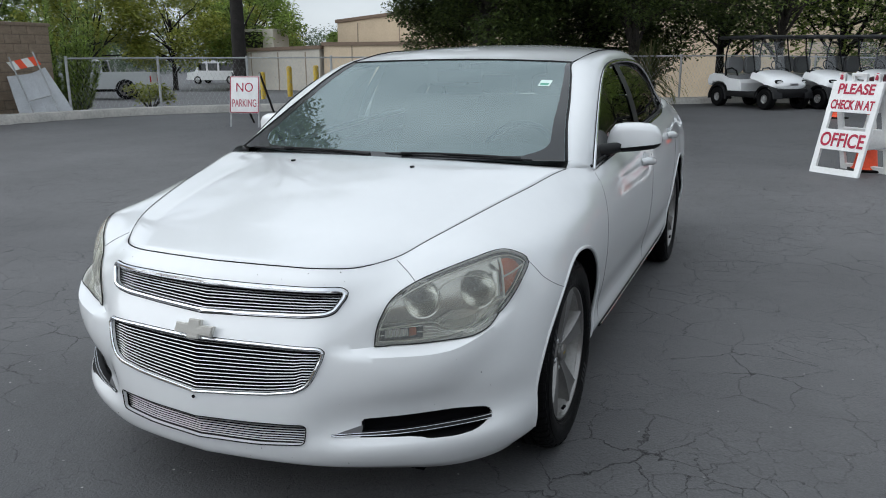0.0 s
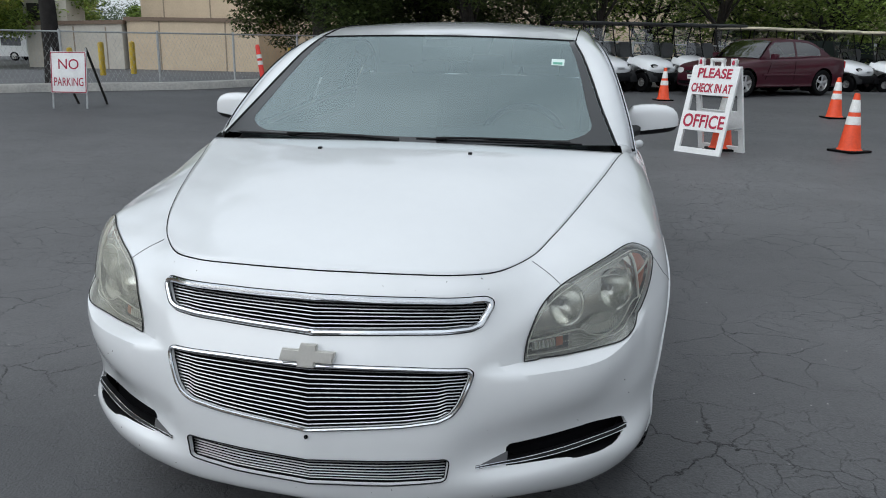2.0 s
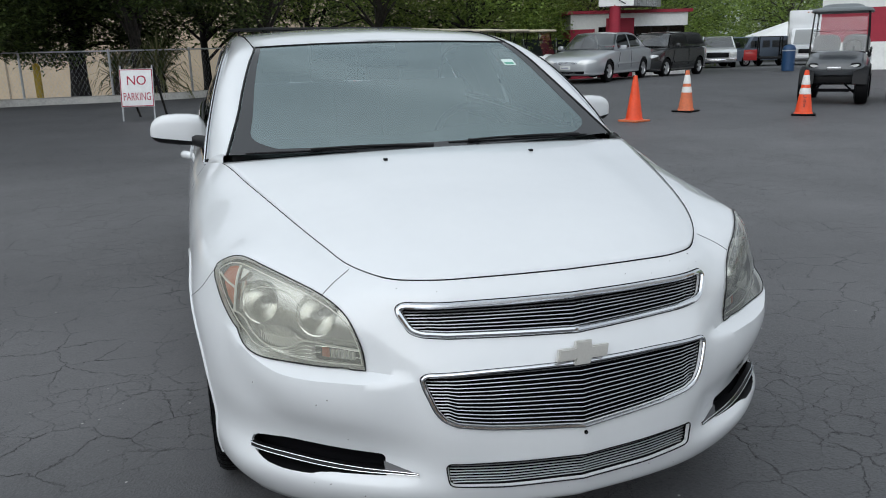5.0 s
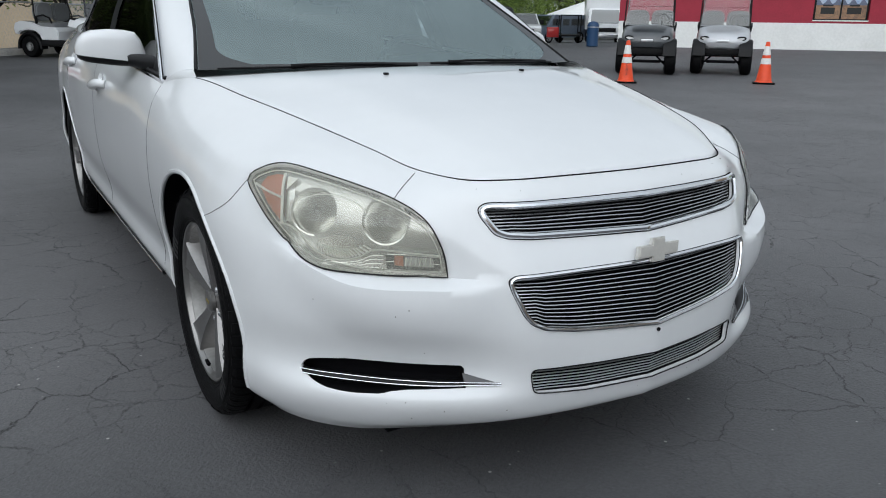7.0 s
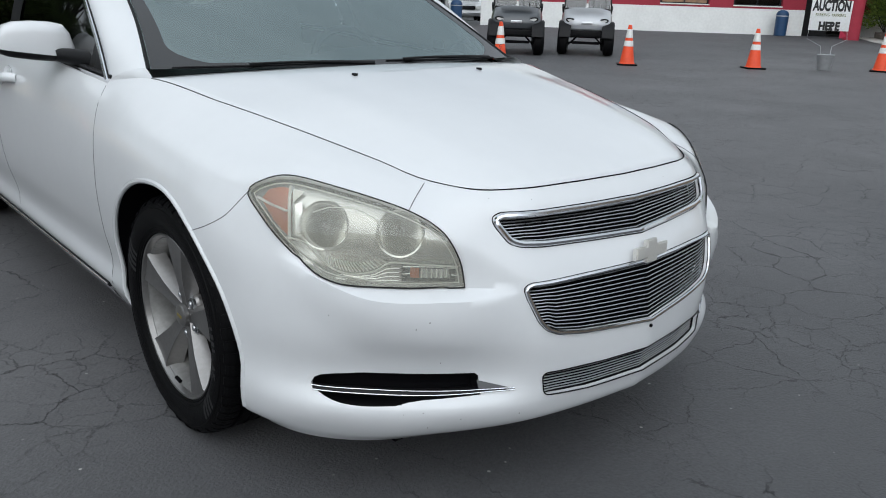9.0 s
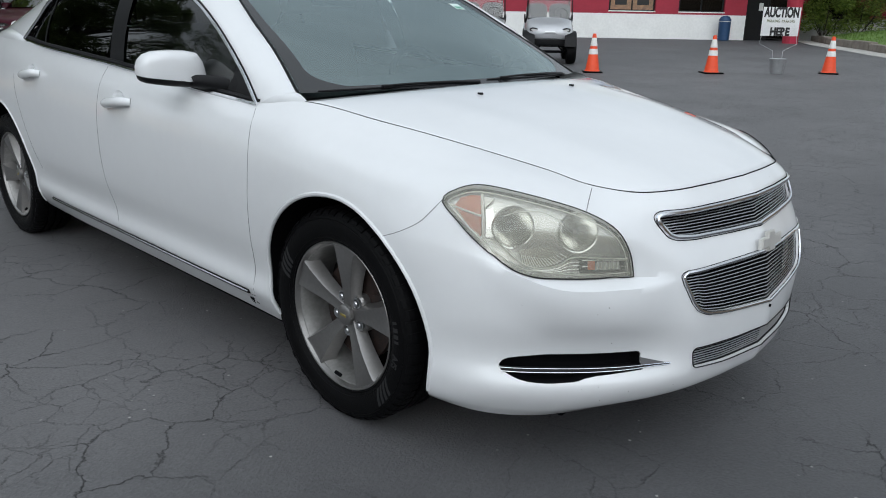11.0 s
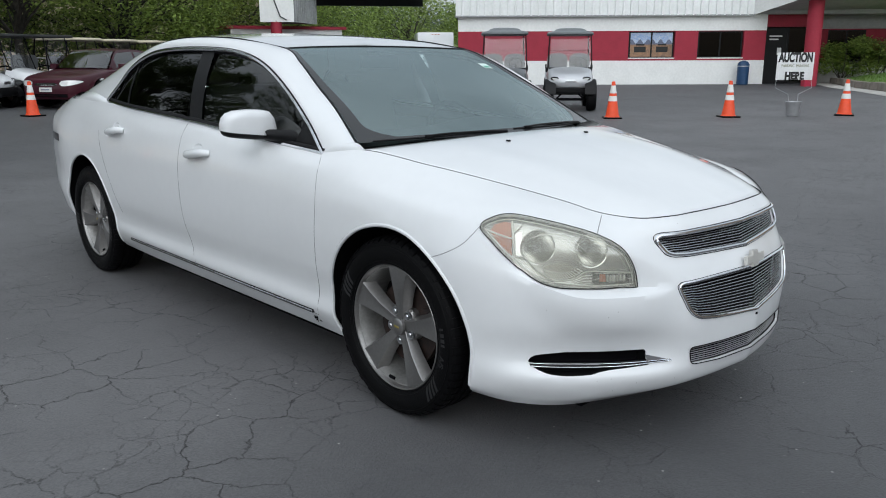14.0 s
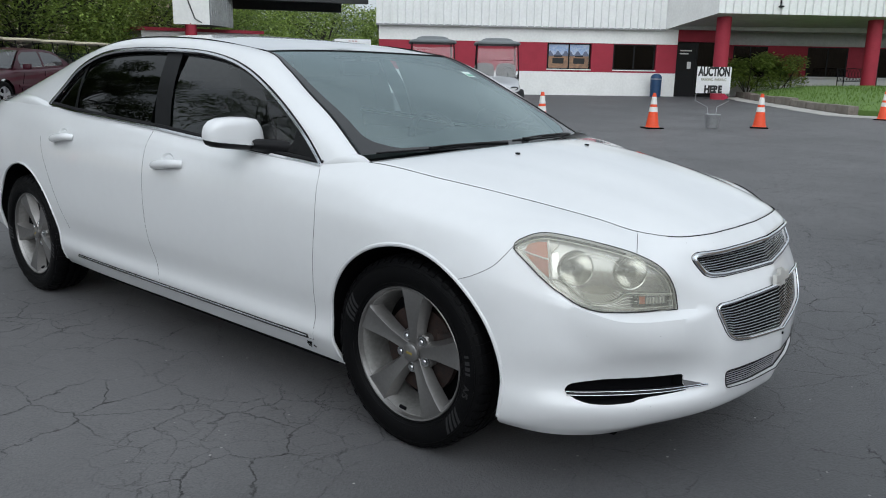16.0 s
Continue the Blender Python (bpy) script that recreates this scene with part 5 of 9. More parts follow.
CUP = mat("shaded paint", (0.74, 0.75, 0.76), 0.35, coat=1.0)
for y, z in ((1.345, .832), (2.315, .872)):
    both_sides(handle(y, z), "door_handle", WHITE_PAINT, car)
    both_sides(handle_cup(y, z + 0.014), "handle_cup", CUP, car)

# sill trim
both_sides(lambda: seam([on_side(y, .273, 0.001) for y in np.linspace(.50, 2.29, 20)], 0.0085), "sill_strip", BLACK, car, "black strip along the sill")
both_sides(lambda: seam([on_side(y, .279, 0.009) for y in np.linspace(.50, 2.27, 20)], 0.0026), "sill_strip", CHROME, car, "thin chrome strip along the sill")


def scrape():
    bm = bmesh.new()
    for k in range(9):
        y, z = .495 + random.uniform(-.02, .03), .232 + random.uniform(-.012, .014)
        ring = [on_side(y + random.uniform(.003, .010) * math.cos(a), z + random.uniform(.003, .008) * math.sin(a), 0.0012) for a in np.linspace(0, math.tau, 8, endpoint=False)]
        bm.faces.new([bm.verts.new(p) for p in ring])
    return bm


part("paint_scrape", flipped(scrape()), DARK, car, "scraped paint on the sill")
# chips along the bumper's lower edge and face
def chips():
    bm = bmesh.new()
    rnd = random.Random(5)
    for k in range(46):
        x, z = rnd.uniform(-.78, .78), rnd.choice([rnd.uniform(.24, .29), rnd.uniform(.38, .43), rnd.uniform(.44, .55), rnd.uniform(.73, .76)])
        if abs(x) < 0.4 and z < 0.6 and z > 0.29:
            continue
        p = on_front(x, z, 0.0008)
        r = rnd.uniform(.0008, .0022)
        bm.faces.new([bm.verts.new(p + Vector((r * math.cos(a) * rnd.uniform(.6, 1.4), 0, r * math.sin(a) * rnd.uniform(.5, 1.3)))) for a in np.linspace(0, math.tau, 6, endpoint=False)])
    return bm


tagged(part("stone_chips", chips(), mat("bare primer", (0.22, 0.21, 0.20), 0.7), car, "small stone chips in the bumper paint"), kind="stuff")
# rear lamp edge at the flank
both_sides(lambda: offset_patch([(3.30, .745), (3.56, .745), (3.56, .79), (3.30, .79)], 0.003, 0, (1, 2), lambda c: c.x > .4), "rear_marker", mat("dark red lens", (0.012, 0.005, 0.005), 0.2, coat=1), car)


# washer jets, wipers
def jet(x):
    bm = bmesh.new()
    box(bm, x - .006, x + .006, -.010, .006, hood_on(x, 0) - .006, hood_on(x, 0) + .006, 0.002)
    return bm


for x in (-.247, .247):
    part("washer_jet", jet(x), BLACK, car)


def ws_at(x, t, out=0.0):
    f = abs(x)
    for _ in range(8):
        p = ws_point(f, t)
        f += (abs(x) - p[0]) / 0.7
    p = ws_point(min(max(f, 0), 1), t)
    return Vector((math.copysign(p[0], x), p[1] - 0.4 * out, p[2] + out))


def wiper(x0, x1, t0, t1, xa, xp):
    """A wiper: its arm from the pivot and its blade along the glass."""
    bm = bmesh.new()
    blade = [ws_at(x, t0 + (t1 - t0) * k / 11, 0.003) for k, x in enumerate(np.linspace(x0, x1, 12))]
    tube(bm, blade, [0.002] + [0.0032] * 10 + [0.002], 6)
    return bm


for x0, x1, t0, t1, pivot, joint in ((.60, .03, .004, .020, .56, .12), (-.10, -.66, .018, .004, -.03, -.43)):
    w = part("wiper", wiper(x0, x1, t0, t1, 0, 0), BLACK, car, "black windshield wiper")
    bm = bmesh.new()
    a, b = ws_at(pivot, 0.004, 0.004), ws_at(joint, t0 + (t1 - t0) * 0.75, 0.010)
    tube(bm, [a, a.lerp(b, .3) + Vector((0, 0, .004)), a.lerp(b, .7) + Vector((0, 0, .004)), b], [.008, .006, .004, .0035], 8)
    box(bm, b.x - .020, b.x + .020, b.y - .007, b.y + .007, b.z - .008, b.z + .003, 0.003)
    part("wiper_arm", bm, BLACK, w)
bm = bmesh.new()
grid_faces(bm, [[hood_point(f, 1.0) + np.array((0, o, dz)) for f in np.linspace(0, 0.94, 16)] for o, dz in ((-0.01, -0.016), (0.06, -0.022), (0.12, -0.012))])
part("cowl", mirrored(bm), BLACK, car, "black plastic cowl below the windshield")


# inspection sticker inside the glass
bm = bmesh.new()
grid_faces(bm, [[ws_at(x, t, 0.0012) for x in np.linspace(.468, .520, 4)] for t in (.635, .705)])
sticker = part("sticker", bm, mat("pale paper label", (0.62, 0.74, 0.70), 0.7), car, "small pale paper sticker on the windshield")
bm = bmesh.new()
grid_faces(bm, [[ws_at(x, t, 0.0018) for x in np.linspace(.474, .512, 3)] for t in (.645, .668)])
part("print_bar", bm, mat("green print", (0.10, 0.35, 0.25), 0.7), sticker)


# cabin
def dash_mesh():
    bm = bmesh.new()
    rows = []
    for y, z in ((.30, .90), (.42, .935), (.60, .945), (.78, .935), (.86, .90), (.88, .80), (.84, .60)):
        rows.append([(x, y + 0.03 * (x / .68) ** 2, z + (0.03 * math.exp(-((x - .34) / .17) ** 2) if y > .5 and z > .85 else 0)) for x in np.linspace(-.70, .70, 25)])
    grid_faces(bm, rows)
    return bm


part("dashboard", dash_mesh(), DASH, car, "grey dashboard")


def seat_mesh():
    bm = bmesh.new()
    box(bm, -.24, .24, -.26, .26, .0, .16, .06)
    box(bm, -.24, .24, -.07, .07, .0, .62, .06, m=pose(0, .26, .10, -16))
    box(bm, -.13, .13, -.05, .05, .0, .17, .045, m=pose(0, .46, .74, -8))
    return bm


for x in (-.36, .36):
    part("front_seat", seat_mesh(), SEAT, car, "grey cloth front seat with headrest", loc=pose(x, 1.35, .42))
bm = bmesh.new()
box(bm, -.62, .62, -.26, .26, .0, .17, .06)
box(bm, -.62, .62, -.08, .08, .0, .58, .06, m=pose(0, .26, .10, -18))
for x in (-.36, 0, .36):
    box(bm, x - .12, x + .12, -.05, .05, .0, .13, .04, m=pose(0, .46, .66, -10))
part("rear_bench", bm, SEAT, car, "grey cloth rear bench", loc=pose(0, 2.25, .42))
bm = bmesh.new()
c = Vector((.36, .90, .86))
mm = Matrix.Translation(c) @ pose(0, 0, 0, 65)
tube(bm, [mm @ Vector((.18 * math.cos(a), .18 * math.sin(a), 0)) for a in np.linspace(0, math.tau, 32, endpoint=False)], .016, 8, closed=True)
for a in (0, math.pi, -math.pi / 2):
    tube(bm, [mm @ Vector((0, 0, -.02)), mm @ Vector((.17 * math.cos(a), .17 * math.sin(a), 0))], .014, 6)
part("steering_wheel", bm, BLACK, car)
bm = bmesh.new()
box(bm, -.115, .115, -.012, .014, -.032, .032, .012, m=pose(0, 1.08, 1.235, 0))
tube(bm, [(0, 1.08, 1.24), (0, 1.10, 1.285)], .012, 8)
part("inside_mirror", bm, BLACK, car, "dark inside mirror at the top of the windshield")
bm = bmesh.new()
grid_faces(bm, [[(x, y, 1.335 - 0.04 * (x / .56) ** 2 - 0.02 * ((y - 1.9) / .8) ** 2) for x in np.linspace(-.56, .56, 9)] for y in np.linspace(1.19, 2.65, 9)])
part("headliner", bm, mat("grey headlining", (0.35, 0.35, 0.33), 0.9), car)
bm = bmesh.new()
box(bm, -.76, .76, .35, 3.2, .24, .40)
part("cabin_floor", bm, DARK, car)
for x in (-.70, .70):
    bm = bmesh.new()
    box(bm, x - .02, x + .02, .5, 2.6, .40, .905, .015)
    part("door_lining", bm, DASH, car)


# ---- materials of the lot ----
def leaf_mat(name, a, b):
    """Leaves: colour varies from leaf to leaf, some light passes through."""
    m = bpy.data.materials.new(name)
    m.use_nodes = True
    n, l = m.node_tree.nodes, m.node_tree.links
    bs = n["Principled BSDF"]
    geo, ramp = n.new("ShaderNodeNewGeometry"), n.new("ShaderNodeValToRGB")
    ramp.color_ramp.elements[0].color, ramp.color_ramp.elements[1].color = (*a, 1), (*b, 1)
    l.new(geo.outputs["Random Per Island"], ramp.inputs["Fac"])
    l.new(ramp.outputs["Color"], bs.inputs["Base Color"])
    bs.inputs["Roughness"].default_value = 0.5
    bs.inputs["Specular IOR Level"].default_value = 0.35
    tr, mx = n.new("ShaderNodeBsdfTranslucent"), n.new("ShaderNodeMixShader")
    mx.inputs["Fac"].default_value = 0.42
    l.new(ramp.outputs["Color"], tr.inputs["Color"])
    l.new(bs.outputs["BSDF"], mx.inputs[1])
    l.new(tr.outputs["BSDF"], mx.inputs[2])
    l.new(mx.outputs["Shader"], n["Material Output"].inputs["Surface"])
    return m


LEAF_DARK = leaf_mat("dark oak leaves", (0.024, 0.042, 0.014), (0.17, 0.235, 0.068))
# darker copy of the oak leaves, the crowns' shade put into the colour
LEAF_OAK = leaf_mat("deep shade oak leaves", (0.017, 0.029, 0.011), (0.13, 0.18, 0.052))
LEAF_MID = leaf_mat("green leaves", (0.075, 0.122, 0.030), (0.38, 0.50, 0.12))
LEAF_PALE = leaf_mat("yellow green leaves", (0.16, 0.20, 0.035), (0.45, 0.46, 0.10))
# grey green: the haze of distance is put into the leaf colour
LEAF_FAR = leaf_mat("hazed far leaves", (0.075, 0.105, 0.07), (0.14, 0.185, 0.11))
LEAF_PALM = leaf_mat("fan palm leaves", (0.06, 0.09, 0.03), (0.22, 0.20, 0.10))
GRASS = leaf_mat("grass blades", (0.07, 0.14, 0.02), (0.16, 0.26, 0.05))
BARK = mat("rough bark", (0.065, 0.055, 0.045), 0.9, color2=(0.025, 0.022, 0.020), scale=9, bump=0.9, bscale=25)
BARK_DARK = mat("dark bark", (0.030, 0.026, 0.024), 0.95, color2=(0.014, 0.012, 0.011), scale=9, bump=0.9, bscale=25)
CONCRETE = mat("pale kerb concrete", (0.48, 0.46, 0.43), 0.85, color2=(0.34, 0.33, 0.31), scale=3, bump=0.4, bscale=60)
TAN = mat("tan stucco", (0.62, 0.50, 0.36), 0.9, color2=(0.54, 0.43, 0.31), scale=1.2, bump=0.2, bscale=30)
TAN_LIGHT = mat("pale stucco", (0.58, 0.54, 0.47), 0.9, color2=(0.50, 0.46, 0.40), scale=1.0, bump=0.2, bscale=30)
BLOCK = mat("tan concrete block", (0.36, 0.28, 0.21), 0.9, color2=(0.25, 0.19, 0.14), scale=5, bump=0.7, bscale=40)
GALV = mat("galvanised steel", (0.50, 0.51, 0.52), 0.5, 0.5, var=0.25, scale=15)
RED_WALL = mat("red painted stucco", (0.36, 0.022, 0.045), 0.7, color2=(0.30, 0.018, 0.038), scale=2.5, bump=0.15)
WHITE_WALL = mat("white painted stucco", (0.84, 0.84, 0.82), 0.8, color2=(0.76, 0.76, 0.74), scale=1.6, bump=0.15)
SHEET = mat("white corrugated steel", (0.82, 0.83, 0.82), 0.45, 0.0, color2=(0.74, 0.75, 0.74), scale=1.5)
SHEET_GREY = mat("weathered corrugated steel", (0.36, 0.37, 0.37), 0.55, 0.2, color2=(0.26, 0.27, 0.27), scale=2)
SOFFIT = mat("grey soffit boards", (0.48, 0.48, 0.48), 0.8, var=0.2, scale=3)
DARK_BEAM = mat("dark steel beam", (0.03, 0.033, 0.036), 0.6, var=0.3, scale=4)
WINDOW = glass_mat("shop window", (0.07, 0.08, 0.08), 1.6)
# interiors in near-black: their lack of light is put into the colour
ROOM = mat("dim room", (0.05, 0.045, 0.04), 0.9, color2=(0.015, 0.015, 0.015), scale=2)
ORANGE = mat("orange cone plastic", (0.85, 0.075, 0.012), 0.5, color2=(0.70, 0.060, 0.012), scale=6, bump=0.1)
ORANGE_OLD = mat("faded orange plastic", (0.72, 0.17, 0.06), 0.6, color2=(0.50, 0.13, 0.06), scale=5, bump=0.1)
REFLECT = mat("white reflective collar", (0.78, 0.78, 0.76), 0.4, color2=(0.62, 0.61, 0.58), scale=9)
SIGN_WHITE = mat("white sign plastic", (0.80, 0.80, 0.80), 0.4, color2=(0.70, 0.70, 0.69), scale=6)
SIGN_RED = mat("red sign paint", (0.42, 0.007, 0.045), 0.5, var=0.2, scale=30)
INK = mat("black sign ink", (0.012, 0.012, 0.012), 0.6)
CART_WHITE = mat("white cart body", (0.78, 0.79, 0.80), 0.3, coat=0.8, var=0.05)
CART_SILVER = mat("silver cart body", (0.50, 0.51, 0.53), 0.35, 0.3, coat=0.8, var=0.05)
CART_GREY = mat("charcoal cart body", (0.055, 0.060, 0.066), 0.3, coat=0.8, var=0.1)
CART_SEAT = mat("grey vinyl", (0.20, 0.205, 0.21), 0.6, var=0.15, scale=12)
ROOF_DARK = mat("dark cart roof", (0.018, 0.019, 0.021), 0.5, var=0.2)
ROOF_GREY = mat("grey cart roof", (0.16, 0.175, 0.18), 0.5, var=0.2)
YELLOW = mat("yellow bollard paint", (0.62, 0.42, 0.03), 0.6, color2=(0.45, 0.30, 0.03), scale=9)
BLUE = mat("dark blue bin", (0.012, 0.055, 0.14), 0.45, var=0.2, scale=8)
BEIGE = mat("beige canopy roof", (0.62, 0.55, 0.42), 0.6, var=0.1)
WOOD_OLD = mat("weathered sleeper wood", (0.26, 0.23, 0.20), 0.9, color2=(0.14, 0.12, 0.10), scale=5, bump=0.6, bscale=30)
TEAL = mat("teal plastic", (0.03, 0.22, 0.25), 0.5, var=0.1)
CANVAS = mat("white canvas", (0.78, 0.78, 0.76), 0.8, var=0.06, scale=2)
PLATE = mat("number plate", (0.70, 0.70, 0.68), 0.5)
RED_PAINT = mat("red car paint", (0.45, 0.02, 0.02), 0.35, coat=0.8)


def at_ground(x, y, turn=0.0):
    return pose(x, y, rise(x, y), 0, 0, turn)


# ---- the red and white office building ----
EX, EY = Vector((0.70, -0.714, 0)), Vector((-0.714, -0.70, 0))
OFFICE = Matrix(((EX.x, EY.x, 0, 20.1), (EX.y, EY.y, 0, 21.0), (0, 0, 1, 0.06), (0, 0, 0, 1)))


def corrugated(bm, s0, s1, d, z0, z1, pitch=0.30, depth=0.08, index=0):
    """A sheet with narrow upright ribs, facing outwards."""
    s = s0
    line = []
    while s < s1 - 0.01:
        for ds, dd in ((0.0, 0), (pitch * 0.72, 0), (pitch * 0.78, depth), (pitch * 0.94, depth)):
            line.append((min(s + ds, s1), d + dd))
        s += pitch
    line.append((s1, d))
    grid_faces(bm, [[(a, b, z0) for a, b in line], [(a, b, z1) for a, b in line]], index=index)


def build_office():
    office = thing("office_building", OFFICE, "long office building with red band and ribbed steel fascia", "building")

    def slab(name, material, s0, s1, d0, d1, z0, z1, label="", parent=None, bevel=0.0):
        bm = bmesh.new()
        box(bm, s0, s1, d0, d1, z0, z1, bevel)
        return part(name, bm, material, parent or office, label, smooth=False)

    slab("wall", WHITE_WALL, 0, 12.1, -0.30, 0.0, -0.6, 1.02, "white plinth wall")
    for s0, s1 in ((0, 6.75), (8.57, 9.46), (11.25, 12.1)):
        slab("wall", RED_WALL, s0, s1, -0.30, 0.0, 1.02, 2.16, "red wall band")
    for s0, s1 in ((6.75, 8.57), (9.46, 11.25)):
        slab("wall", RED_WALL, s0, s1, -0.30, 0.0, 1.02, 1.10)
        slab("wall", RED_WALL, s0, s1, -0.30, 0.0, 2.14, 2.16)
    slab("wall", WHITE_WALL, 0, 12.1, -0.30, 0.01, 2.16, 2.76, "white wall above the red band")
    slab("wall", WHITE_WALL, -0.0, 0.3, -9.0, -0.30, -0.8, 2.76, "white end wall")
    bm = bmesh.new()
    corrugated(bm, -0.1, 11.5, 0.16, 2.74, 5.6)
    fascia = part("fascia", bm, SHEET, office, "white ribbed steel fascia", smooth=False)
    slab("fascia_back", SOFFIT, -0.1, 24, -9.0, 0.15, 2.765, 5.6)
    bm = bmesh.new()
    box(bm, -0.12, 11.5, 0.15, 0.22, 2.70, 2.76)
    part("fascia_trim", bm, SHEET_GREY, office, smooth=False)
    # porch roof that juts out over the entrance
    bm = bmesh.new()
    corrugated(bm, 12.4, 26, 3.1, 3.22, 5.6)
    part("fascia", bm, SHEET, office, "white ribbed steel fascia over the porch", smooth=False)
    bm = bmesh.new()
    vs = [bm.verts.new(p) for p in ((11.5, 0.16, 2.74), (12.4, 3.1, 3.22), (12.4, 3.1, 5.6), (11.5, 0.16, 5.6))]
    bm.faces.new(vs)
    part("fascia", bm, WHITE_WALL, office, "plain white return of the porch fascia", smooth=False)
    bm = bmesh.new()
    vs = [bm.verts.new(p) for p in ((11.5, 0.16, 2.74), (12.4, 3.1, 3.22), (26, 3.1, 3.22), (26, -1.6, 2.80), (11.5, -1.6, 2.70))]
    bm.faces.new(vs)
    part("porch_soffit", bm, SOFFIT, office, "grey boarded porch soffit", smooth=False)
    # recessed entrance wall
    slab("wall", RED_WALL, 12.1, 13.9, -0.55, -0.30, 2.30, 2.9, "red wall over the door")
    slab("wall", RED_WALL, 14.2, 26, -1.75, -1.45, 0.95, 2.3, "red wall in the porch's shade")
    slab("wall", SOFFIT, 13.9, 26, -1.44, -1.36, 2.25, 3.0, "grey panel above the porch windows")
    slab("wall", WHITE_WALL, 14.2, 26, -1.75, -1.45, -0.2, 0.95, "white plinth in the porch")
    slab("wall", RED_WALL, 13.9, 14.2, -1.75, -0.35, -0.2, 2.9)
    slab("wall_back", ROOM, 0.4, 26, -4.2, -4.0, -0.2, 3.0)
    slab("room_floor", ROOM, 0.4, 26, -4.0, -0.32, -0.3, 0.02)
    # door and side light
    door = slab("door", BLACK, 12.15, 13.05, -0.42, -0.36, 0.02, 2.26, "black entrance door with a notice")
    slab("notice", PLATE, 12.70, 12.86, -0.36, -0.352, 1.22, 1.50, "", door)
    for z, w in ((1.92, 0.5), (1.80, 0.36)):
        slab("print_bar", PLATE, 12.36, 12.36 + w, -0.36, -0.352, z, z + 0.05, "", door)
    slab("door_frame", BLACK, 13.05, 13.12, -0.44, -0.34, 0.02, 2.30)
    slab("door_frame", BLACK, 13.82, 13.90, -0.44, -0.34, 0.02, 2.30)
    slab("side_window", WINDOW, 13.12, 13.82, -0.40, -0.39, 0.1, 2.26, "tall dark side light")
    slab("room_back", ROOM, 13.06, 13.90, -0.62, -0.60, 0.02, 2.30, "dark panel standing in for the unlit room behind the side light")
    # windows
    def window(s0, s1, z0, z1, d, panes=2, label="aluminium office window"):
        w = slab("window", BLACK, s0, s1, d - 0.14, d - 0.10, z0, z0 + 0.04, label)
        slab("window_frame", BLACK, s0, s1, d - 0.14, d - 0.10, z1 - 0.04, z1, "", w)
        for k in range(panes + 1):
            x = s0 + (s1 - s0 - 0.05) * k / panes
            slab("window_frame", BLACK, x, x + 0.05, d - 0.14, d - 0.095, z0 + 0.04, z1 - 0.04, "", w)
        for k in range(panes):
            x0, x1 = s0 + (s1 - s0) * k / panes, s0 + (s1 - s0) * (k + 1) / panes
            slab("pane", WINDOW, x0 + 0.04, x1 - 0.01, d - 0.125, d - 0.12, z0 + 0.03, z1 - 0.03, "", w)
        slab("window_sill", WHITE_WALL, s0 - 0.03, s1 + 0.03, d - 0.10, d + 0.03, z0 - 0.04, z0, "", w)
        return w
    window(6.78, 8.54, 1.13, 2.13, 0.0)
    window(9.49, 11.22, 1.13, 2.13, 0.0)
    window(15.1, 16.6, 0.95, 2.2, -1.30)
    window(18.4, 20.2, 0.98, 2.2, -1.30)
    window(21.6, 23.3, 0.98, 2.2, -1.30)
    # photo posters of hills and carts in the first window
    hills = mat("printed desert", (0.36, 0.20, 0.11), 0.6, color2=(0.16, 0.10, 0.07), scale=6)
    skyblue = mat("printed sky", (0.22, 0.34, 0.58), 0.6, color2=(0.50, 0.55, 0.62), scale=3)
    ridge = mat("printed ridge", (0.14, 0.16, 0.24), 0.6, var=0.3, scale=5)
    for x0 in (6.84, 7.70):
        poster = slab("poster", skyblue, x0, x0 + 0.80, -0.115, -0.108, 1.16, 2.10, "printed window poster with hills and carts")
        bm = bmesh.new()
        grid_faces(bm, [[(x0 + 0.80 * k / 12, -0.106, 1.62) for k in range(13)], [(x0 + 0.80 * k / 12, -0.106, 1.76 + 0.09 * math.sin(k * 1.3 + x0)) for k in range(13)]])
        part("print_ridge", bm, ridge, poster, smooth=False)
        slab("print_ground", hills, x0, x0 + 0.80, -0.107, -0.104, 1.16, 1.64, "", poster)
        slab("print_cart", INK, x0 + 0.16, x0 + 0.62, -0.104, -0.101, 1.34, 1.56, "", poster)
        slab("print_cart", INK, x0 + 0.22, x0 + 0.56, -0.104, -0.101, 1.60, 1.66, "", poster)
    # porch columns
    for s in (13.02, 19.0):
        bm = bmesh.new()
        lathe(bm, [(0.27, -0.2), (0.27, 3.3)], 28, m=Matrix.Translation((s, 2.2, 0)))
        part("column", bm, RED_WALL, office, "round red porch column")
    bm = bmesh.new()
    box(bm, 11.9, 26, -0.3, 1.9, -0.1, 0.03)
    part("walkway", bm, CONCRETE, office, "pale concrete walkway", smooth=False)
    bm = bmesh.new()
    box(bm, 14.62, 14.76, 3.1, 3.3, 3.46, 3.52, 0.02)
    box(bm, 14.68, 14.71, 3.1, 3.16, 3.46, 3.75, 0.0)
    part("porch_lamp", bm, BLACK, office)
    return office


build_office()


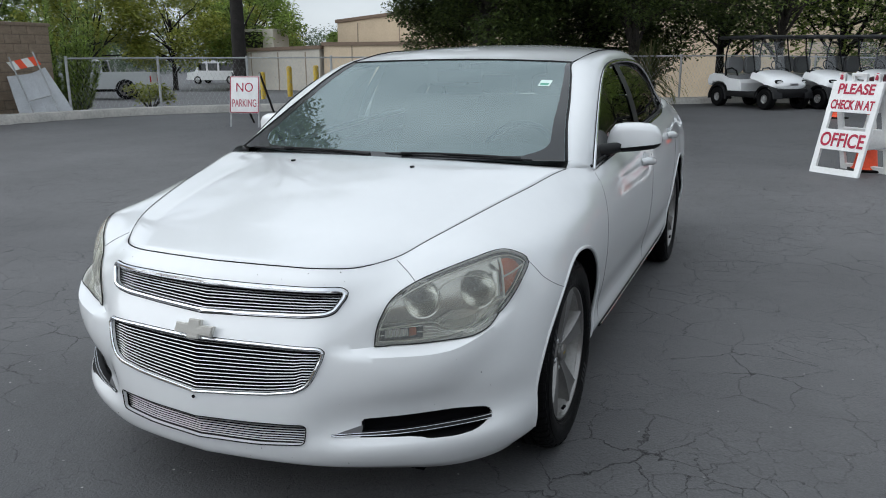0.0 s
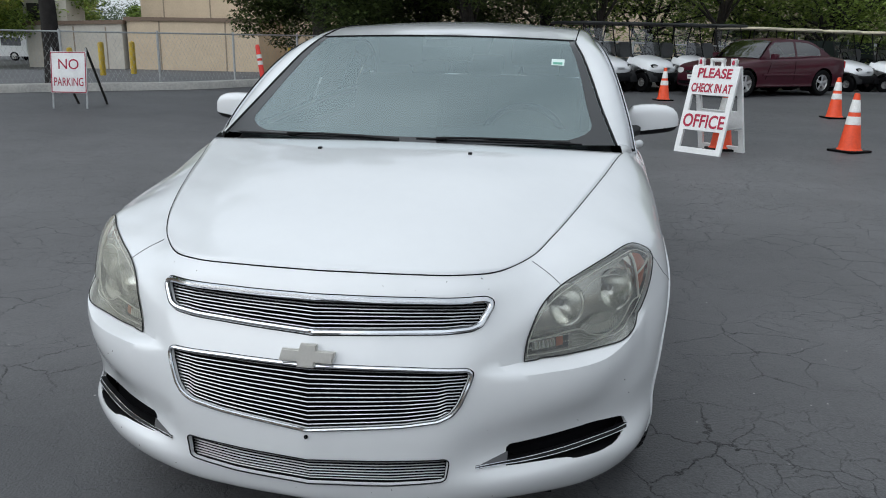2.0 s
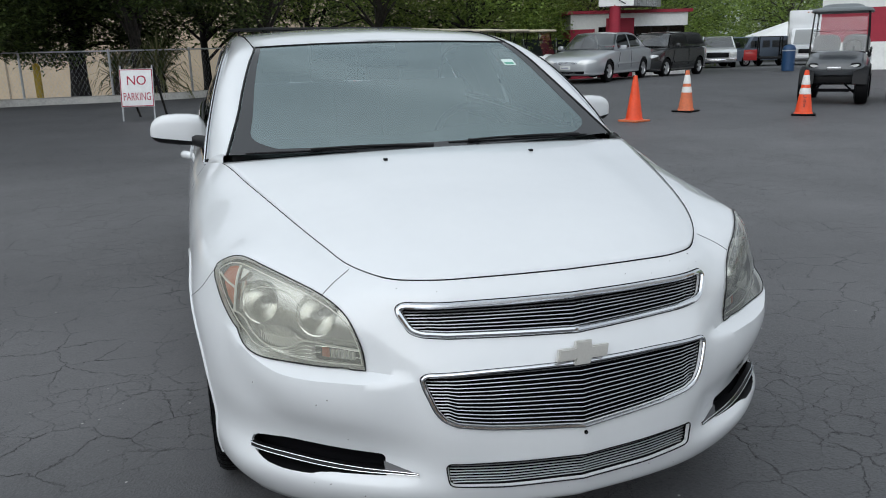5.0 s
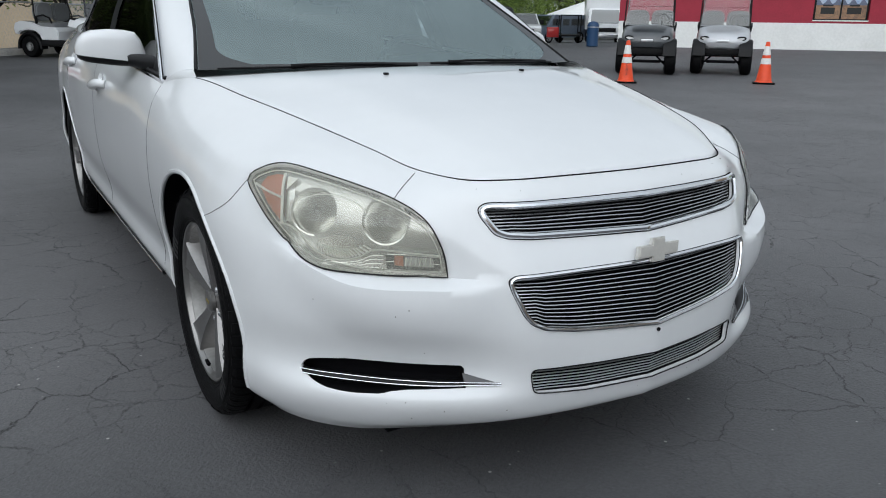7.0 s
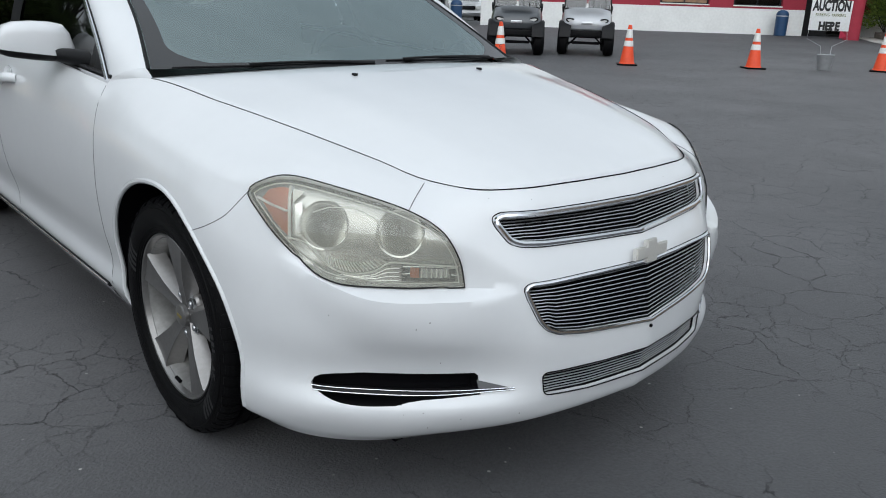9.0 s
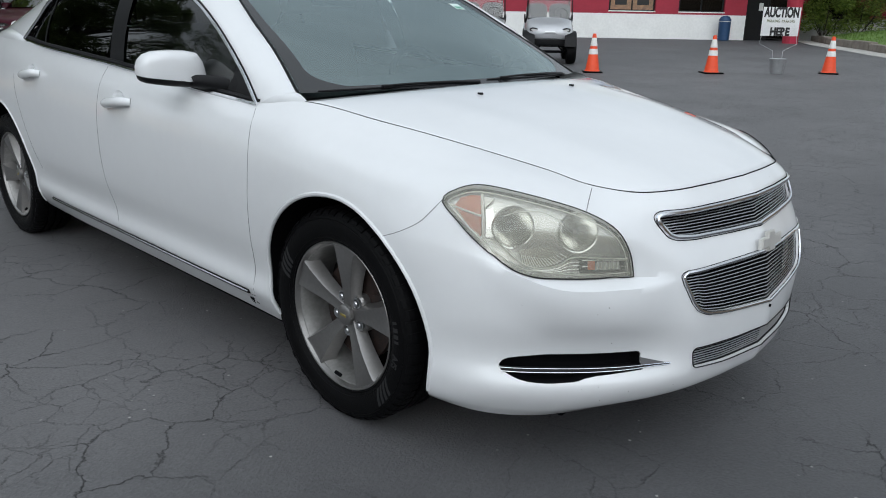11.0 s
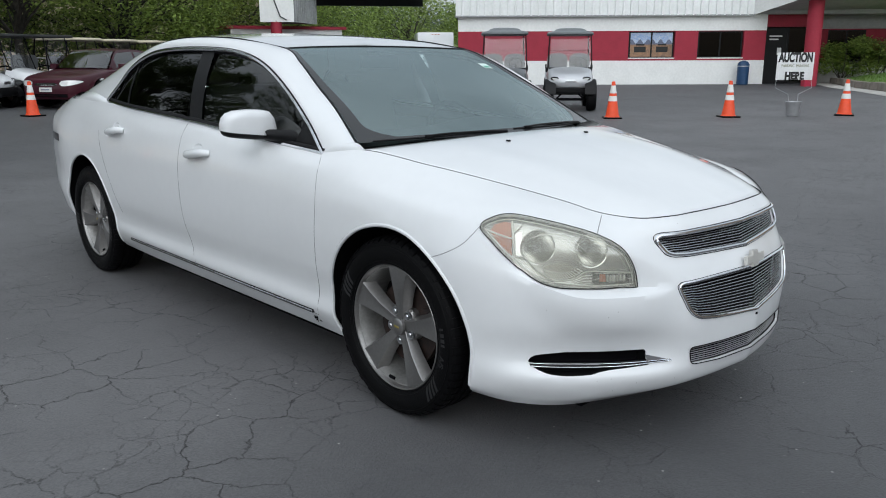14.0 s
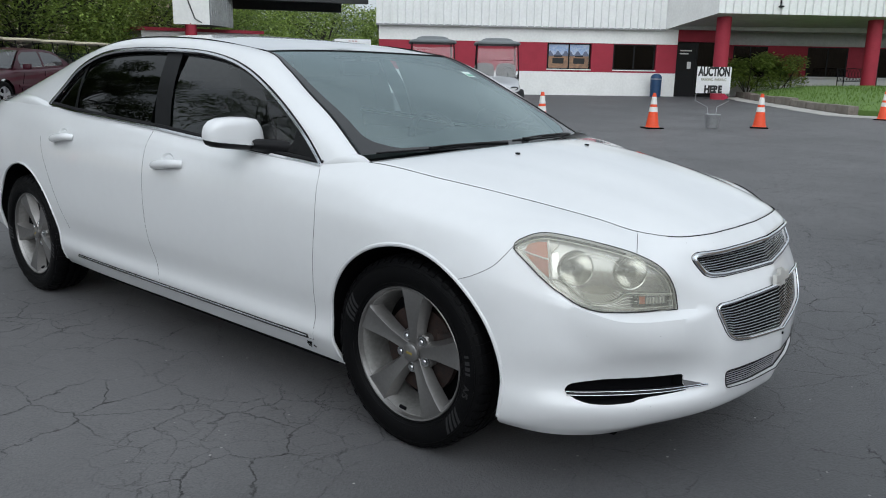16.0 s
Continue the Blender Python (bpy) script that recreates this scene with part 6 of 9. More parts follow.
# porte-cochere between the office and the booth
def build_canopy():
    canopy = thing("drive_canopy", pose(0, 0, 0), "drive-through canopy with dark beam and ribbed steel end box", "canopy")
    a, b = Vector((15.9, 25.2, 3.62)), Vector((20.7, 22.2, 3.62))
    d = (b - a).normalized()
    n = Vector((-d.y, d.x, 0))
    bm = bmesh.new()
    for q0, q1, z0, z1 in ((0.0, 0.3, 3.62, 4.2), (6.0, 6.3, 3.62, 4.2)):
        pts = [a + n * q0, b + n * q0, b + n * q1, a + n * q1]
        lo = [bm.verts.new((p.x, p.y, z0)) for p in pts]
        hi = [bm.verts.new((p.x, p.y, z1)) for p in pts]
        bm.faces.new(lo), bm.faces.new(hi)
        for k in range(4):
            bm.faces.new((lo[k], lo[(k + 1) % 4], hi[(k + 1) % 4], hi[k]))
    part("beam", bm, DARK_BEAM, canopy, "dark steel beam", smooth=False)
    bm = bmesh.new()
    pts = [a + n * 0.05, b + n * 0.05, b + n * 6.2, a + n * 6.2]
    bm.faces.new([bm.verts.new((p.x, p.y, 4.0)) for p in pts])
    bm.faces.new([bm.verts.new((p.x, p.y, 4.9)) for p in pts])
    part("canopy_roof", bm, DARK_BEAM, canopy, smooth=False)
    # ribbed end box over the booth
    corners = [Vector((13.5, 24.9, 0)), Vector((14.55, 24.2, 0)), Vector((16.5, 25.6, 0)), Vector((15.4, 26.6, 0))]
    bm = bmesh.new()
    f = [bm.verts.new((p.x, p.y, z)) for p in corners for z in (2.55, 5.8)]
    bm.faces.new((f[0], f[2], f[3], f[1]))
    bm.faces.new((f[0], f[6], f[7], f[1]))
    part("end_panel", bm, WHITE_WALL, canopy, "plain white end panel", smooth=False)
    p, q = corners[1], corners[2]
    u = (q - p).normalized()
    w = Vector((u.y, -u.x, 0))
    bm = bmesh.new()
    corrugated(bm, 0, (q - p).length, 0.0, 2.55, 5.8, 0.2, 0.05)
    bmesh.ops.transform(bm, matrix=Matrix(((u.x, w.x, 0, p.x), (u.y, w.y, 0, p.y), (0, 0, 1, 0), (0, 0, 0, 1))), verts=bm.verts)
    part("side_sheet", bm, SHEET_GREY, canopy, "weathered ribbed side sheet", smooth=False)
    bm = bmesh.new()
    bm.faces.new([bm.verts.new((c.x, c.y, 2.56)) for c in corners])
    part("underside", bm, DARK_BEAM, canopy, smooth=False)
    bm = bmesh.new()
    lathe(bm, [(0.21, -0.4), (0.21, 2.6)], 24, m=Matrix.Translation((14.1, 24.75, 0)))
    part("column", bm, RED_WALL, canopy, "round red column")
    bm = bmesh.new()
    tube(bm, [(13.75, 24.70, 4.0), (14.1, 24.45, 2.75), (14.3, 24.33, 2.62)], 0.02, 6)
    part("cable", bm, DARK_BEAM, canopy)


build_canopy()


def build_booth():
    x, y = 16.0, 27.6
    booth = thing("ticket_booth", at_ground(x, y, -18), "small red and white booth with windows", "booth")
    zt = 2.48 - rise(x, y)
    for name, material, b in (("wall", WHITE_WALL, (-2.3, 2.3, -1.4, 1.4, zt - 0.62, zt - 0.12)), ("wall", WHITE_WALL, (-2.3, -1.2, -1.4, 1.4, -0.3, zt - 0.62)),
                              ("wall", RED_WALL, (-2.32, -1.35, -1.42, 1.42, -0.3, zt - 0.70)), ("wall", RED_WALL, (-0.9, 0.2, -1.42, 1.42, -0.3, zt - 0.30)),
                              ("wall", WHITE_WALL, (0.2, 2.3, -1.4, 1.4, -0.3, 1.0)), ("roof", RED_WALL, (-2.45, 2.45, -1.55, 1.55, zt - 0.12, zt))):
        bm = bmesh.new()
        box(bm, *b)
        part(name, bm, material, booth, smooth=False)
    for x0, x1 in ((-1.34, -0.92), (0.3, 0.85), (0.95, 1.5), (1.6, 2.2)):
        bm = bmesh.new()
        box(bm, x0, x1, -1.38, -1.34, 1.0, zt - 0.66)
        part("window", bm, WINDOW, booth, smooth=False)
    bm = bmesh.new()
    box(bm, -1.2, 2.2, -1.2, 1.2, 0.9, zt - 0.6)
    part("interior", bm, ROOM, booth, smooth=False)


build_booth()


# tan warehouses far behind the trees
def warehouse(x, y, turn, length, depth, z_left, z_right, label, material, bays=6):
    w = thing("warehouse", pose(x, y, rise(x, y) - 0.3, 0, 0, turn), label, "warehouse")
    bm = bmesh.new()
    prism(bm, [(0, 0), (length, 0), (length, z_right), (0, z_left)], depth)
    part("wall", bm, material, w, smooth=False)
    bm = bmesh.new()
    prism(bm, [(-0.15, z_left), (length + 0.15, z_right), (length + 0.15, z_right + 0.25), (-0.15, z_left + 0.25)], depth + 0.2, Matrix.Translation((0, -0.1, 0)))
    part("roof_edge", bm, mat("brown roof edge", (0.20, 0.14, 0.10), 0.8, var=0.2), w, smooth=False)
    for k in range(bays):
        bm = bmesh.new()
        s = length * (k + 0.5) / bays
        box(bm, s - 0.04, s + 0.04, -0.03, 0.0, 0, min(z_left, z_right))
        part("wall_joint", bm, mat("wall joint", (0.30, 0.24, 0.18), 0.9), w, smooth=False)
    return w


warehouse(-30.5, 52.5, 2, 21, 14, 5.2, 7.2, "tan stucco warehouse with a sloping roof edge", TAN)
warehouse(-28.5, 47.0, 2, 9, 5, 3.4, 3.4, "lower tan stucco annex with brown coping", TAN, 2)
warehouse(-35.5, 46.5, 2, 6.8, 5, 3.0, 3.2, "pale stucco service yard wall", TAN_LIGHT, 3)
warehouse(-13.0, 44.0, 0, 40, 12, 9.0, 9.0, "long tan stucco warehouse behind the oaks", TAN, 8)
bm = bmesh.new()
box(bm, -1.6, 1.6, -1, 1, 0, 1.5)
ob = part("rooftop_unit", bm, TAN_LIGHT, None, smooth=False)
ob.matrix_world = pose(-34.3, 48.0, rise(-34, 48) - 0.3 + 3.15)
tagged(ob, "pale metal rooftop unit on the annex", "rooftop unit")
bm = bmesh.new()
box(bm, -1.0, 1.0, -1.02, -0.5, 0.15, 1.3)
part("open_louvre", bm, ROOM, ob, smooth=False).matrix_local = pose(-0.3, 0, 0)


# ---- parked vehicles ----
CAR_RIM = mat("painted wheel", (0.55, 0.55, 0.56), 0.35, 0.7, var=0.1)
CABIN[0] = Vector((0, 0, 0.75))
CAR_GLASS = glass_mat("parked car glass", (0.22, 0.25, 0.25), 2.2)
GLASSES.append(CAR_GLASS)
HEADLIGHT = mat("clear headlight", (0.72, 0.73, 0.72), 0.15, 0.2, coat=1.0)
TAIL_RED = mat("red tail light", (0.40, 0.01, 0.01), 0.25, coat=1.0)


def road_wheel(parent, x, y, r, width, side, rim_mat=None):
    bm = bmesh.new()
    w = width / 2
    lathe(bm, [(r * 0.62, w * 0.7), (r * 0.70, w), (r * 0.90, w), (r * 0.98, w * 0.8), (r, w * 0.4), (r, -w * 0.4), (r * 0.98, -w * 0.8), (r * 0.7, -w), (r * 0.6, -w)], 32, "X")
    m = Matrix.Translation((x, y, r)) @ (Matrix.Rotation(math.pi, 4, "Z") if side < 0 else Matrix.Identity(4))
    tyre = part("wheel", bm, RUBBER, parent)
    tyre.matrix_local = m
    bm = bmesh.new()
    lathe(bm, [(r * 0.64, w * 0.75), (r * 0.60, w * 0.86), (r * 0.55, w * 0.5), (r * 0.50, -w * 0.2)], 28, "X")
    for k in range(5):
        a = k * math.tau / 5
        mm = Matrix.Rotation(a, 4, "X")
        grid_faces(bm, [[mm @ Vector((w * 0.72, -r * 0.10, 0)), mm @ Vector((w * 0.74, r * 0.10, 0))], [mm @ Vector((w * 0.80, -r * 0.11, r * 0.60)), mm @ Vector((w * 0.80, r * 0.11, r * 0.60))]])
    lathe(bm, [(r * 0.16, w * 0.6), (r * 0.16, w * 0.84), (0.001, w * 0.84)], 16, "X")
    part("rim", bm, rim_mat or CAR_RIM, tyre)
    bm = bmesh.new()
    lathe(bm, [(0.001, -w * 0.1), (r * 0.56, -w * 0.1)], 20, "X")
    part("wheel_back", bm, DARK, tyre)


def skin_patch(skin, x0, x1, z0, z1, out=0.005, taper=0.0, round_=False):
    """A patch that hugs a car's nose between x0 and x1, z0 and z1. taper: how far its lower edge rises towards x1."""
    bm = bmesh.new()
    rows = []
    for j in np.linspace(0, 1, 6):
        row = []
        for i in np.linspace(0, 1, 15):
            lo = z0 + taper * (z1 - z0) * i ** 2
            f = j
            if round_:
                k = math.sqrt(max(0.05, 1 - (2 * i - 1) ** 4))
                f = 0.5 + (j - 0.5) * k
            p, n, _, _ = skin.ray_cast(Vector((x0 + (x1 - x0) * i, -6, lo + (z1 - lo) * f)), Vector((0, 1, 0)))
            if p is None:
                p = skin.find_nearest(Vector((x0 + (x1 - x0) * i, -2.2, lo + (z1 - lo) * f)))[0]
            row.append(p + Vector((0, -out, 0.3 * out)))
        rows.append(row)
    grid_faces(bm, rows)
    return bm


def sedan(name, m, label, paint, length, width, height, wheelbase, hood=0.82, belt=0.95, nose_z=0.62, roof=(0.30, 0.44, 0.70, 0.86), grille_w=0.35, front=0.92, tail_z=None, lamp_h=0.10, wheel_r=0.32):
    """A parked car whose nose points to local -y, its middle at the origin."""
    c = thing(name, m, label, "car")
    L, W = length, width / 2
    tail = tail_z or belt + 0.05
    def half_width(u):
        return W * (0.52 + 0.48 * (1 - (1 - min(u / 0.16, 1)) ** 2.6) ** 0.5) * (1 if u < 0.86 else 1 - 0.16 * ((u - 0.86) / 0.14) ** 2)
    cols = []
    us = np.concatenate([[0, 0.003, 0.008, 0.016, 0.028, 0.043], np.linspace(0.06, 0.94, 34), [0.965, 0.985, 0.996, 1.0]])
    for u in us:
        y = -L / 2 + L * u
        w = half_width(u)
        edge = min(1, u / 0.02, (1 - u) / 0.02) ** 0.5 if 0 < u < 1 else 0.0
        if u < roof[0]:
            top = nose_z - 0.10 * math.exp(-u / 0.012) + (hood + 0.10 - nose_z) * (u / roof[0]) ** 0.62
        elif u < roof[3]:
            top = hood + 0.10 + (tail - hood - 0.10) * (u - roof[0]) / (roof[3] - roof[0])
        else:
            top = tail - 0.06 * (u - roof[3]) / (1 - roof[3])
        low = 0.22 + 0.06 * (1 - edge)
        shoulder = top - 0.07
        in_y = (1 - edge) * 0.05 * (1 if u < 0.5 else -1)
        prof = [(0.0, low), (w * 0.88, low), (w * 0.97, low + 0.10), (w, low + 0.5 * (shoulder - low)), (w * 0.985, shoulder - 0.04), (w * 0.93, shoulder + 0.03), (w * 0.75, top - 0.005), (0, top + 0.015)]
        if edge < 0.3:
            prof = [(a * 0.97, low + (b - low) * 0.9 + 0.03) for a, b in prof]
        cols.append([(a, y, b) for a, b in spline([(p[0], p[1]) for p in prof], 29)])
    for end, way in ((0, -1), (-1, 1)):
        for k, out in ((0.6, 0.018), (0.0, 0.026)):
            extra = [(a * k, y + way * out * math.sin(math.pi * min(1, max(0, (b - 0.2) / 0.5))), b) for a, y, b in (cols[0] if way < 0 else cols[-1])] if k == 0.6 else [(0.0, y + way * 0.008, b) for a, y, b in (cols[0] if way < 0 else cols[-1])]
            cols.insert(0, extra) if way < 0 else cols.append(extra)
    bm = bmesh.new()
    grid_faces(bm, cols)
    axles = (-wheelbase / 2 - L * 0.005, wheelbase / 2 - L * 0.005)
    for y in axles:
        cut(bm, [(y + (wheel_r + 0.05) * math.cos(a), wheel_r + (wheel_r + 0.05) * math.sin(a)) for a in np.linspace(0, math.tau, 24, endpoint=False)], (1, 2), "out", lambda q: q.x > W * 0.55)
    bm = mirrored(bm)
    bm.normal_update()
    tree_ = BVHTree.FromBMesh(bm)
    part("body", bm, paint, c)
    bm = bmesh.new()
    box(bm, -W * 0.78, W * 0.78, -L * 0.44, L * 0.44, 0.20, 0.50)
    part("underbody", bm, DARK, c, smooth=False)
    # cabin: pillars, roof and glass
    y1, y2, y3, y4 = (-L / 2 + L * k for k in roof)
    zb, zr = hood + 0.09, height
    wb, wr = W * 0.90, W * 0.68
    def p(y, z, w):
        return Vector((w, y, z))
    rail = spline([(y1, zb), (y2 - 0.12, zr - 0.085), (y2 + 0.25, zr - 0.035), ((y2 + y3) / 2, zr - 0.02), (y3, zr - 0.06), (y3 + (y4 - y3) * 0.55, zr - 0.06 - (zr - tail) * 0.42), (y4, tail)], 80)
    def rail_z(y):
        return float(np.interp(y, rail[:, 0], rail[:, 1]))
    def belt_z(y):
        return zb - 0.01 + (tail - zb) * max(0.0, min(1.0, (y - y1) / (y4 - y1)))
    def half(y, z):
        """Half the cabin's width at a height."""
        f = max(0.0, min(1.0, (z - belt_z(y)) / (zr - zb)))
        return wb * (1 - 0.04 * max(0, (y - y3) / (y4 - y3))) + (wr - wb) * f ** 1.25
    def across(y, z, f, bow, lift):
        w = half(y, z)
        return Vector((w * f, y + bow * (1 - f * f), z + lift * (1 - f * f)))
    def lengthwise(ya, yb, n, bow_a, bow_b, lift_a, lift_b, inset=1.0):
        bm = bmesh.new()
        ys = np.linspace(ya, yb, n)
        grid_faces(bm, [[across(y, rail_z(y), f, bow_a + (bow_b - bow_a) * k / (n - 1), lift_a + (lift_b - lift_a) * k / (n - 1)) for f in np.linspace(-inset, inset, 13)] for k, y in enumerate(ys)])
        return bm
    y_top, y_rear = y2 - 0.08, y3 + 0.02
    part("roof", lengthwise(y_top, y_rear, 14, -0.05, 0.05, 0.03, 0.03), paint, c)
    part("windshield", lengthwise(y1 + 0.02, y_top, 8, -0.14, -0.05, 0.02, 0.03, 0.94), CAR_GLASS, c)
    part("rear_window", lengthwise(y_rear, y4 - 0.04, 8, 0.05, 0.10, 0.03, 0.015, 0.92), CAR_GLASS, c)
    y_mid = y1 + (y4 - y1) * 0.50
    panes = ((y1 + 0.34, y_mid - 0.035), (y_mid + 0.035, y4 - (y4 - y3) * 0.52))
    def side_point(y, z, sgn, out=0.0):
        return Vector((sgn * (half(y, z) + out), y, z))
    for sgn in (1, -1):
        bm = bmesh.new()
        ys = sorted(set(np.round(np.concatenate([np.linspace(y1, y4, 40), [q for pane in panes for q in pane]]), 4)))
        for ya, yb in zip(ys[:-1], ys[1:]):
            open_ = any(pa - 1e-3 <= ya and yb <= pb + 1e-3 for pa, pb in panes)
            for lo, hi in (((0, 0.03), (-0.055, 0)) if open_ else ((0, 0),)):
                rows = []
                for y in (ya, yb):
                    z0, z1 = belt_z(y), rail_z(y)
                    za, zc = (z0, z1) if not open_ else ((z0, min(z0 + 0.03, z1)) if lo == 0 else (max(z1 - 0.055, z0), z1))
                    rows.append([side_point(y, za + (zc - za) * k / 4, sgn) for k in range(5)])
                grid_faces(bm, rows)
        part("side_frame", bm, paint, c)
        for pa, pb in panes:
            bm = bmesh.new()
            grid_faces(bm, [[side_point(y, belt_z(y) + 0.028 + max(0.0, rail_z(y) - 0.053 - belt_z(y) - 0.028) * k / 4, sgn, -0.004) for k in range(5)] for y in np.linspace(pa, pb, 10)])
            part("side_window", bm, CAR_GLASS, c)
        bm = bmesh.new()
        box(bm, sgn * (W + 0.02), sgn * (W + 0.20), y1 + 0.22, y1 + 0.34, zb + 0.0, zb + 0.13, 0.035)
        part("door_mirror", bm, paint, c)
        bm = bmesh.new()
        tube(bm, [Vector((sgn * (W + 0.004), y1 + 0.15 + k * 0.02, 0.40 + (hood - 0.40) * k / 8)) for k in range(9)], 0.005, 5)
        part("panel_gap", bm, DARK, c)
        bm = bmesh.new()
        tube(bm, [Vector((sgn * (W + 0.004), (y1 + y4) / 2 - 0.1, 0.40 + (hood - 0.35) * k / 8)) for k in range(9)], 0.005, 5)
        part("panel_gap", bm, DARK, c)
        bm = bmesh.new()
        tube(bm, [Vector((sgn * (W + 0.004), y, 0.52)) for y in np.linspace(-wheelbase / 2 + 0.5, wheelbase / 2 - 0.5, 6)], 0.018, 6, flat=2)
        part("door_moulding", bm, paint, c)
        bm = skin_patch(tree_, sgn * W * 0.42, sgn * W * 0.92, nose_z - lamp_h - 0.050, nose_z - 0.015, 0.007, 0.5, round_=True)
        part("headlight", bm, HEADLIGHT, c)
        bm = bmesh.new()
        box(bm, sgn * W * 0.52, sgn * W * 0.86, L / 2 - 0.12, L / 2 + 0.01, tail - 0.30, tail - 0.12, 0.03)
        part("tail_light", bm, TAIL_RED, c)
        for y in axles:
            road_wheel(c, sgn * (W - 0.10), y, wheel_r, 0.20, sgn)
    yl = -L / 2
    g = part("grille", skin_patch(tree_, -grille_w, grille_w, nose_z - 0.135, nose_z - 0.07, 0.006, 0.0, round_=True), BLACK, c)
    for k in range(4):
        z = nose_z - 0.125 + k * 0.015
        bm = bmesh.new()
        row = [Vector((x * grille_w * (0.95 if k in (1, 2) else 0.8), -L / 2, z)) for x in np.linspace(-1, 1, 9)]
        tube(bm, [(tree_.ray_cast(q - Vector((0, 3, 0)), Vector((0, 1, 0)))[0] or tree_.find_nearest(q)[0]) + Vector((0, -0.008, 0)) for q in row], 0.004, 5)
        part("slat", bm, CHROME, g)
    part("air_intake", skin_patch(tree_, -W * 0.62, W * 0.62, 0.27, 0.35, 0.004), DARK, c)
    bm = bmesh.new()
    box(bm, -0.155, 0.155, yl - 0.055, yl - 0.005, 0.40, 0.50, 0.004)
    plate = part("number_plate", bm, PLATE, c)
    bm = bmesh.new()
    box(bm, -0.11, 0.11, yl - 0.058, yl - 0.054, 0.437, 0.463)
    part("plate_bar", bm, mat("plate ink", (0.20, 0.22, 0.30), 0.6), plate)
    return c


sedan("car", at_ground(5.27, 18.85, -55), "burgundy compact sedan parked beside the golf carts", mat("burgundy paint", (0.048, 0.004, 0.012), 0.42, coat=0.35, var=0.1, spec=0.25), 4.40, 1.68, 1.38, 2.62, hood=0.80, belt=0.93, nose_z=0.67, grille_w=0.30)
sedan("car", at_ground(11.35, 20.6, -51), "silver four-door sedan parked at the back of the lot", mat("silver paint", (0.44, 0.46, 0.48), 0.32, 0.5, coat=1.0, var=0.04), 5.0, 1.86, 1.46, 2.81, hood=0.84, nose_z=0.68, roof=(0.31, 0.45, 0.69, 0.84), grille_w=0.36)
sedan("car", at_ground(15.0, 22.9, -59), "small black hatchback parked nose out", mat("black paint", (0.010, 0.011, 0.012), 0.25, coat=1.0), 4.05, 1.74, 1.52, 2.52, hood=0.92, nose_z=0.78, roof=(0.24, 0.38, 0.88, 0.985), grille_w=0.30, tail_z=1.02)


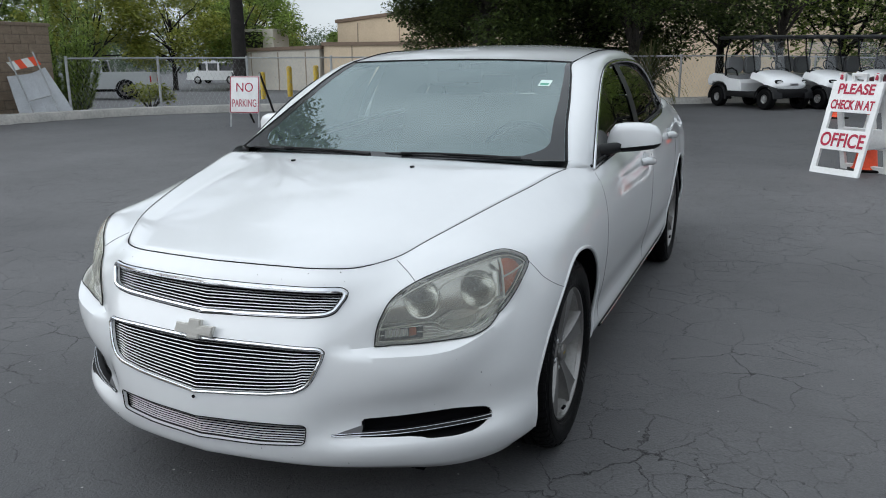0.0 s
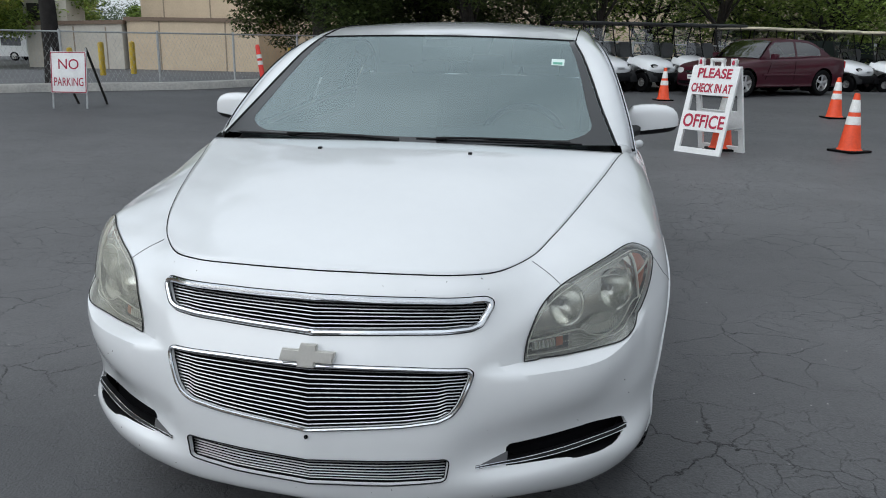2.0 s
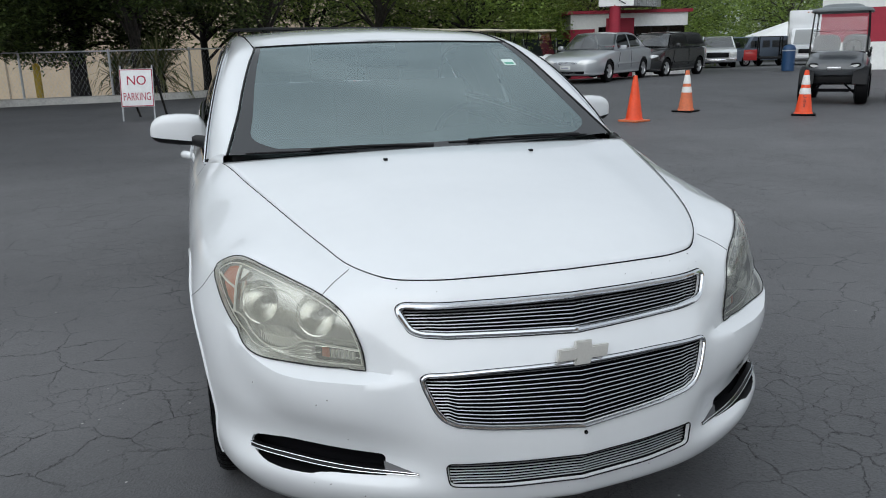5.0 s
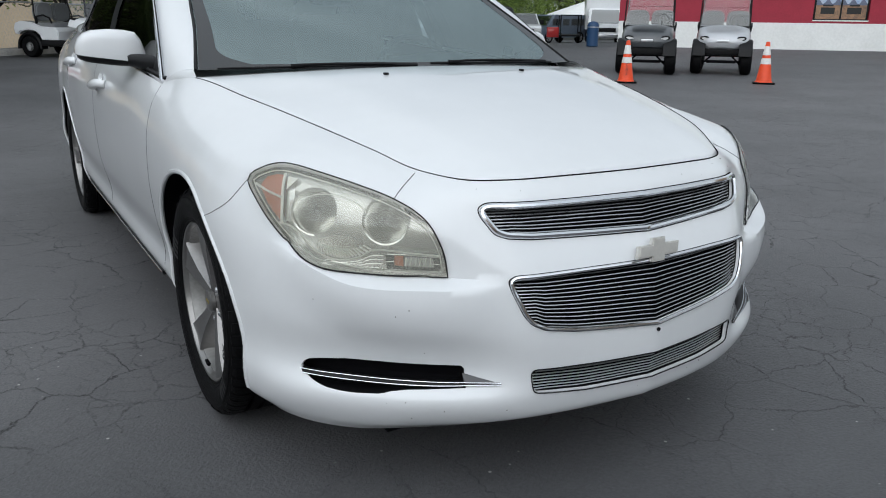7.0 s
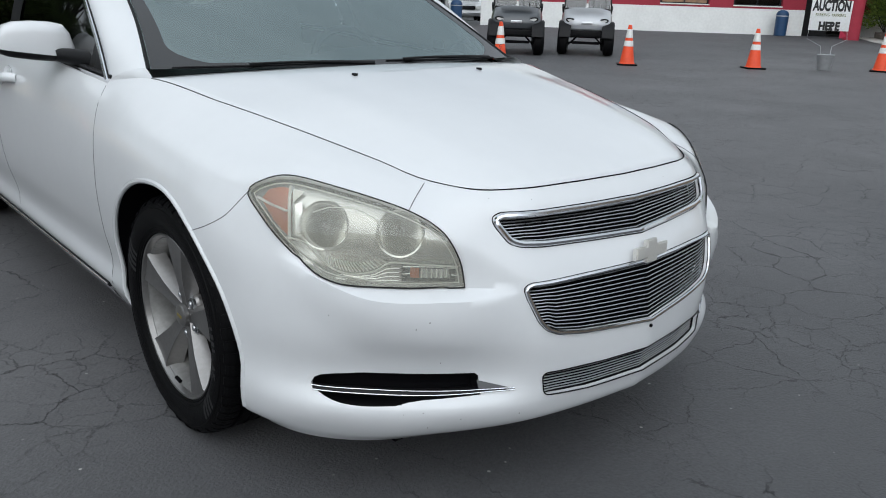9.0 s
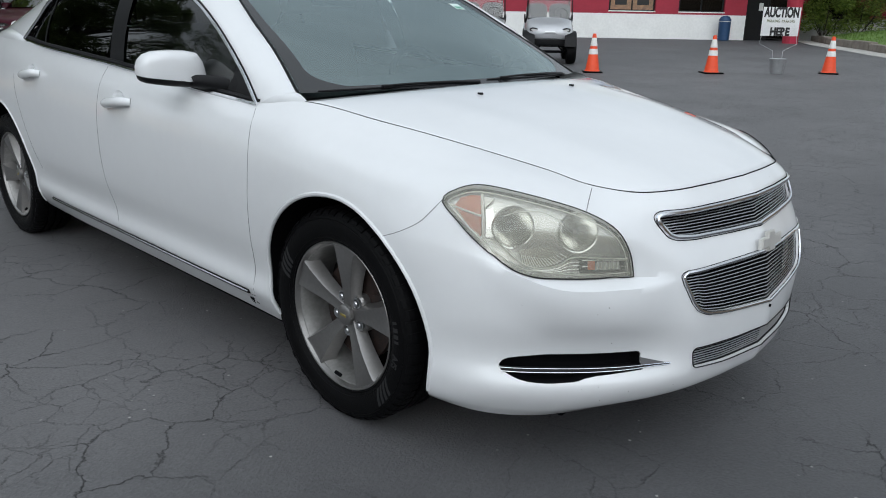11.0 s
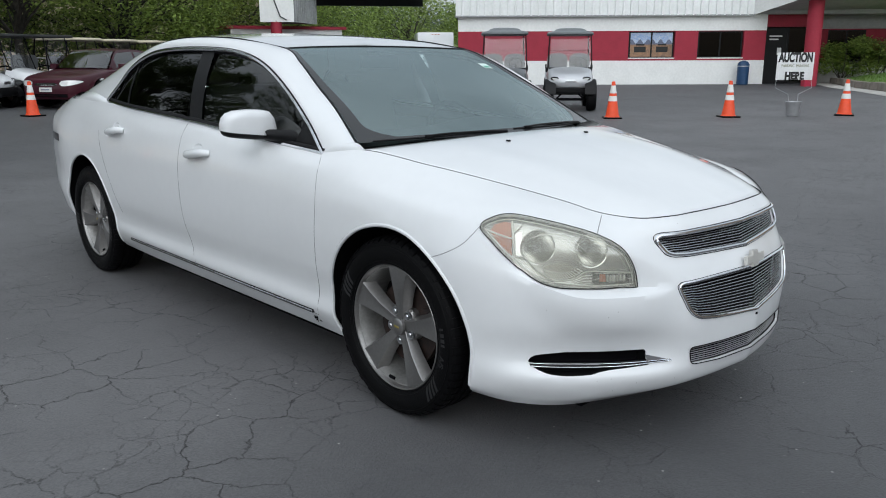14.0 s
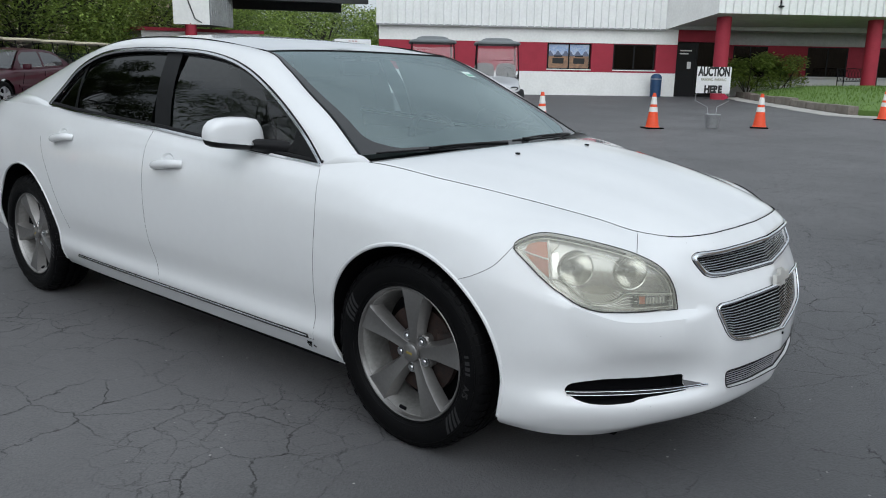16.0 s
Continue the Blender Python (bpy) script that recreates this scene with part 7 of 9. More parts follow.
def pickup(m, label, paint, lift=0.0, extra=""):
    """A pickup truck, nose to local -y."""
    c = thing("pickup_truck", m, label, "pickup truck")
    W, z0 = 0.98, 0.42 + lift
    bm = bmesh.new()
    prof = [(-2.85, z0), (2.85, z0), (2.85, z0 + 0.72), (0.75, z0 + 0.74), (-1.05, z0 + 0.72), (-2.55, z0 + 0.62), (-2.85, z0 + 0.50)]
    prism(bm, [(y, z) for y, z in prof], 2 * W, Matrix(((0, 1, 0, -W), (1, 0, 0, 0), (0, 0, 1, 0), (0, 0, 0, 1))), bevel=0.05)
    for y in (-1.85, 1.75):
        cut(bm, [(y + 0.45 * math.cos(a), 0.40 + lift + 0.45 * math.sin(a)) for a in np.linspace(0, math.tau, 20, endpoint=False)], (1, 2), "out", lambda q: abs(q.x) > 0.9)
    part("body", bm, paint, c)
    bm = bmesh.new()
    rows = []
    for y, z, w in ((-1.05, z0 + 0.72, .94), (-0.45, z0 + 1.28, .76), (0.35, z0 + 1.32, .76), (0.72, z0 + 1.24, .77), (0.78, z0 + 0.72, .94)):
        rows.append([(-w, y, z), (-w * .5, y, z + 0.03), (w * .5, y, z + 0.03), (w, y, z)])
    grid_faces(bm, rows[1:4])
    part("cab_roof", bm, paint, c)
    for name, q in (("windshield", [rows[0][0], rows[0][3], rows[1][3], rows[1][0]]), ("rear_window", [rows[4][0], rows[4][3], rows[3][3], rows[3][0]])):
        bm = bmesh.new()
        bm.faces.new([bm.verts.new(v) for v in q])
        part(name, bm, CAR_GLASS, c, smooth=False)
    for s in (-1, 1):
        bm = bmesh.new()
        k = 3 if s > 0 else 0
        bm.faces.new([bm.verts.new(Vector(rows[i][k]) * 0.995) for i in (0, 1, 3, 4)])
        part("side_window", bm, CAR_GLASS, c, smooth=False)
        bm = bmesh.new()
        for i, j in ((0, 1), (3, 4), (1, 3)):
            tube(bm, [rows[i][k], rows[j][k]], 0.045, 6)
        part("pillar_frame", bm, paint, c)
        bm = bmesh.new()
        box(bm, s * 0.98, s * 1.22, -0.86, -0.74, z0 + 0.72, z0 + 0.98, 0.03)
        part("door_mirror", bm, BLACK, c)
        bm = bmesh.new()
        box(bm, s * 0.62, s * 0.97, -2.88, -2.70, z0 + 0.26, z0 + 0.46, 0.03)
        part("headlight", bm, HEADLIGHT, c)
        bm = bmesh.new()
        box(bm, s * 0.88, s * 0.983, 2.80, 2.87, z0 + 0.28, z0 + 0.58, 0.02)
        part("tail_light", bm, TAIL_RED, c)
        for y in (-1.85, 1.75):
            road_wheel(c, s * 0.86, y, 0.40 + lift, 0.26, s, ALLOY_DARK)
    bm = bmesh.new()
    box(bm, -0.58, 0.58, -2.89, -2.80, z0 + 0.20, z0 + 0.46, 0.02)
    part("grille", bm, BLACK, c)
    bm = bmesh.new()
    box(bm, -0.98, 0.98, -2.98, -2.82, z0 - 0.05, z0 + 0.14, 0.03)
    part("front_bumper", bm, CHROME, c)
    bm = bmesh.new()
    box(bm, -0.96, 0.96, 2.82, 2.96, z0 - 0.02, z0 + 0.14, 0.03)
    part("rear_bumper", bm, SATIN, c)
    bm = bmesh.new()
    box(bm, -0.82, 0.82, -2.6, 2.7, 0.30 + lift, z0 + 0.1)
    part("chassis", bm, DARK, c, smooth=False)
    return c


pickup(at_ground(-27.7, 25.0, -56), "silver grey pickup truck parked behind the chain fence", mat("pewter paint", (0.40, 0.42, 0.42), 0.4, 0.3, coat=0.5), 0.05)
pickup(at_ground(27.9, 37.8, -34), "white pickup truck parked on the far lot", CART_WHITE)


def van(m, label, paint, L=5.4, W=1.0, H=2.1, hood=1.05):
    c = thing("van", m, label, "van")
    bm = bmesh.new()
    prof = [(-L / 2, 0.35), (L / 2, 0.35), (L / 2, H - 0.12), (L / 2 - 0.2, H), (-L / 2 + 1.5, H), (-L / 2 + 0.85, hood + 0.08), (-L / 2 + 0.05, hood - 0.05)]
    prism(bm, prof, 2 * W, Matrix(((0, 1, 0, -W), (1, 0, 0, 0), (0, 0, 1, 0), (0, 0, 0, 1))), bevel=0.06)
    part("body", bm, paint, c)
    bm = bmesh.new()
    grid_faces(bm, [[(-W * .88, -L / 2 + 0.86, hood + 0.12), (W * .88, -L / 2 + 0.86, hood + 0.12)], [(-W * .8, -L / 2 + 1.40, H - 0.10), (W * .8, -L / 2 + 1.40, H - 0.10)]])
    bmesh.ops.translate(bm, vec=(0, -0.03, 0.03), verts=bm.verts)
    part("windshield", bm, CAR_GLASS, c, smooth=False)
    for s in (-1, 1):
        for y0, y1 in ((-L / 2 + 1.25, -L / 2 + 2.0), (-L / 2 + 2.2, -0.1 + L * 0.1), (L * 0.12, L * 0.42)):
            bm = bmesh.new()
            box(bm, s * (W - 0.005), s * (W + 0.006), y0, y1, hood + 0.15, H - 0.25)
            part("side_window", bm, CAR_GLASS, c, smooth=False)
        bm = bmesh.new()
        box(bm, s * W * 0.62, s * W * 0.95, -L / 2 - 0.01, -L / 2 + 0.06, 0.72, 0.95, 0.02)
        part("headlight", bm, HEADLIGHT, c)
        for y in (-L * 0.30, L * 0.30):
            road_wheel(c, s * (W - 0.08), y, 0.36, 0.22, s)
    bm = bmesh.new()
    box(bm, -W * 0.6, W * 0.6, -L / 2 - 0.015, -L / 2 + 0.05, 0.70, 0.93, 0.02)
    part("grille", bm, BLACK, c)
    bm = bmesh.new()
    box(bm, -W * 0.98, W * 0.98, -L / 2 - 0.10, -L / 2 + 0.05, 0.38, 0.56, 0.03)
    part("front_bumper", bm, SATIN, c)
    return c


truck = van(at_ground(33.2, 36.5, -39), "white box truck with a van cab beside the office corner", CART_WHITE, 5.4, 1.0, 2.05)
bm = bmesh.new()
box(bm, -1.15, 1.15, -0.75, 4.4, 0.80, 3.05, 0.04)
part("cargo_box", bm, CART_WHITE, truck, "tall white cargo box")
for x in (-0.2, 0.0, 0.2):
    bm = bmesh.new()
    box(bm, x - 0.05, x + 0.05, -0.78, -0.745, 2.90, 2.95, 0.01)
    part("marker_lamp", bm, AMBER, truck)
van(at_ground(31.6, 39.4, -82), "slate blue minivan parked beside a white tent", mat("slate blue paint", (0.16, 0.20, 0.26), 0.35, 0.3, coat=0.8), 4.8, 0.95, 1.75, 0.95)
van(at_ground(-46.5, 58.0, -80), "white van on the far side of the tree row", CART_WHITE, 5.4, 1.0, 2.1)

# utility trailer
tr = thing("utility_trailer", at_ground(29.6, 37.0, -36), "low utility trailer with a red box and dark cage", "trailer")
bm = bmesh.new()
box(bm, -0.36, 0.36, -0.4, 0.5, 0.35, 0.95, 0.04)
part("tool_box", bm, RED_PAINT, tr)
bm = bmesh.new()
box(bm, 0.36, 1.7, -0.5, 2.0, 0.42, 0.52, 0.01)
part("deck", bm, BLACK, tr, smooth=False)
for x, y in ((0.45, -0.45), (1.65, -0.45), (1.65, 1.9), (0.45, 1.9)):
    bm = bmesh.new()
    tube(bm, [(x, y, 0.45), (x, y, 1.65)], 0.035, 6)
    part("cage_post", bm, BLACK, tr)
bm = bmesh.new()
tube(bm, [(0.45, -0.45, 1.65), (1.65, -0.45, 1.65), (1.65, 1.9, 1.65), (0.45, 1.9, 1.65)], 0.03, 6, closed=True)
part("top_frame", bm, BLACK, tr)
for x in (0.5, 1.6):
    road_wheel(tr, x, 0.7, 0.30, 0.18, 1)

# dark mesh fence behind the parked cars
screen = thing("screen_fence", pose(0, 0, 0), "low fence covered in dark green mesh", "fence")
rail = even([(7.6, 24.6), (13.5, 27.2), (19.5, 31.4), (25.5, 37.4)], 13)
for k in range(12):
    p, q = Vector((*rail[k], rise(*rail[k]))), Vector((*rail[k + 1], rise(*rail[k + 1])))
    n = (q - p).cross(Vector((0, 0, 1))).normalized() * 0.012
    bm = bmesh.new()
    grid_faces(bm, [[p + n + Vector((0, 0, 0.05)), q + n + Vector((0, 0, 0.05))], [p + n + Vector((0, 0, 1.55)), q + n + Vector((0, 0, 1.55))],
                    [p - n + Vector((0, 0, 1.55)), q - n + Vector((0, 0, 1.55))], [p - n + Vector((0, 0, 0.05)), q - n + Vector((0, 0, 0.05))]])
    part("mesh_panel", bm, mat("dark green mesh", (0.012, 0.022, 0.018), 0.8, var=0.3, scale=4) if k == 0 else screen.children[0].data.materials[0], screen, smooth=False)
    bm = bmesh.new()
    tube(bm, [p - Vector((0, 0, 0.1)), p + Vector((0, 0, 1.62))], 0.03, 6)
    part("post", bm, GALV, screen)

# event tent
tent = thing("event_tent", at_ground(43.7, 49.0, -24) @ Matrix.Scale(0.73, 4), "white peaked event tent with scalloped edge", "tent")
bm = bmesh.new()
for k in range(4):
    a = [Vector((6 * sx, 4 * sy, 2.3)) for sx, sy in ((-1, -1), (1, -1), (1, 1), (-1, 1))]
    bm.faces.new([bm.verts.new(v) for v in (a[k], a[(k + 1) % 4], Vector((0, 0, 4.6)))])
    p, q = a[k], a[(k + 1) % 4]
    for j in range(16):
        u, v = p.lerp(q, j / 16), p.lerp(q, (j + 1) / 16)
        bm.faces.new([bm.verts.new(w) for w in (u, v, v - Vector((0, 0, 0.22)), u.lerp(v, 0.5) - Vector((0, 0, 0.34)), u - Vector((0, 0, 0.22)))])
part("canvas", bm, CANVAS, tent, smooth=False)
for sx, sy in ((-1, -1), (1, -1), (1, 1), (-1, 1)):
    bm = bmesh.new()
    tube(bm, [(6 * sx, 4 * sy, -0.2), (6 * sx, 4 * sy, 2.3)], 0.05, 6)
    part("pole", bm, GALV, tent)


# ---- golf carts ----
def cart_wheel(parent, x, y, r, w, side):
    bm = bmesh.new()
    h = w / 2
    lathe(bm, [(r * .40, h * .7), (r * .46, h * .95), (r * .6, h), (r * .85, h), (r * .97, h * .75), (r, h * .4), (r, -h * .4), (r * .97, -h * .75), (r * .6, -h)], 24, "X")
    t = part("wheel", bm, RUBBER, parent)
    t.matrix_local = Matrix.Translation((x, y, r)) @ (Matrix.Rotation(math.pi, 4, "Z") if side < 0 else Matrix.Identity(4))
    bm = bmesh.new()
    lathe(bm, [(r * .42, h * .75), (r * .40, h * .85), (r * .36, h * .6), (r * .2, h * .5), (r * .16, h * .8), (.001, h * .8)], 16, "X")
    part("rim", bm, CART_RIM, t)


CART_RIM = mat("dull steel cart wheel", (0.42, 0.42, 0.42), 0.4, 0.6, color2=(0.18, 0.18, 0.18), scale=30)
SCREEN = glass_mat("scuffed clear screen", (0.84, 0.86, 0.87), 1.75, 0.05)


def golf_cart(m, label, paint, roof_mat, lifted=False, seats=True, group=""):
    """A golf cart, nose to local -y."""
    c = thing("golf_cart", m, label, "golf cart", group)
    r = 0.28 if lifted else 0.25
    z = 0.10 if lifted else 0.0
    # nose cowl: a shield with rounded shoulders
    half = 0.47 if lifted else 0.50
    bm = bmesh.new()
    rows = []
    for y, zz, w in ((-1.10, .44, .30), (-1.17, .47, .44), (-1.20, .54, .52), (-1.20, .60, .545), (-1.17, .68, .55), (-1.08, .76, .55), (-.92, .82, .55), (-.72, .875, .555), (-.50, .92, .56)):
        row = []
        for f in np.linspace(-1, 1, 25):
            e = max(0.0, abs(f) - 0.86) / 0.14
            row.append((f * w, y + 0.17 * abs(f) ** 3, z + zz - 0.035 * f * f - (0.16 * e * e if zz > .6 else 0.03 * e)))
        rows.append(row)
    grid_faces(bm, rows)
    part("front_cowl", bm, paint, c)
    bm = bmesh.new()
    if lifted:
        box(bm, -.36, .36, -1.08, -.92, z + .30, z + .50, .05)
    else:
        box(bm, -.47, .47, -1.20, -.90, .27, .50, .07)
    part("front_bumper", bm, BLACK, c)
    bm = bmesh.new()
    box(bm, -.12, .12, -1.215, -1.17, z + .57, z + .625, .01)
    part("badge_bar", bm, SATIN, c)
    for s in (-1, 1):
        ring = [(math.cos(a), math.sin(a)) for a in np.linspace(0, math.tau, 20, endpoint=False)]
        bm = bmesh.new()
        prism(bm, [(.125 * p, .056 * q) for p, q in ring], 0.07, pose(s * .35, -1.135, z + .64, 0, -s * 10, s * 14), bevel=0.01)
        lamp = part("headlight", bm, BLACK, c, "oval headlight in a black surround")
        bm = bmesh.new()
        prism(bm, [(.098 * p, .036 * q) for p, q in ring], 0.07, pose(s * .35, -1.143, z + .64, 0, -s * 10, s * 14), bevel=0.01)
        part("lens", bm, HEADLIGHT, lamp)
        bm = bmesh.new()
        rows = []
        for a in np.linspace(0.0, math.pi - 0.1, 12):
            ring = [(s * x, -.90 + q * math.cos(a), z + r - .02 + q * math.sin(a)) for x, q in ((.34, r + .05), (.585, r + .05), (.61, r + .075), (.585, r + .10), (.34, r + .10))]
            rows.append(ring + ring[:1])
        grid_faces(bm, rows)
        part("fender", bm, BLACK, c)
        for y in (-.90, .78):
            cart_wheel(c, s * .50, y, r, .24 if lifted else .20, s)
        bm = bmesh.new()
        tube(bm, [(s * (half + .05), -.50, z + .88), (s * (half + .04), -.36, z + 1.32), (s * (half + .02), -.30, z + 1.68)], .016, 6)
        part("front_post", bm, BLACK, c)
        bm = bmesh.new()
        tube(bm, [(s * .53, .56, z + .66), (s * (half + .03), .60, z + 1.30), (s * (half + .01), .52, z + 1.68)], .020, 6)
        part("rear_post", bm, BLACK, c)
    # floor, rear body
    bm = bmesh.new()
    box(bm, -.56, .56, -.72, .20, z + .26, z + .34, .03)
    part("floor", bm, BLACK, c)
    # tail: side panels that rise behind the seat, black arches, a dark sill and arm rests
    side = [(-.06, .40), (.42, .40), (.47, .52), (.58, .60), (.78, .635), (.98, .60), (1.08, .52), (1.17, .54), (1.20, .66), (1.14, .78), (.98, .83), (.66, .80), (.40, .71), (.02, .69), (-.06, .60)]
    bm = bmesh.new()
    prism(bm, [(y, z + k) for y, k in side], 1.16, Matrix(((0, 1, 0, -.58), (1, 0, 0, 0), (0, 0, 1, 0), (0, 0, 0, 1))), bevel=0.02)
    part("rear_body", bm, paint, c)
    for sx in (-1, 1):
        bm = bmesh.new()
        rows = []
        for a in np.linspace(-0.1, math.pi + 0.1, 12):
            rows.append([(sx * x, .78 + q * math.cos(a), z + r - .02 + q * math.sin(a)) for x, q in ((.40, r + .04), (.585, r + .04), (.60, r + .07), (.585, r + .10), (.40, r + .10))])
        grid_faces(bm, rows)
        part("fender", bm, BLACK, c)
        bm = bmesh.new()
        box(bm, sx * .50, sx * .59, -.66, .46, z + .27, z + .41, .03)
        part("sill", bm, BLACK, c)
        bm = bmesh.new()
        tube(bm, [(sx * .55, .52, z + .78), (sx * .57, .50, z + .93), (sx * .57, .30, z + .96), (sx * .57, .14, z + .90), (sx * .55, .10, z + .78)], .022, 6)
        part("arm_rest", bm, BLACK, c)
    bm = bmesh.new()
    box(bm, -.54, .54, .05, .56, z + .66, z + .80, .05)
    part("seat", bm, CART_SEAT, c)
    for x0, x1 in ((-.54, -.02), (.02, .54)):
        bm = bmesh.new()
        prism(bm, [((x0 + x1) / 2 + 0.26 * math.copysign(abs(math.cos(a)) ** 0.55, math.cos(a)), z + 1.03 + 0.21 * math.copysign(abs(math.sin(a)) ** 0.7, math.sin(a))) for a in np.linspace(0, math.tau, 24, endpoint=False)], 0.12, pose(0, 0.51, 0), bevel=0.03)
        part("backrest", bm, CART_SEAT, c)
    bm = bmesh.new()
    rows = []
    for k, zz in ((.97, 1.665), (1.0, 1.68), (1.0, 1.71), (.95, 1.735), (.80, 1.755), (.70, 1.765), (.64, 1.80), (.50, 1.825), (.25, 1.838), (.001, 1.84)):
        if not lifted:
            zz = min(zz, 1.735 + 0.02 * (1 - k))
        rows.append([(k * (half + .09) * math.copysign(abs(math.cos(a)) ** .35, math.cos(a)), .20 + k * .82 * math.copysign(abs(math.sin(a)) ** .35, math.sin(a)), z + zz) for a in np.linspace(0, math.tau, 41)])
    grid_faces(bm, [[(0.001 * q[0], .20 + 0.001 * (q[1] - .2), q[2]) for q in rows[0]]] + rows)
    part("roof", bm, roof_mat, c)
    bm = bmesh.new()
    grid_faces(bm, [[(-half - .02, -.50, z + .90), (half + .02, -.50, z + .90)], [(-half - .01, -.38, z + 1.30), (half + .01, -.38, z + 1.30)], [(-half, -.32, z + 1.66), (half, -.32, z + 1.66)]])
    ws = part("windshield", bm, SCREEN, c, "clear folding windshield", smooth=False)
    bm = bmesh.new()
    tube(bm, [(-half - .01, -.38, z + 1.30), (half + .01, -.38, z + 1.30)], .006, 6)
    part("windshield_bar", bm, BLACK, ws)
    bm = bmesh.new()
    mm = Matrix.Translation((.27, -.30, z + 1.00)) @ pose(0, 0, 0, 60)
    tube(bm, [mm @ Vector((.15 * math.cos(a), .15 * math.sin(a), 0)) for a in np.linspace(0, math.tau, 20, endpoint=False)], .013, 6, closed=True)
    tube(bm, [(.27, -.30, z + 1.00), (.27, -.52, z + .72)], .02, 6)
    part("steering_wheel", bm, BLACK, c)
    bm = bmesh.new()
    box(bm, -.50, .50, -.50, -.36, z + .70, z + .91, .03)
    part("dash", bm, BLACK, c)
    if lifted:
        bm = bmesh.new()
        for s in (-1, 1):
            tube(bm, [(s * .28, -1.05, .28), (s * .46, -.92, .26)], .022, 6)
            tube(bm, [(s * .20, -1.08, .40), (s * .40, -.95, .20)], .018, 6)
        box(bm, -.30, .30, -1.04, -.98, .24, .30, .01)
        part("suspension", bm, DARK, c)
    return c


first = golf_cart(at_ground(0.95, 18.95, 43), "white golf cart with dark roof and grey seats", CART_WHITE, ROOF_DARK, group="row of golf carts")
for k in range(1, 4):
    copy_thing(first, at_ground(0.95 + 1.18 * k, 18.95 + 0.60 * k, 43))
beige = golf_cart(at_ground(5.7, 21.9, 43), "white golf cart with beige roof and grey seats", CART_WHITE, BEIGE, group="row of golf carts")
for k in range(1, 5):
    copy_thing(beige, at_ground(5.7 + 1.18 * k, 21.9 + 0.42 * k, 43))
golf_cart(at_ground(12.35, 9.45, -50) @ Matrix.Scale(0.93, 4), "silver golf cart on lifted tyres with clear windshield", CART_SILVER, ROOF_GREY, True)
golf_cart(at_ground(10.95, 10.2, -46) @ Matrix.Scale(0.93, 4), "charcoal golf cart with clear folding windshield", CART_GREY, ROOF_GREY, True)


# ---- cones, signs and small things ----
def cone(x, y, turn, material, collars=True, group="traffic cones", label="orange traffic cone with two white collars on black base"):
    c = thing("traffic_cone", at_ground(x, y, turn), label, "traffic cone", group)
    bm = bmesh.new()
    box(bm, -.18, .18, -.18, .18, 0, .03, .01)
    part("base", bm, RUBBER if collars else ORANGE_OLD, c)
    bm = bmesh.new()
    lathe(bm, [(.150, .03), (.135, .045), (.128, .06), (.034, .69), (.028, .71), (.012, .712), (.001, .70)], 28)
    part("cone_body", bm, material, c)
    if collars:
        for z0, z1 in ((.335, .435), (.485, .635)):
            bm = bmesh.new()
            rad = lambda z: .128 + (.034 - .128) * (z - .06) / .63 + .0025
            lathe(bm, [(rad(z0) - .002, z0), (rad(z0), z0 + .003), (rad(z1), z1 - .003), (rad(z1) - .002, z1)], 28)
            part("collar", bm, REFLECT, c)
    return c


striped = cone(5.2, 12.5, 10, ORANGE)
for x, y, a in ((3.98, 7.84, 35), (10.6, 7.0, 40), (12.4, 5.5, 50), (14.35, 4.02, 20), (19.6, 2.76, 0), (2.6, 15.8, 15)):
    copy_thing(striped, at_ground(x, y, a))
cone(5.7, 8.7, 20, ORANGE, False, label="plain bright orange traffic cone")
cone(7.3, 9.7, 30, ORANGE_OLD, label="faded orange traffic cone with two white collars")
lettered = cone(8.48, 8.18, -40, ORANGE, label="orange traffic cone with black lettering down its side")
for k, ch in enumerate("CASE"):
    part("letter", text_mesh(ch, 0.075, pose(0, -0.118 + 0.0112 * (3 - k) * -1 + 0.006, 0.285 - k * 0.072, -8)), INK, lettered, smooth=False)
hidden = cone(2.42, 7.62, 0, ORANGE, label="orange traffic cone standing inside the folding sign")

# folding plastic sign
sign = thing("folding_sign", at_ground(2.06, 7.18, -42), "white plastic folding sign with red lettering", "sign")


def frame_panel(cut_windows=True):
    bm = bmesh.new()
    outline = [(-.31, 0), (.31, 0), (.31, 1.04), (.25, 1.05), (.24, 1.13), (.19, 1.13), (.18, 1.05), (.09, 1.05), (.07, 1.12), (-.07, 1.12), (-.09, 1.05), (-.18, 1.05), (-.19, 1.13), (-.24, 1.13), (-.25, 1.05), (-.31, 1.04)]
    box(bm, -.31, -.245, 0, .035, 0, 1.04)
    box(bm, .245, .31, 0, .035, 0, 1.04)
    box(bm, -.245, .245, 0, .035, 0, .07)
    box(bm, -.245, .245, 0, .035, .275, .505)
    box(bm, -.245, .245, 0, .035, .70, 1.04)
    for x0, x1 in ((-.25, -.18), (.18, .25), (-.09, -.055), (.055, .09)):
        box(bm, x0, x1, 0, .035, 1.04, 1.13)
    box(bm, -.055, .055, 0, .035, 1.10, 1.13)
    return bm


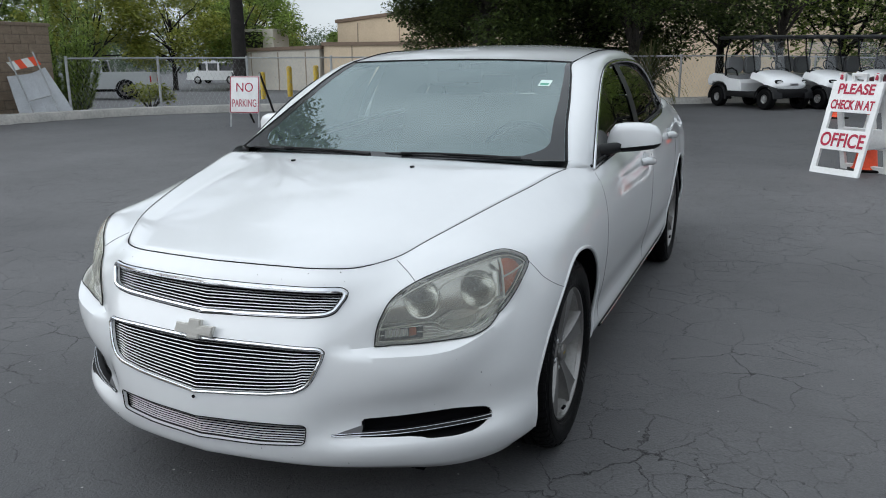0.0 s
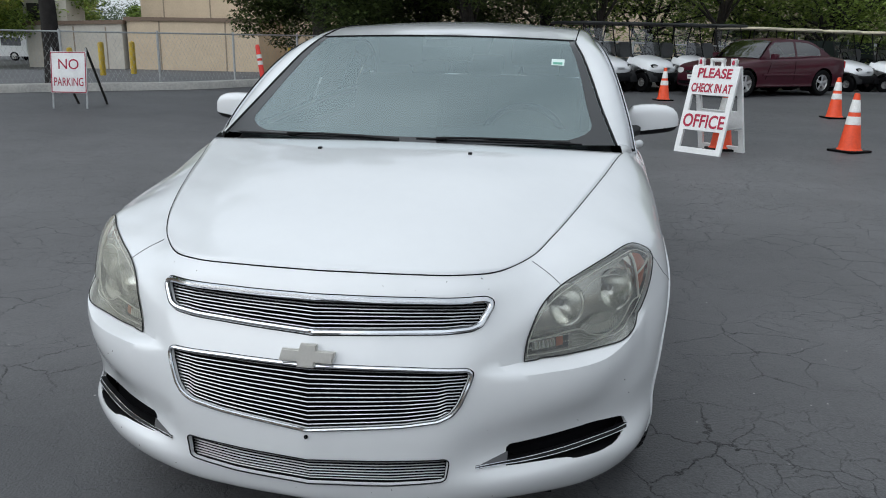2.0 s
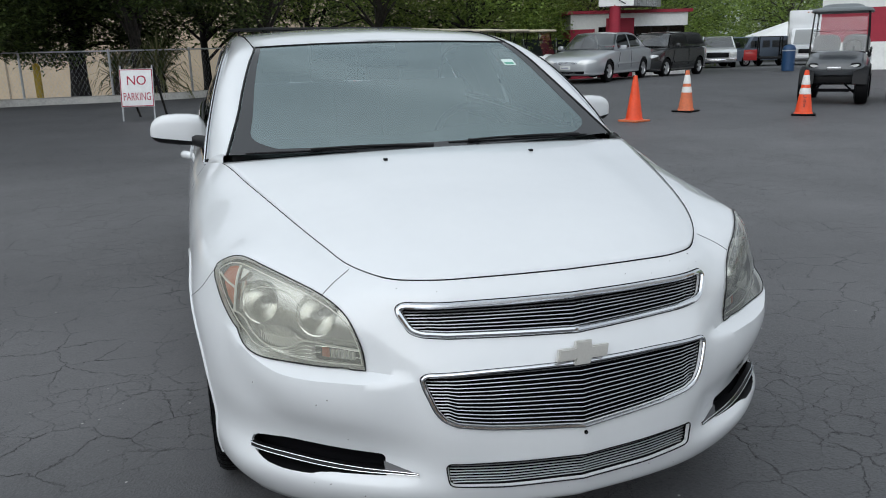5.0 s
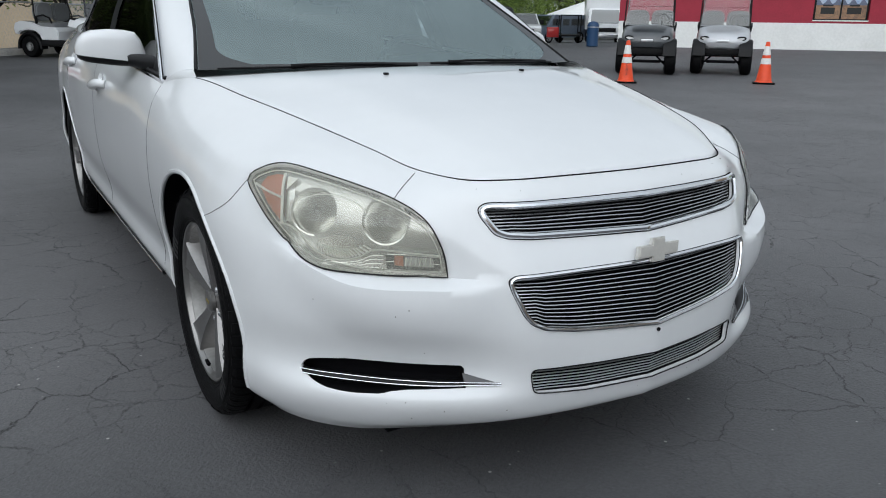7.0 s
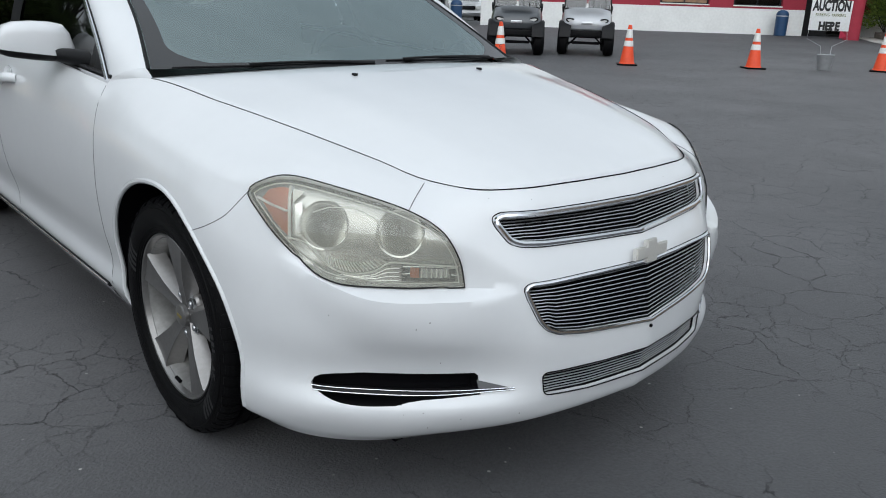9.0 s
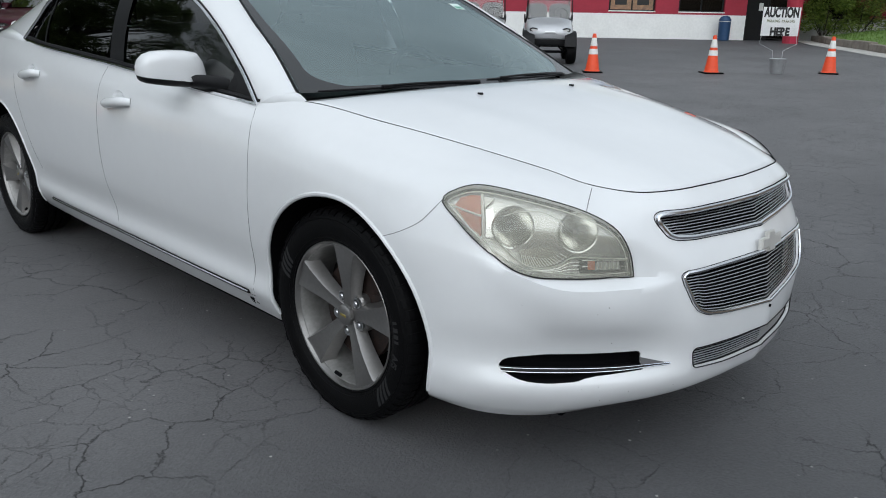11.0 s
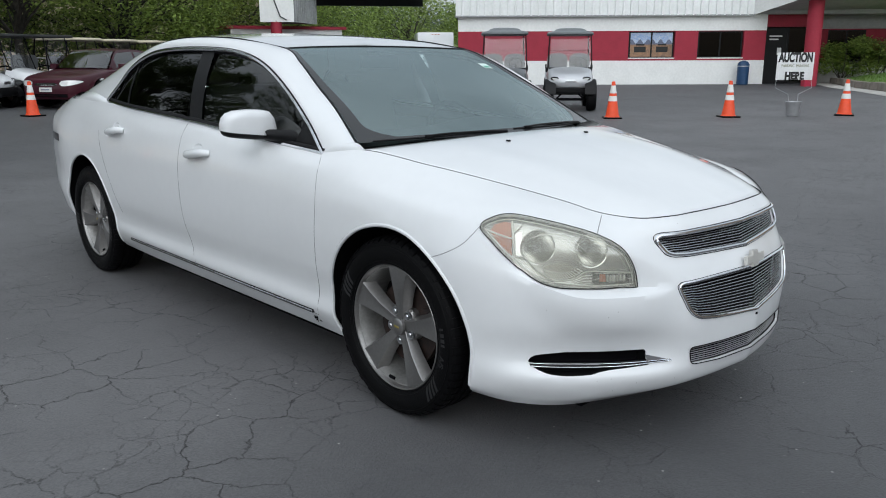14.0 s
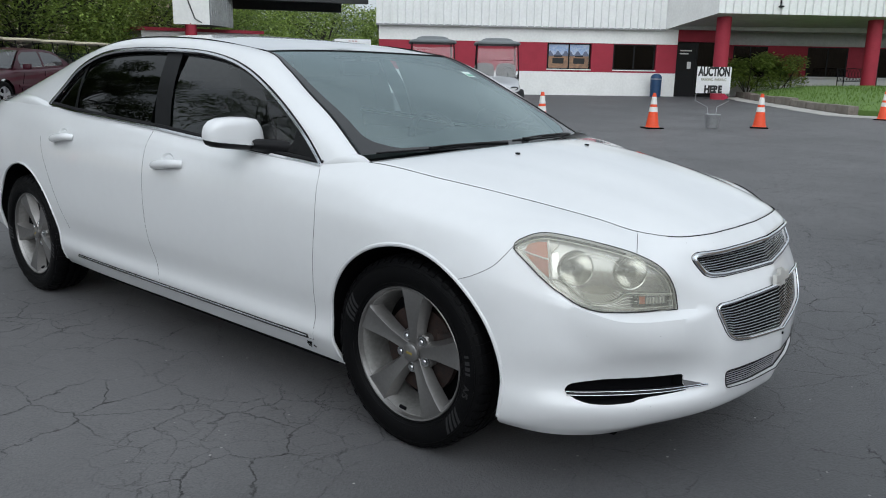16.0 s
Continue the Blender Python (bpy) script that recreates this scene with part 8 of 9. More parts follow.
LEAN = 14
pm = pose(0, -.0, 0, -LEAN)
panel = part("front_panel", frame_panel(), SIGN_WHITE, sign, "white panel with two window cut-outs", smooth=False)
panel.matrix_local = pm
for body, size, z, sq in (("PLEASE", .158, .905, .92), ("CHECK IN AT", .140, .735, .62), ("OFFICE", .215, .315, .80)):
    t = part("lettering", text_mesh(body, size, pose(0, -.004, z), squeeze=sq, bold=.004), SIGN_RED, panel, smooth=False)
back = part("back_panel", frame_panel(), SIGN_WHITE, sign, smooth=False)
back.matrix_local = pose(0, .52, 0, LEAN)
for x in (-.215, .215):
    bm = bmesh.new()
    box(bm, x - .014, x + .014, -.02, 0.0, 1.06, 1.135, .004)
    part("strap", bm, SIGN_RED, panel)
bm = bmesh.new()
for x in (-.29, .29):
    tube(bm, [(x, .09, .30), (x, .46, .30)], .008, 6)
part("brace", bm, GALV, sign)

# no parking sign
npk = thing("no_parking_sign", at_ground(-7.82, 9.80, 10), "metal easel sign reading no parking", "sign")
bm = bmesh.new()
box(bm, -.30, .30, -.012, .012, .26, .95, .004)
plate = part("sign_plate", bm, SIGN_WHITE, npk)
plate.matrix_local = pose(0, 0, 0, -9)
bm = bmesh.new()
for p, q in (((-.285, .275), (.285, .275)), ((.285, .275), (.285, .935)), ((.285, .935), (-.285, .935)), ((-.285, .935), (-.285, .275))):
    tube(bm, [(p[0], -.014, p[1]), (q[0], -.014, q[1])], .008, 5)
part("red_border", bm, SIGN_RED, plate)
for body, size, z, sq in (("NO", .24, .66, .95), ("PARKING", .20, .38, .60)):
    part("lettering", text_mesh(body, size, pose(0, -.014, z), squeeze=sq), SIGN_RED, plate, smooth=False)
for x in (-.285, .285):
    bm = bmesh.new()
    tube(bm, [(x, 0.02, 0), (x, .18, 1.0)], .016, 6)
    part("front_leg", bm, GALV, npk)
    bm = bmesh.new()
    tube(bm, [(x, .18, 1.0), (x * 0.9, .95, 0)], .022, 5)
    part("back_leg", bm, BARK_DARK, npk)

copy_thing(npk, at_ground(-1.98, 13.18, -13))

# leaning delineator post
post = thing("delineator_post", at_ground(-5.25, 12.2), "orange delineator post leaning on a black base", "post")
bm = bmesh.new()
lathe(bm, [(.20, 0), (.20, .02), (.09, .05), (.04, .06)], 8)
part("base", bm, RUBBER, post)
bm = bmesh.new()
lathe(bm, [(.048, .04), (.046, .95), (.042, 1.0), (.042, 1.06), (.028, 1.10), (.001, 1.10)], 16, m=pose(0, 0, 0, -2, -9))
part("tube", bm, mat("red orange plastic", (0.80, 0.05, 0.035), 0.5, var=0.15), post)
for z in (.72, .84):
    bm = bmesh.new()
    lathe(bm, [(.049, z), (.049, z + .075)], 16, m=pose(0, 0, 0, -2, -9))
    part("collar", bm, REFLECT, post)

# auction sign in a bucket
bucket = thing("bucket", at_ground(13.55, 4.72), "galvanised bucket weighing down the sign wires", "bucket")
bm = bmesh.new()
lathe(bm, [(.11, 0), (.115, .01), (.15, .27), (.158, .28), (.150, .285), (.12, .05), (.001, .05)], 24)
part("pail", bm, GALV, bucket)
bm = bmesh.new()
tube(bm, [(.15 * math.cos(a), .15 * math.sin(a) * 0.25 - .10, .28 - .10 * math.sin(a)) for a in np.linspace(0, math.pi, 12)], .006, 5)
part("bail", bm, GALV, bucket)
auction = thing("auction_sign", at_ground(13.75, 4.85, -48), "white auction sign on bent wire legs", "sign")
bm = bmesh.new()
box(bm, -.36, .36, -.006, .006, .70, 1.24, .003)
board = part("board", bm, SIGN_WHITE, auction)
part("lettering", text_mesh("AUCTION", .25, pose(0, -.009, 1.06), squeeze=.58, bold=.012), INK, board, smooth=False)
part("lettering", text_mesh("PARKING  PARKING", .075, pose(0, -.009, .955), squeeze=.80), mat("olive print", (0.16, 0.17, 0.06), 0.6), board, smooth=False)
part("lettering", text_mesh("HERE", .20, pose(0, -.009, .715), squeeze=.80, bold=.012), INK, board, smooth=False)
for s in (-1, 1):
    bm = bmesh.new()
    tube(bm, [(s * .34, 0, .70), (s * .36, -.02, .55), (s * .10, -.05, .42), (s * .07, -.12, .10)], .005, 5)
    part("wire_leg", bm, GALV, auction)
bm = bmesh.new()
prism(bm, [(0, 0), (.14, .05), (0, .17)], .01, pose(.22, 0, .56))
part("flag", bm, SIGN_RED, auction)

# waste bins
def bin_can(m, label):
    c = thing("waste_bin", m, label, "waste bin")
    bm = bmesh.new()
    lathe(bm, [(.24, 0), (.26, .02), (.27, .85), (.25, .87)], 24)
    part("can", bm, BLUE, c)
    bm = bmesh.new()
    lathe(bm, [(.275, .85), (.27, .95), (.20, 1.06), (.08, 1.11), (.001, 1.115)], 24)
    part("dome_lid", bm, BLUE, c)
    bm = bmesh.new()
    lathe(bm, [(.277, .84), (.277, .88)], 24)
    part("band", bm, GALV, c)


for s, d in ((11.15, 0.5), (-0.9, 0.6)):
    p = OFFICE @ Vector((s, d, 0))
    bin_can(at_ground(p.x, p.y) @ Matrix.Scale(0.82, 4), "blue domed waste bin against the white wall")

# portable toilet and bollards behind the fence
loo = thing("portable_toilet", at_ground(16.4, 32.6, 10), "teal portable toilet beyond the parked cars", "toilet")
bm = bmesh.new()
box(bm, -.55, .55, -.55, .55, 0, 2.0, .03)
part("cabin", bm, TEAL, loo)
bm = bmesh.new()
box(bm, -.60, .60, -.60, .60, 2.0, 2.12, .04)
part("roof", bm, TEAL, loo)
bm = bmesh.new()
box(bm, -.42, .42, -.57, -.55, .1, 1.85, .005)
part("door", bm, TEAL, loo)
bol = thing("bollard", at_ground(-6.1, 20.6), "yellow steel bollard behind the chain fence", "bollard", "bollards")
bm = bmesh.new()
lathe(bm, [(.09, -.2), (.09, .92), (.07, .97), (.001, .99)], 16)
part("bollard_pipe", bm, YELLOW, bol)
for x, y in ((-4.9, 20.6), (-8.6, 22.9), (-8.0, 22.9), (-14.6, 20.0), (-13.8, 20.4), (-13.0, 20.8)):
    copy_thing(bol, at_ground(x, y))


# ---- kerb, fence, block wall ----
KERB = [(-16.0, 5.0), (-13.2, 8.0), (-12.4, 9.6), (-11.9, 11.2), (-10.8, 12.7), (-9.4, 13.9), (-8.1, 15.1), (-7.3, 16.6), (-6.5, 18.0), (-5.2, 18.9), (-3.4, 19.1), (-1.2, 19.5), (0.6, 20.9), (3.4, 22.4), (8.0, 24.6), (14.0, 28.0)]
kerb_line = spline(KERB, 90)


def along(line, off):
    """The line moved sideways by off (to the left of its run)."""
    d = np.gradient(line, axis=0)
    d /= np.linalg.norm(d, axis=1)[:, None]
    return line + off * np.stack([-d[:, 1], d[:, 0]], axis=1)


def build_kerb():
    bm = bmesh.new()
    rows = []
    for off, z in ((-0.02, -0.05), (0.0, 0.12), (0.03, 0.16), (0.28, 0.17), (0.31, 0.14), (0.32, -0.1)):
        rows.append([(x, y, rise(*k) + z) for (x, y), k in zip(along(kerb_line, off), kerb_line)])
    grid_faces(bm, rows)
    tagged(part("kerb", bm, CONCRETE), "pale weathered concrete kerb along the fence", "kerb", kind="structure")


build_kerb()

fence_line = along(kerb_line, 0.55)[14:84]


def build_fence():
    fence = thing("chain_fence", pose(0, 0, 0), "galvanised chain-link fence behind the kerb", "fence")
    line = even(fence_line, 220)
    base = [rise(*along(kerb_line, 0)[np.argmin(np.linalg.norm(kerb_line - p, axis=1))]) + 0.10 for p in line]
    top = 1.16
    bm = bmesh.new()
    tube(bm, [(x, y, b + top) for (x, y), b in zip(line[::4], base[::4])], 0.021, 6)
    part("top_rail", bm, GALV, fence)
    bm = bmesh.new()
    tube(bm, [(x, y, b + 0.05) for (x, y), b in zip(line[::4], base[::4])], 0.006, 5)
    part("tension_wire", bm, GALV, fence)
    k = 0
    while k < len(line):
        bm = bmesh.new()
        x, y = line[k]
        tube(bm, [(x, y, base[k] - 0.1), (x, y, base[k] + top + 0.05)], 0.03, 8)
        part("post", bm, GALV, fence)
        k += 17
    # woven wires: slanting ribbons both ways
    total = np.concatenate([[0], np.cumsum(np.linalg.norm(np.diff(line, axis=0), axis=1))])
    pitch, h = 0.105, top - 0.03
    verts, faces = [], []

    def at(s):
        return (np.interp(s, total, line[:, 0]), np.interp(s, total, line[:, 1]), np.interp(s, total, base))

    n = int(total[-1] / pitch)
    for i in range(n):
        for sgn in (1, -1):
            s = i * pitch
            prev = None
            for j in range(9):
                f = j / 8
                ss = s + sgn * h * f * 0.55
                if 0 <= ss <= total[-1]:
                    x, y, b = at(ss)
                    verts += [(x, y, b + 0.02 + h * f - 0.0035), (x, y, b + 0.02 + h * f + 0.0035)]
                    if prev is not None:
                        a = len(verts) - 4
                        faces.append((a, a + 1, a + 3, a + 2))
                    prev = True
                else:
                    prev = None
    me = bpy.data.meshes.new("wire_mesh")
    me.from_pydata(verts, [], faces)
    me.materials.append(GALV)
    ob = new("wire_mesh", me)
    ob.parent = fence
    tagged(ob, kind="stuff")


build_fence()


def sky_block_wall(name, x0, y0, x1, y1, height, label):
    """An added plain block wall with a coping, on the sides of the lot that the walk turns its back on; it blocks low
    sky light.
    """
    d = Vector((x1 - x0, y1 - y0, 0))
    turn = math.degrees(math.atan2(d.y, d.x))
    w = tagged(new(name), label, "wall", kind="structure")
    w.matrix_world = pose(x0, y0, rise(x0, y0), 0, 0, turn)
    bm = bmesh.new()
    box(bm, 0, d.length, -0.15, 0.15, -0.8, height, 0.01)
    part("wall_face", bm, BLOCK, w)
    bm = bmesh.new()
    box(bm, -0.05, d.length + 0.05, -0.2, 0.2, height, height + 0.12, 0.02)
    part("coping", bm, CONCRETE, w)


# unseen walls, added to cut low sky light and darken reflections
sky_block_wall("wall_south", -24.0, -15.0, 36.0, -15.0, 4.4, "added unseen tan block wall that cuts low sky light on the near side")
sky_block_wall("wall_west", -24.0, -14.8, -24.0, 0.5, 3.6, "added unseen tan block wall that cuts low sky light on the lot's side")
sky_block_wall("wall_east", 36.2, -15.0, 36.2, -4.0, 5.2, "added unseen tan block wall that cuts low sky light on the lot's side")


def build_block_wall():
    p, q = Vector((-14.05, 11.1, 0)), Vector((-13.9, 6.2, 0))
    L = (q - p).length
    u = (q - p).normalized()
    base = rise(-13.5, 9.0) - 0.02
    m = Matrix(((u.x, -u.y, 0, p.x), (u.y, u.x, 0, p.y), (0, 0, 1, base), (0, 0, 0, 1)))
    bm = bmesh.new()
    box(bm, 0.01, L, -0.19, -0.01, -0.3, 1.98)
    wall = part("wall_block", bm, mat("block mortar", (0.22, 0.18, 0.145), 0.95, var=0.2, scale=20), smooth=False)
    wall.matrix_world = m
    tagged(wall, "tan split-face concrete block wall", "wall", kind="structure")
    bm = bmesh.new()
    box(bm, 0, 0.39, -0.20, 0.0, 0, 0.19, 0.008)
    ob = part("block", bm, BLOCK, wall)
    data = ob.data
    bpy.data.objects.remove(ob)
    for row in range(10):
        for k in range(int(L / 0.40) + 1):
            s = k * 0.40 - (0.2 if row % 2 else 0.0)
            if s < -0.25 or s > L - 0.3:
                continue
            b = new("block", data)
            b.parent = wall
            b.matrix_local = pose(max(s, 0.0) if row % 2 == 0 or s > 0 else 0.0, random.uniform(-0.004, 0.004), row * 0.20, 0, 0, random.uniform(-0.3, 0.3))
    bm = bmesh.new()
    box(bm, -0.03, L, -0.23, 0.03, 1.985, 2.06, 0.01)
    part("cap", bm, BLOCK, wall)


build_block_wall()

# folded barricade boards leaning on the wall
bar = thing("barricade", at_ground(-12.95, 9.86, 62) @ pose(0, 0, 0.0, 0, -13), "folded grey barricade with orange striped board, leaning on wall", "barricade")
for x, turn, w in ((-.25, 6, .52), (.30, -10, .50)):
    bm = bmesh.new()
    box(bm, -w / 2, w / 2, -.012, .012, 0, 1.05, .01)
    pnl = part("panel", bm, mat("pale grey board", (0.55, 0.57, 0.60), 0.6, var=0.15, scale=4), bar)
    pnl.matrix_local = pose(x, 0.0, 0, -20, turn)
bm = bmesh.new()
for x in (-.24, .24):
    tube(bm, [(x, -.12, 0), (x, .32, 1.38)], .018, 6)
tube(bm, [(-.24, .05, .45), (.24, .05, .45)], .018, 6)
part("leg_frame", bm, GALV, bar)
for k in range(4):
    bm = bmesh.new()
    prism(bm, [(-.28 + k * .14, 0), (-.14 + k * .14, 0), (-.20 + k * .14, .20), (-.34 + k * .14, .20)], .02, pose(.02, .23, 1.10, -20))
    part("stripe", bm, ORANGE if k % 2 else REFLECT, bar, smooth=False)


# ---- trees and plants ----
def leaf_cloud(bm, centres, n, size, rnd, droop=0.3):
    """n small leaf sprays (three-leaf fans of bent quads) scattered through ball-shaped clumps (x, y, z, r)."""
    weights = [c[3] ** 2 for c in centres]
    for _ in range(n):
        x, y, z, r = rnd.choices(centres, weights)[0]
        while True:
            d = Vector((rnd.uniform(-1, 1), rnd.uniform(-1, 1), rnd.uniform(-1, 1)))
            if 0.05 < d.length < 1:
                break
        d *= (0.55 + 0.45 * rnd.random()) / max(d.length, 0.35) ** 0.5
        c = Vector((x + d.x * r, y + d.y * r, z + d.z * r * 0.75))
        a = rnd.uniform(0, math.tau)
        t = Vector((math.cos(a), math.sin(a), rnd.uniform(-0.7, 0.5) - droop)).normalized()
        s = t.cross(Vector((rnd.uniform(-.6, .6), rnd.uniform(-.6, .6), 1))).normalized()
        k = size * rnd.uniform(0.6, 1.35)
        n_up = s.cross(t)
        v = [bm.verts.new(c), bm.verts.new(c + t * k * 0.5 + s * k * 0.26 + n_up * k * 0.06), bm.verts.new(c + t * k), bm.verts.new(c + t * k * 0.5 - s * k * 0.26 + n_up * k * 0.06)]
        bm.faces.new((v[0], v[1], v[2]))
        bm.faces.new((v[0], v[2], v[3]))


def tree(x, y, height, trunk_r, spread, leaves, leaf_size, seed, leaf, bark, label, crown_low=0.35, clumps=16, lean=0.0, fork=0.4, extra=()):
    rnd = random.Random(seed)
    t = thing("tree", at_ground(x, y), label, "tree")
    top = Vector((lean * height * 0.3, 0, height * 0.62))
    bm = bmesh.new()
    pts = [Vector((0, 0, -0.3)).lerp(top, f) + Vector((rnd.uniform(-.06, .06), rnd.uniform(-.06, .06), 0)) * height * 0.12 * (f > 0.1) for f in np.linspace(0, 1, 8)]
    tube(bm, pts, [trunk_r * (1.25 if k == 0 else 1 - 0.085 * k) for k in range(8)], 10)
    part("trunk", bm, bark, t)
    centres = []
    for k in range(clumps):
        a = k * 2.4 + rnd.uniform(-.4, .4)
        f = crown_low + (1 - crown_low) * ((k + 0.5) / clumps) ** 1.25
        prof = math.sqrt(max(0.12, 1 - abs((f - crown_low) / (1 - crown_low) - 0.35) ** 1.6 * 1.2))
        rad = spread * prof * rnd.uniform(0.45, 1.0)
        c = Vector((math.cos(a) * rad + lean * height * 0.2, math.sin(a) * rad, height * f))
        r = spread * rnd.uniform(0.28, 0.46)
        centres.append((c.x, c.y, c.z, r))
        start = pts[min(7, max(2, int(7 * fork + 5 * f * rnd.random())))]
        mid = start.lerp(c, 0.5) + Vector((rnd.uniform(-.3, .3), rnd.uniform(-.3, .3), rnd.uniform(-.1, .5)))
        bm = bmesh.new()
        tube(bm, [start, start.lerp(mid, .5) + Vector((0, 0, .1)), mid, mid.lerp(c, .6), c], [trunk_r * .34, trunk_r * .26, trunk_r * .18, trunk_r * .10, trunk_r * .03], 6)
        part("limb", bm, bark, t)
    bm = bmesh.new()
    leaf_cloud(bm, centres + list(extra), leaves, leaf_size, rnd)
    tagged(part("crown", bm, leaf, t, smooth=False), kind="stuff")
    return t


# the dark trees along the fence
tree(-10.9, 13.9, 11.0, 0.21, 3.4, 12000, 0.14, 3, LEAF_DARK, BARK_DARK, "tall dark-trunked shade tree beside the fence", 0.42, 22, 0.02, 0.5)
tree(-13.6, 8.4, 16.5, 0.30, 3.9, 14000, 0.20, 4, LEAF_DARK, BARK_DARK, "very tall shade tree beside the lot's edge", 0.60, 22)
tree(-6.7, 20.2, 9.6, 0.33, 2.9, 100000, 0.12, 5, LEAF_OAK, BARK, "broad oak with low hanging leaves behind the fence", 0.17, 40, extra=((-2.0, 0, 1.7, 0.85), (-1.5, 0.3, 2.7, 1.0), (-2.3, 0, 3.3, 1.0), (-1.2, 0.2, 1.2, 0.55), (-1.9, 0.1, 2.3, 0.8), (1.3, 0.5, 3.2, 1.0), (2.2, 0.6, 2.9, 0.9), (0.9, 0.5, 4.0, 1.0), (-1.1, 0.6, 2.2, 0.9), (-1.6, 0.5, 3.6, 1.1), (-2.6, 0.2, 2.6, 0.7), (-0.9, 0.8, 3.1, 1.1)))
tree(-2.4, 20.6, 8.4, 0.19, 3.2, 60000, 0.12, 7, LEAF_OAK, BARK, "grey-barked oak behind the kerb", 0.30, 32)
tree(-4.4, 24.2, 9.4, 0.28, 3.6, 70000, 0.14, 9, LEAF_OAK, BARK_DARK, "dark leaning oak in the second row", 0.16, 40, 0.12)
tree(1.4, 24.6, 7.6, 0.15, 3.5, 17000, 0.13, 11, LEAF_MID, BARK, "dark oak above the golf carts", 0.42, 26)
tree(5.4, 26.0, 8.0, 0.16, 3.7, 17000, 0.13, 13, LEAF_MID, BARK, "green oak above the golf carts", 0.40, 26)
tree(9.6, 28.2, 8, 0.25, 4.2, 34000, 0.14, 15, LEAF_MID, BARK_DARK, "dark oak behind the parked sedans", 0.25, 28)
tree(13.2, 31.0, 8, 0.25, 4.2, 34000, 0.15, 17, LEAF_MID, BARK, "dark oak behind the booth", 0.2, 28)
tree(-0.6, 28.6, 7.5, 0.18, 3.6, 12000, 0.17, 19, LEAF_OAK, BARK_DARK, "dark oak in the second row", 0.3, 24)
tree(3.5, 31.0, 8, 0.18, 4.2, 10000, 0.17, 21, LEAF_MID, BARK_DARK, "dense dark oak in the second row", 0.26, 26)
tree(7.5, 33.5, 8, 0.18, 4.6, 24000, 0.17, 23, LEAF_DARK, BARK_DARK, "dense dark oak in the second row", 0.2, 28)
tree(18.6, 36.0, 8.5, 0.25, 4.0, 20000, 0.18, 25, LEAF_MID, BARK, "bright green tree behind the canopy", 0.12, 30)
tree(22.5, 39.0, 8.5, 0.25, 4.4, 20000, 0.18, 27, LEAF_MID, BARK, "bright green tree behind the canopy", 0.12, 30)
tree(29.5, 46.0, 7.0, 0.25, 4.6, 34000, 0.19, 29, LEAF_MID, BARK, "green tree beyond the far lot", 0.12, 40)
tree(27.0, 55.0, 7.6, 0.25, 5.0, 34000, 0.21, 31, LEAF_MID, BARK, "green tree beyond the far lot", 0.10, 40)
tree(35.0, 62.0, 9.0, 0.25, 5.4, 14000, 0.24, 33, LEAF_MID, BARK, "broad green tree beyond the pickup trucks", 0.12, 22)
for k, (x, y, h) in enumerate(((53.0, 62.0, 8.5), (61.0, 60.5, 7.5), (67.0, 64.0, 8.0), (58.0, 71.0, 10.0))):
    tree(x, y, h, 0.25, 5.2, 15000, 0.28, 80 + k, LEAF_MID, BARK, "broad green tree at the foot of the hill", 0.06, 30)
tree(48.0, 72.0, 9.0, 0.25, 5.6, 8000, 0.32, 35, LEAF_MID, BARK, "broad green tree beyond the tent", 0.12, 22)


def shoots(x, y, w, h, n, seed, leaf, label):
    """A shrub of upright shoots set with narrow leaves."""
    rnd = random.Random(seed)
    b = thing("shrub", at_ground(x, y), label, "shrub")
    bark, green = bmesh.new(), bmesh.new()
    for k in range(n):
        a, r = rnd.uniform(0, math.tau), w * math.sqrt(rnd.random())
        top = Vector((r * math.cos(a), r * math.sin(a), h * rnd.uniform(0.45, 1.0) * (1.1 - 0.35 * r / w)))
        root = Vector((top.x * 0.25, top.y * 0.25, -0.1))
        pts = [root, root.lerp(top, 0.35) + Vector((top.x * 0.12, top.y * 0.12, 0)), root.lerp(top, 0.7) + Vector((top.x * 0.08, top.y * 0.08, 0)), top]
        tube(bark, pts, [0.018, 0.012, 0.008, 0.003], 5)
        for _ in range(300):
            f = rnd.uniform(0.12, 1.0)
            p = pts[0].lerp(pts[3], f) + Vector((top.x, top.y, 0)) * 0.12 * math.sin(math.pi * f)
            q = rnd.uniform(0, math.tau)
            d = Vector((math.cos(q), math.sin(q), rnd.uniform(0.1, 1.1))).normalized()
            s = d.cross(Vector((0, 0, 1))).normalized() * 0.020
            L = rnd.uniform(0.10, 0.24) * (1.25 - 0.6 * f)
            green.faces.new([green.verts.new(p), green.verts.new(p + d * L * 0.5 + s), green.verts.new(p + d * L), green.verts.new(p + d * L * 0.5 - s)])
    tagged(part("twigs", bark, BARK, b), kind="stuff")
    tagged(part("foliage", green, leaf, b, smooth=False), kind="stuff")


# shrub with upright shoots by the block wall
shoots(-15.0, 12.3, 1.05, 3.6, 46, 37, LEAF_MID, "tall green shrub with upright shoots beside the block wall")
# far row on the left
for k, (x, y, h) in enumerate(((-45, 33, 9), (-41, 38, 8.5), (-38.5, 43, 8), (-36, 48, 8.5), (-40, 55, 9), (-50, 44, 10), (-55, 36, 10), (-47, 62, 10), (-35, 62, 4.2))):
    tree(x, y, h, 0.2, 3.9 if h > 5 else 2.2, 14000, 0.26, 50 + k, (LEAF_MID, LEAF_PALE, LEAF_PALE, LEAF_MID, LEAF_PALE)[k % 5], BARK_DARK, "shade tree in the row beyond the far lot", 0.28, 18)
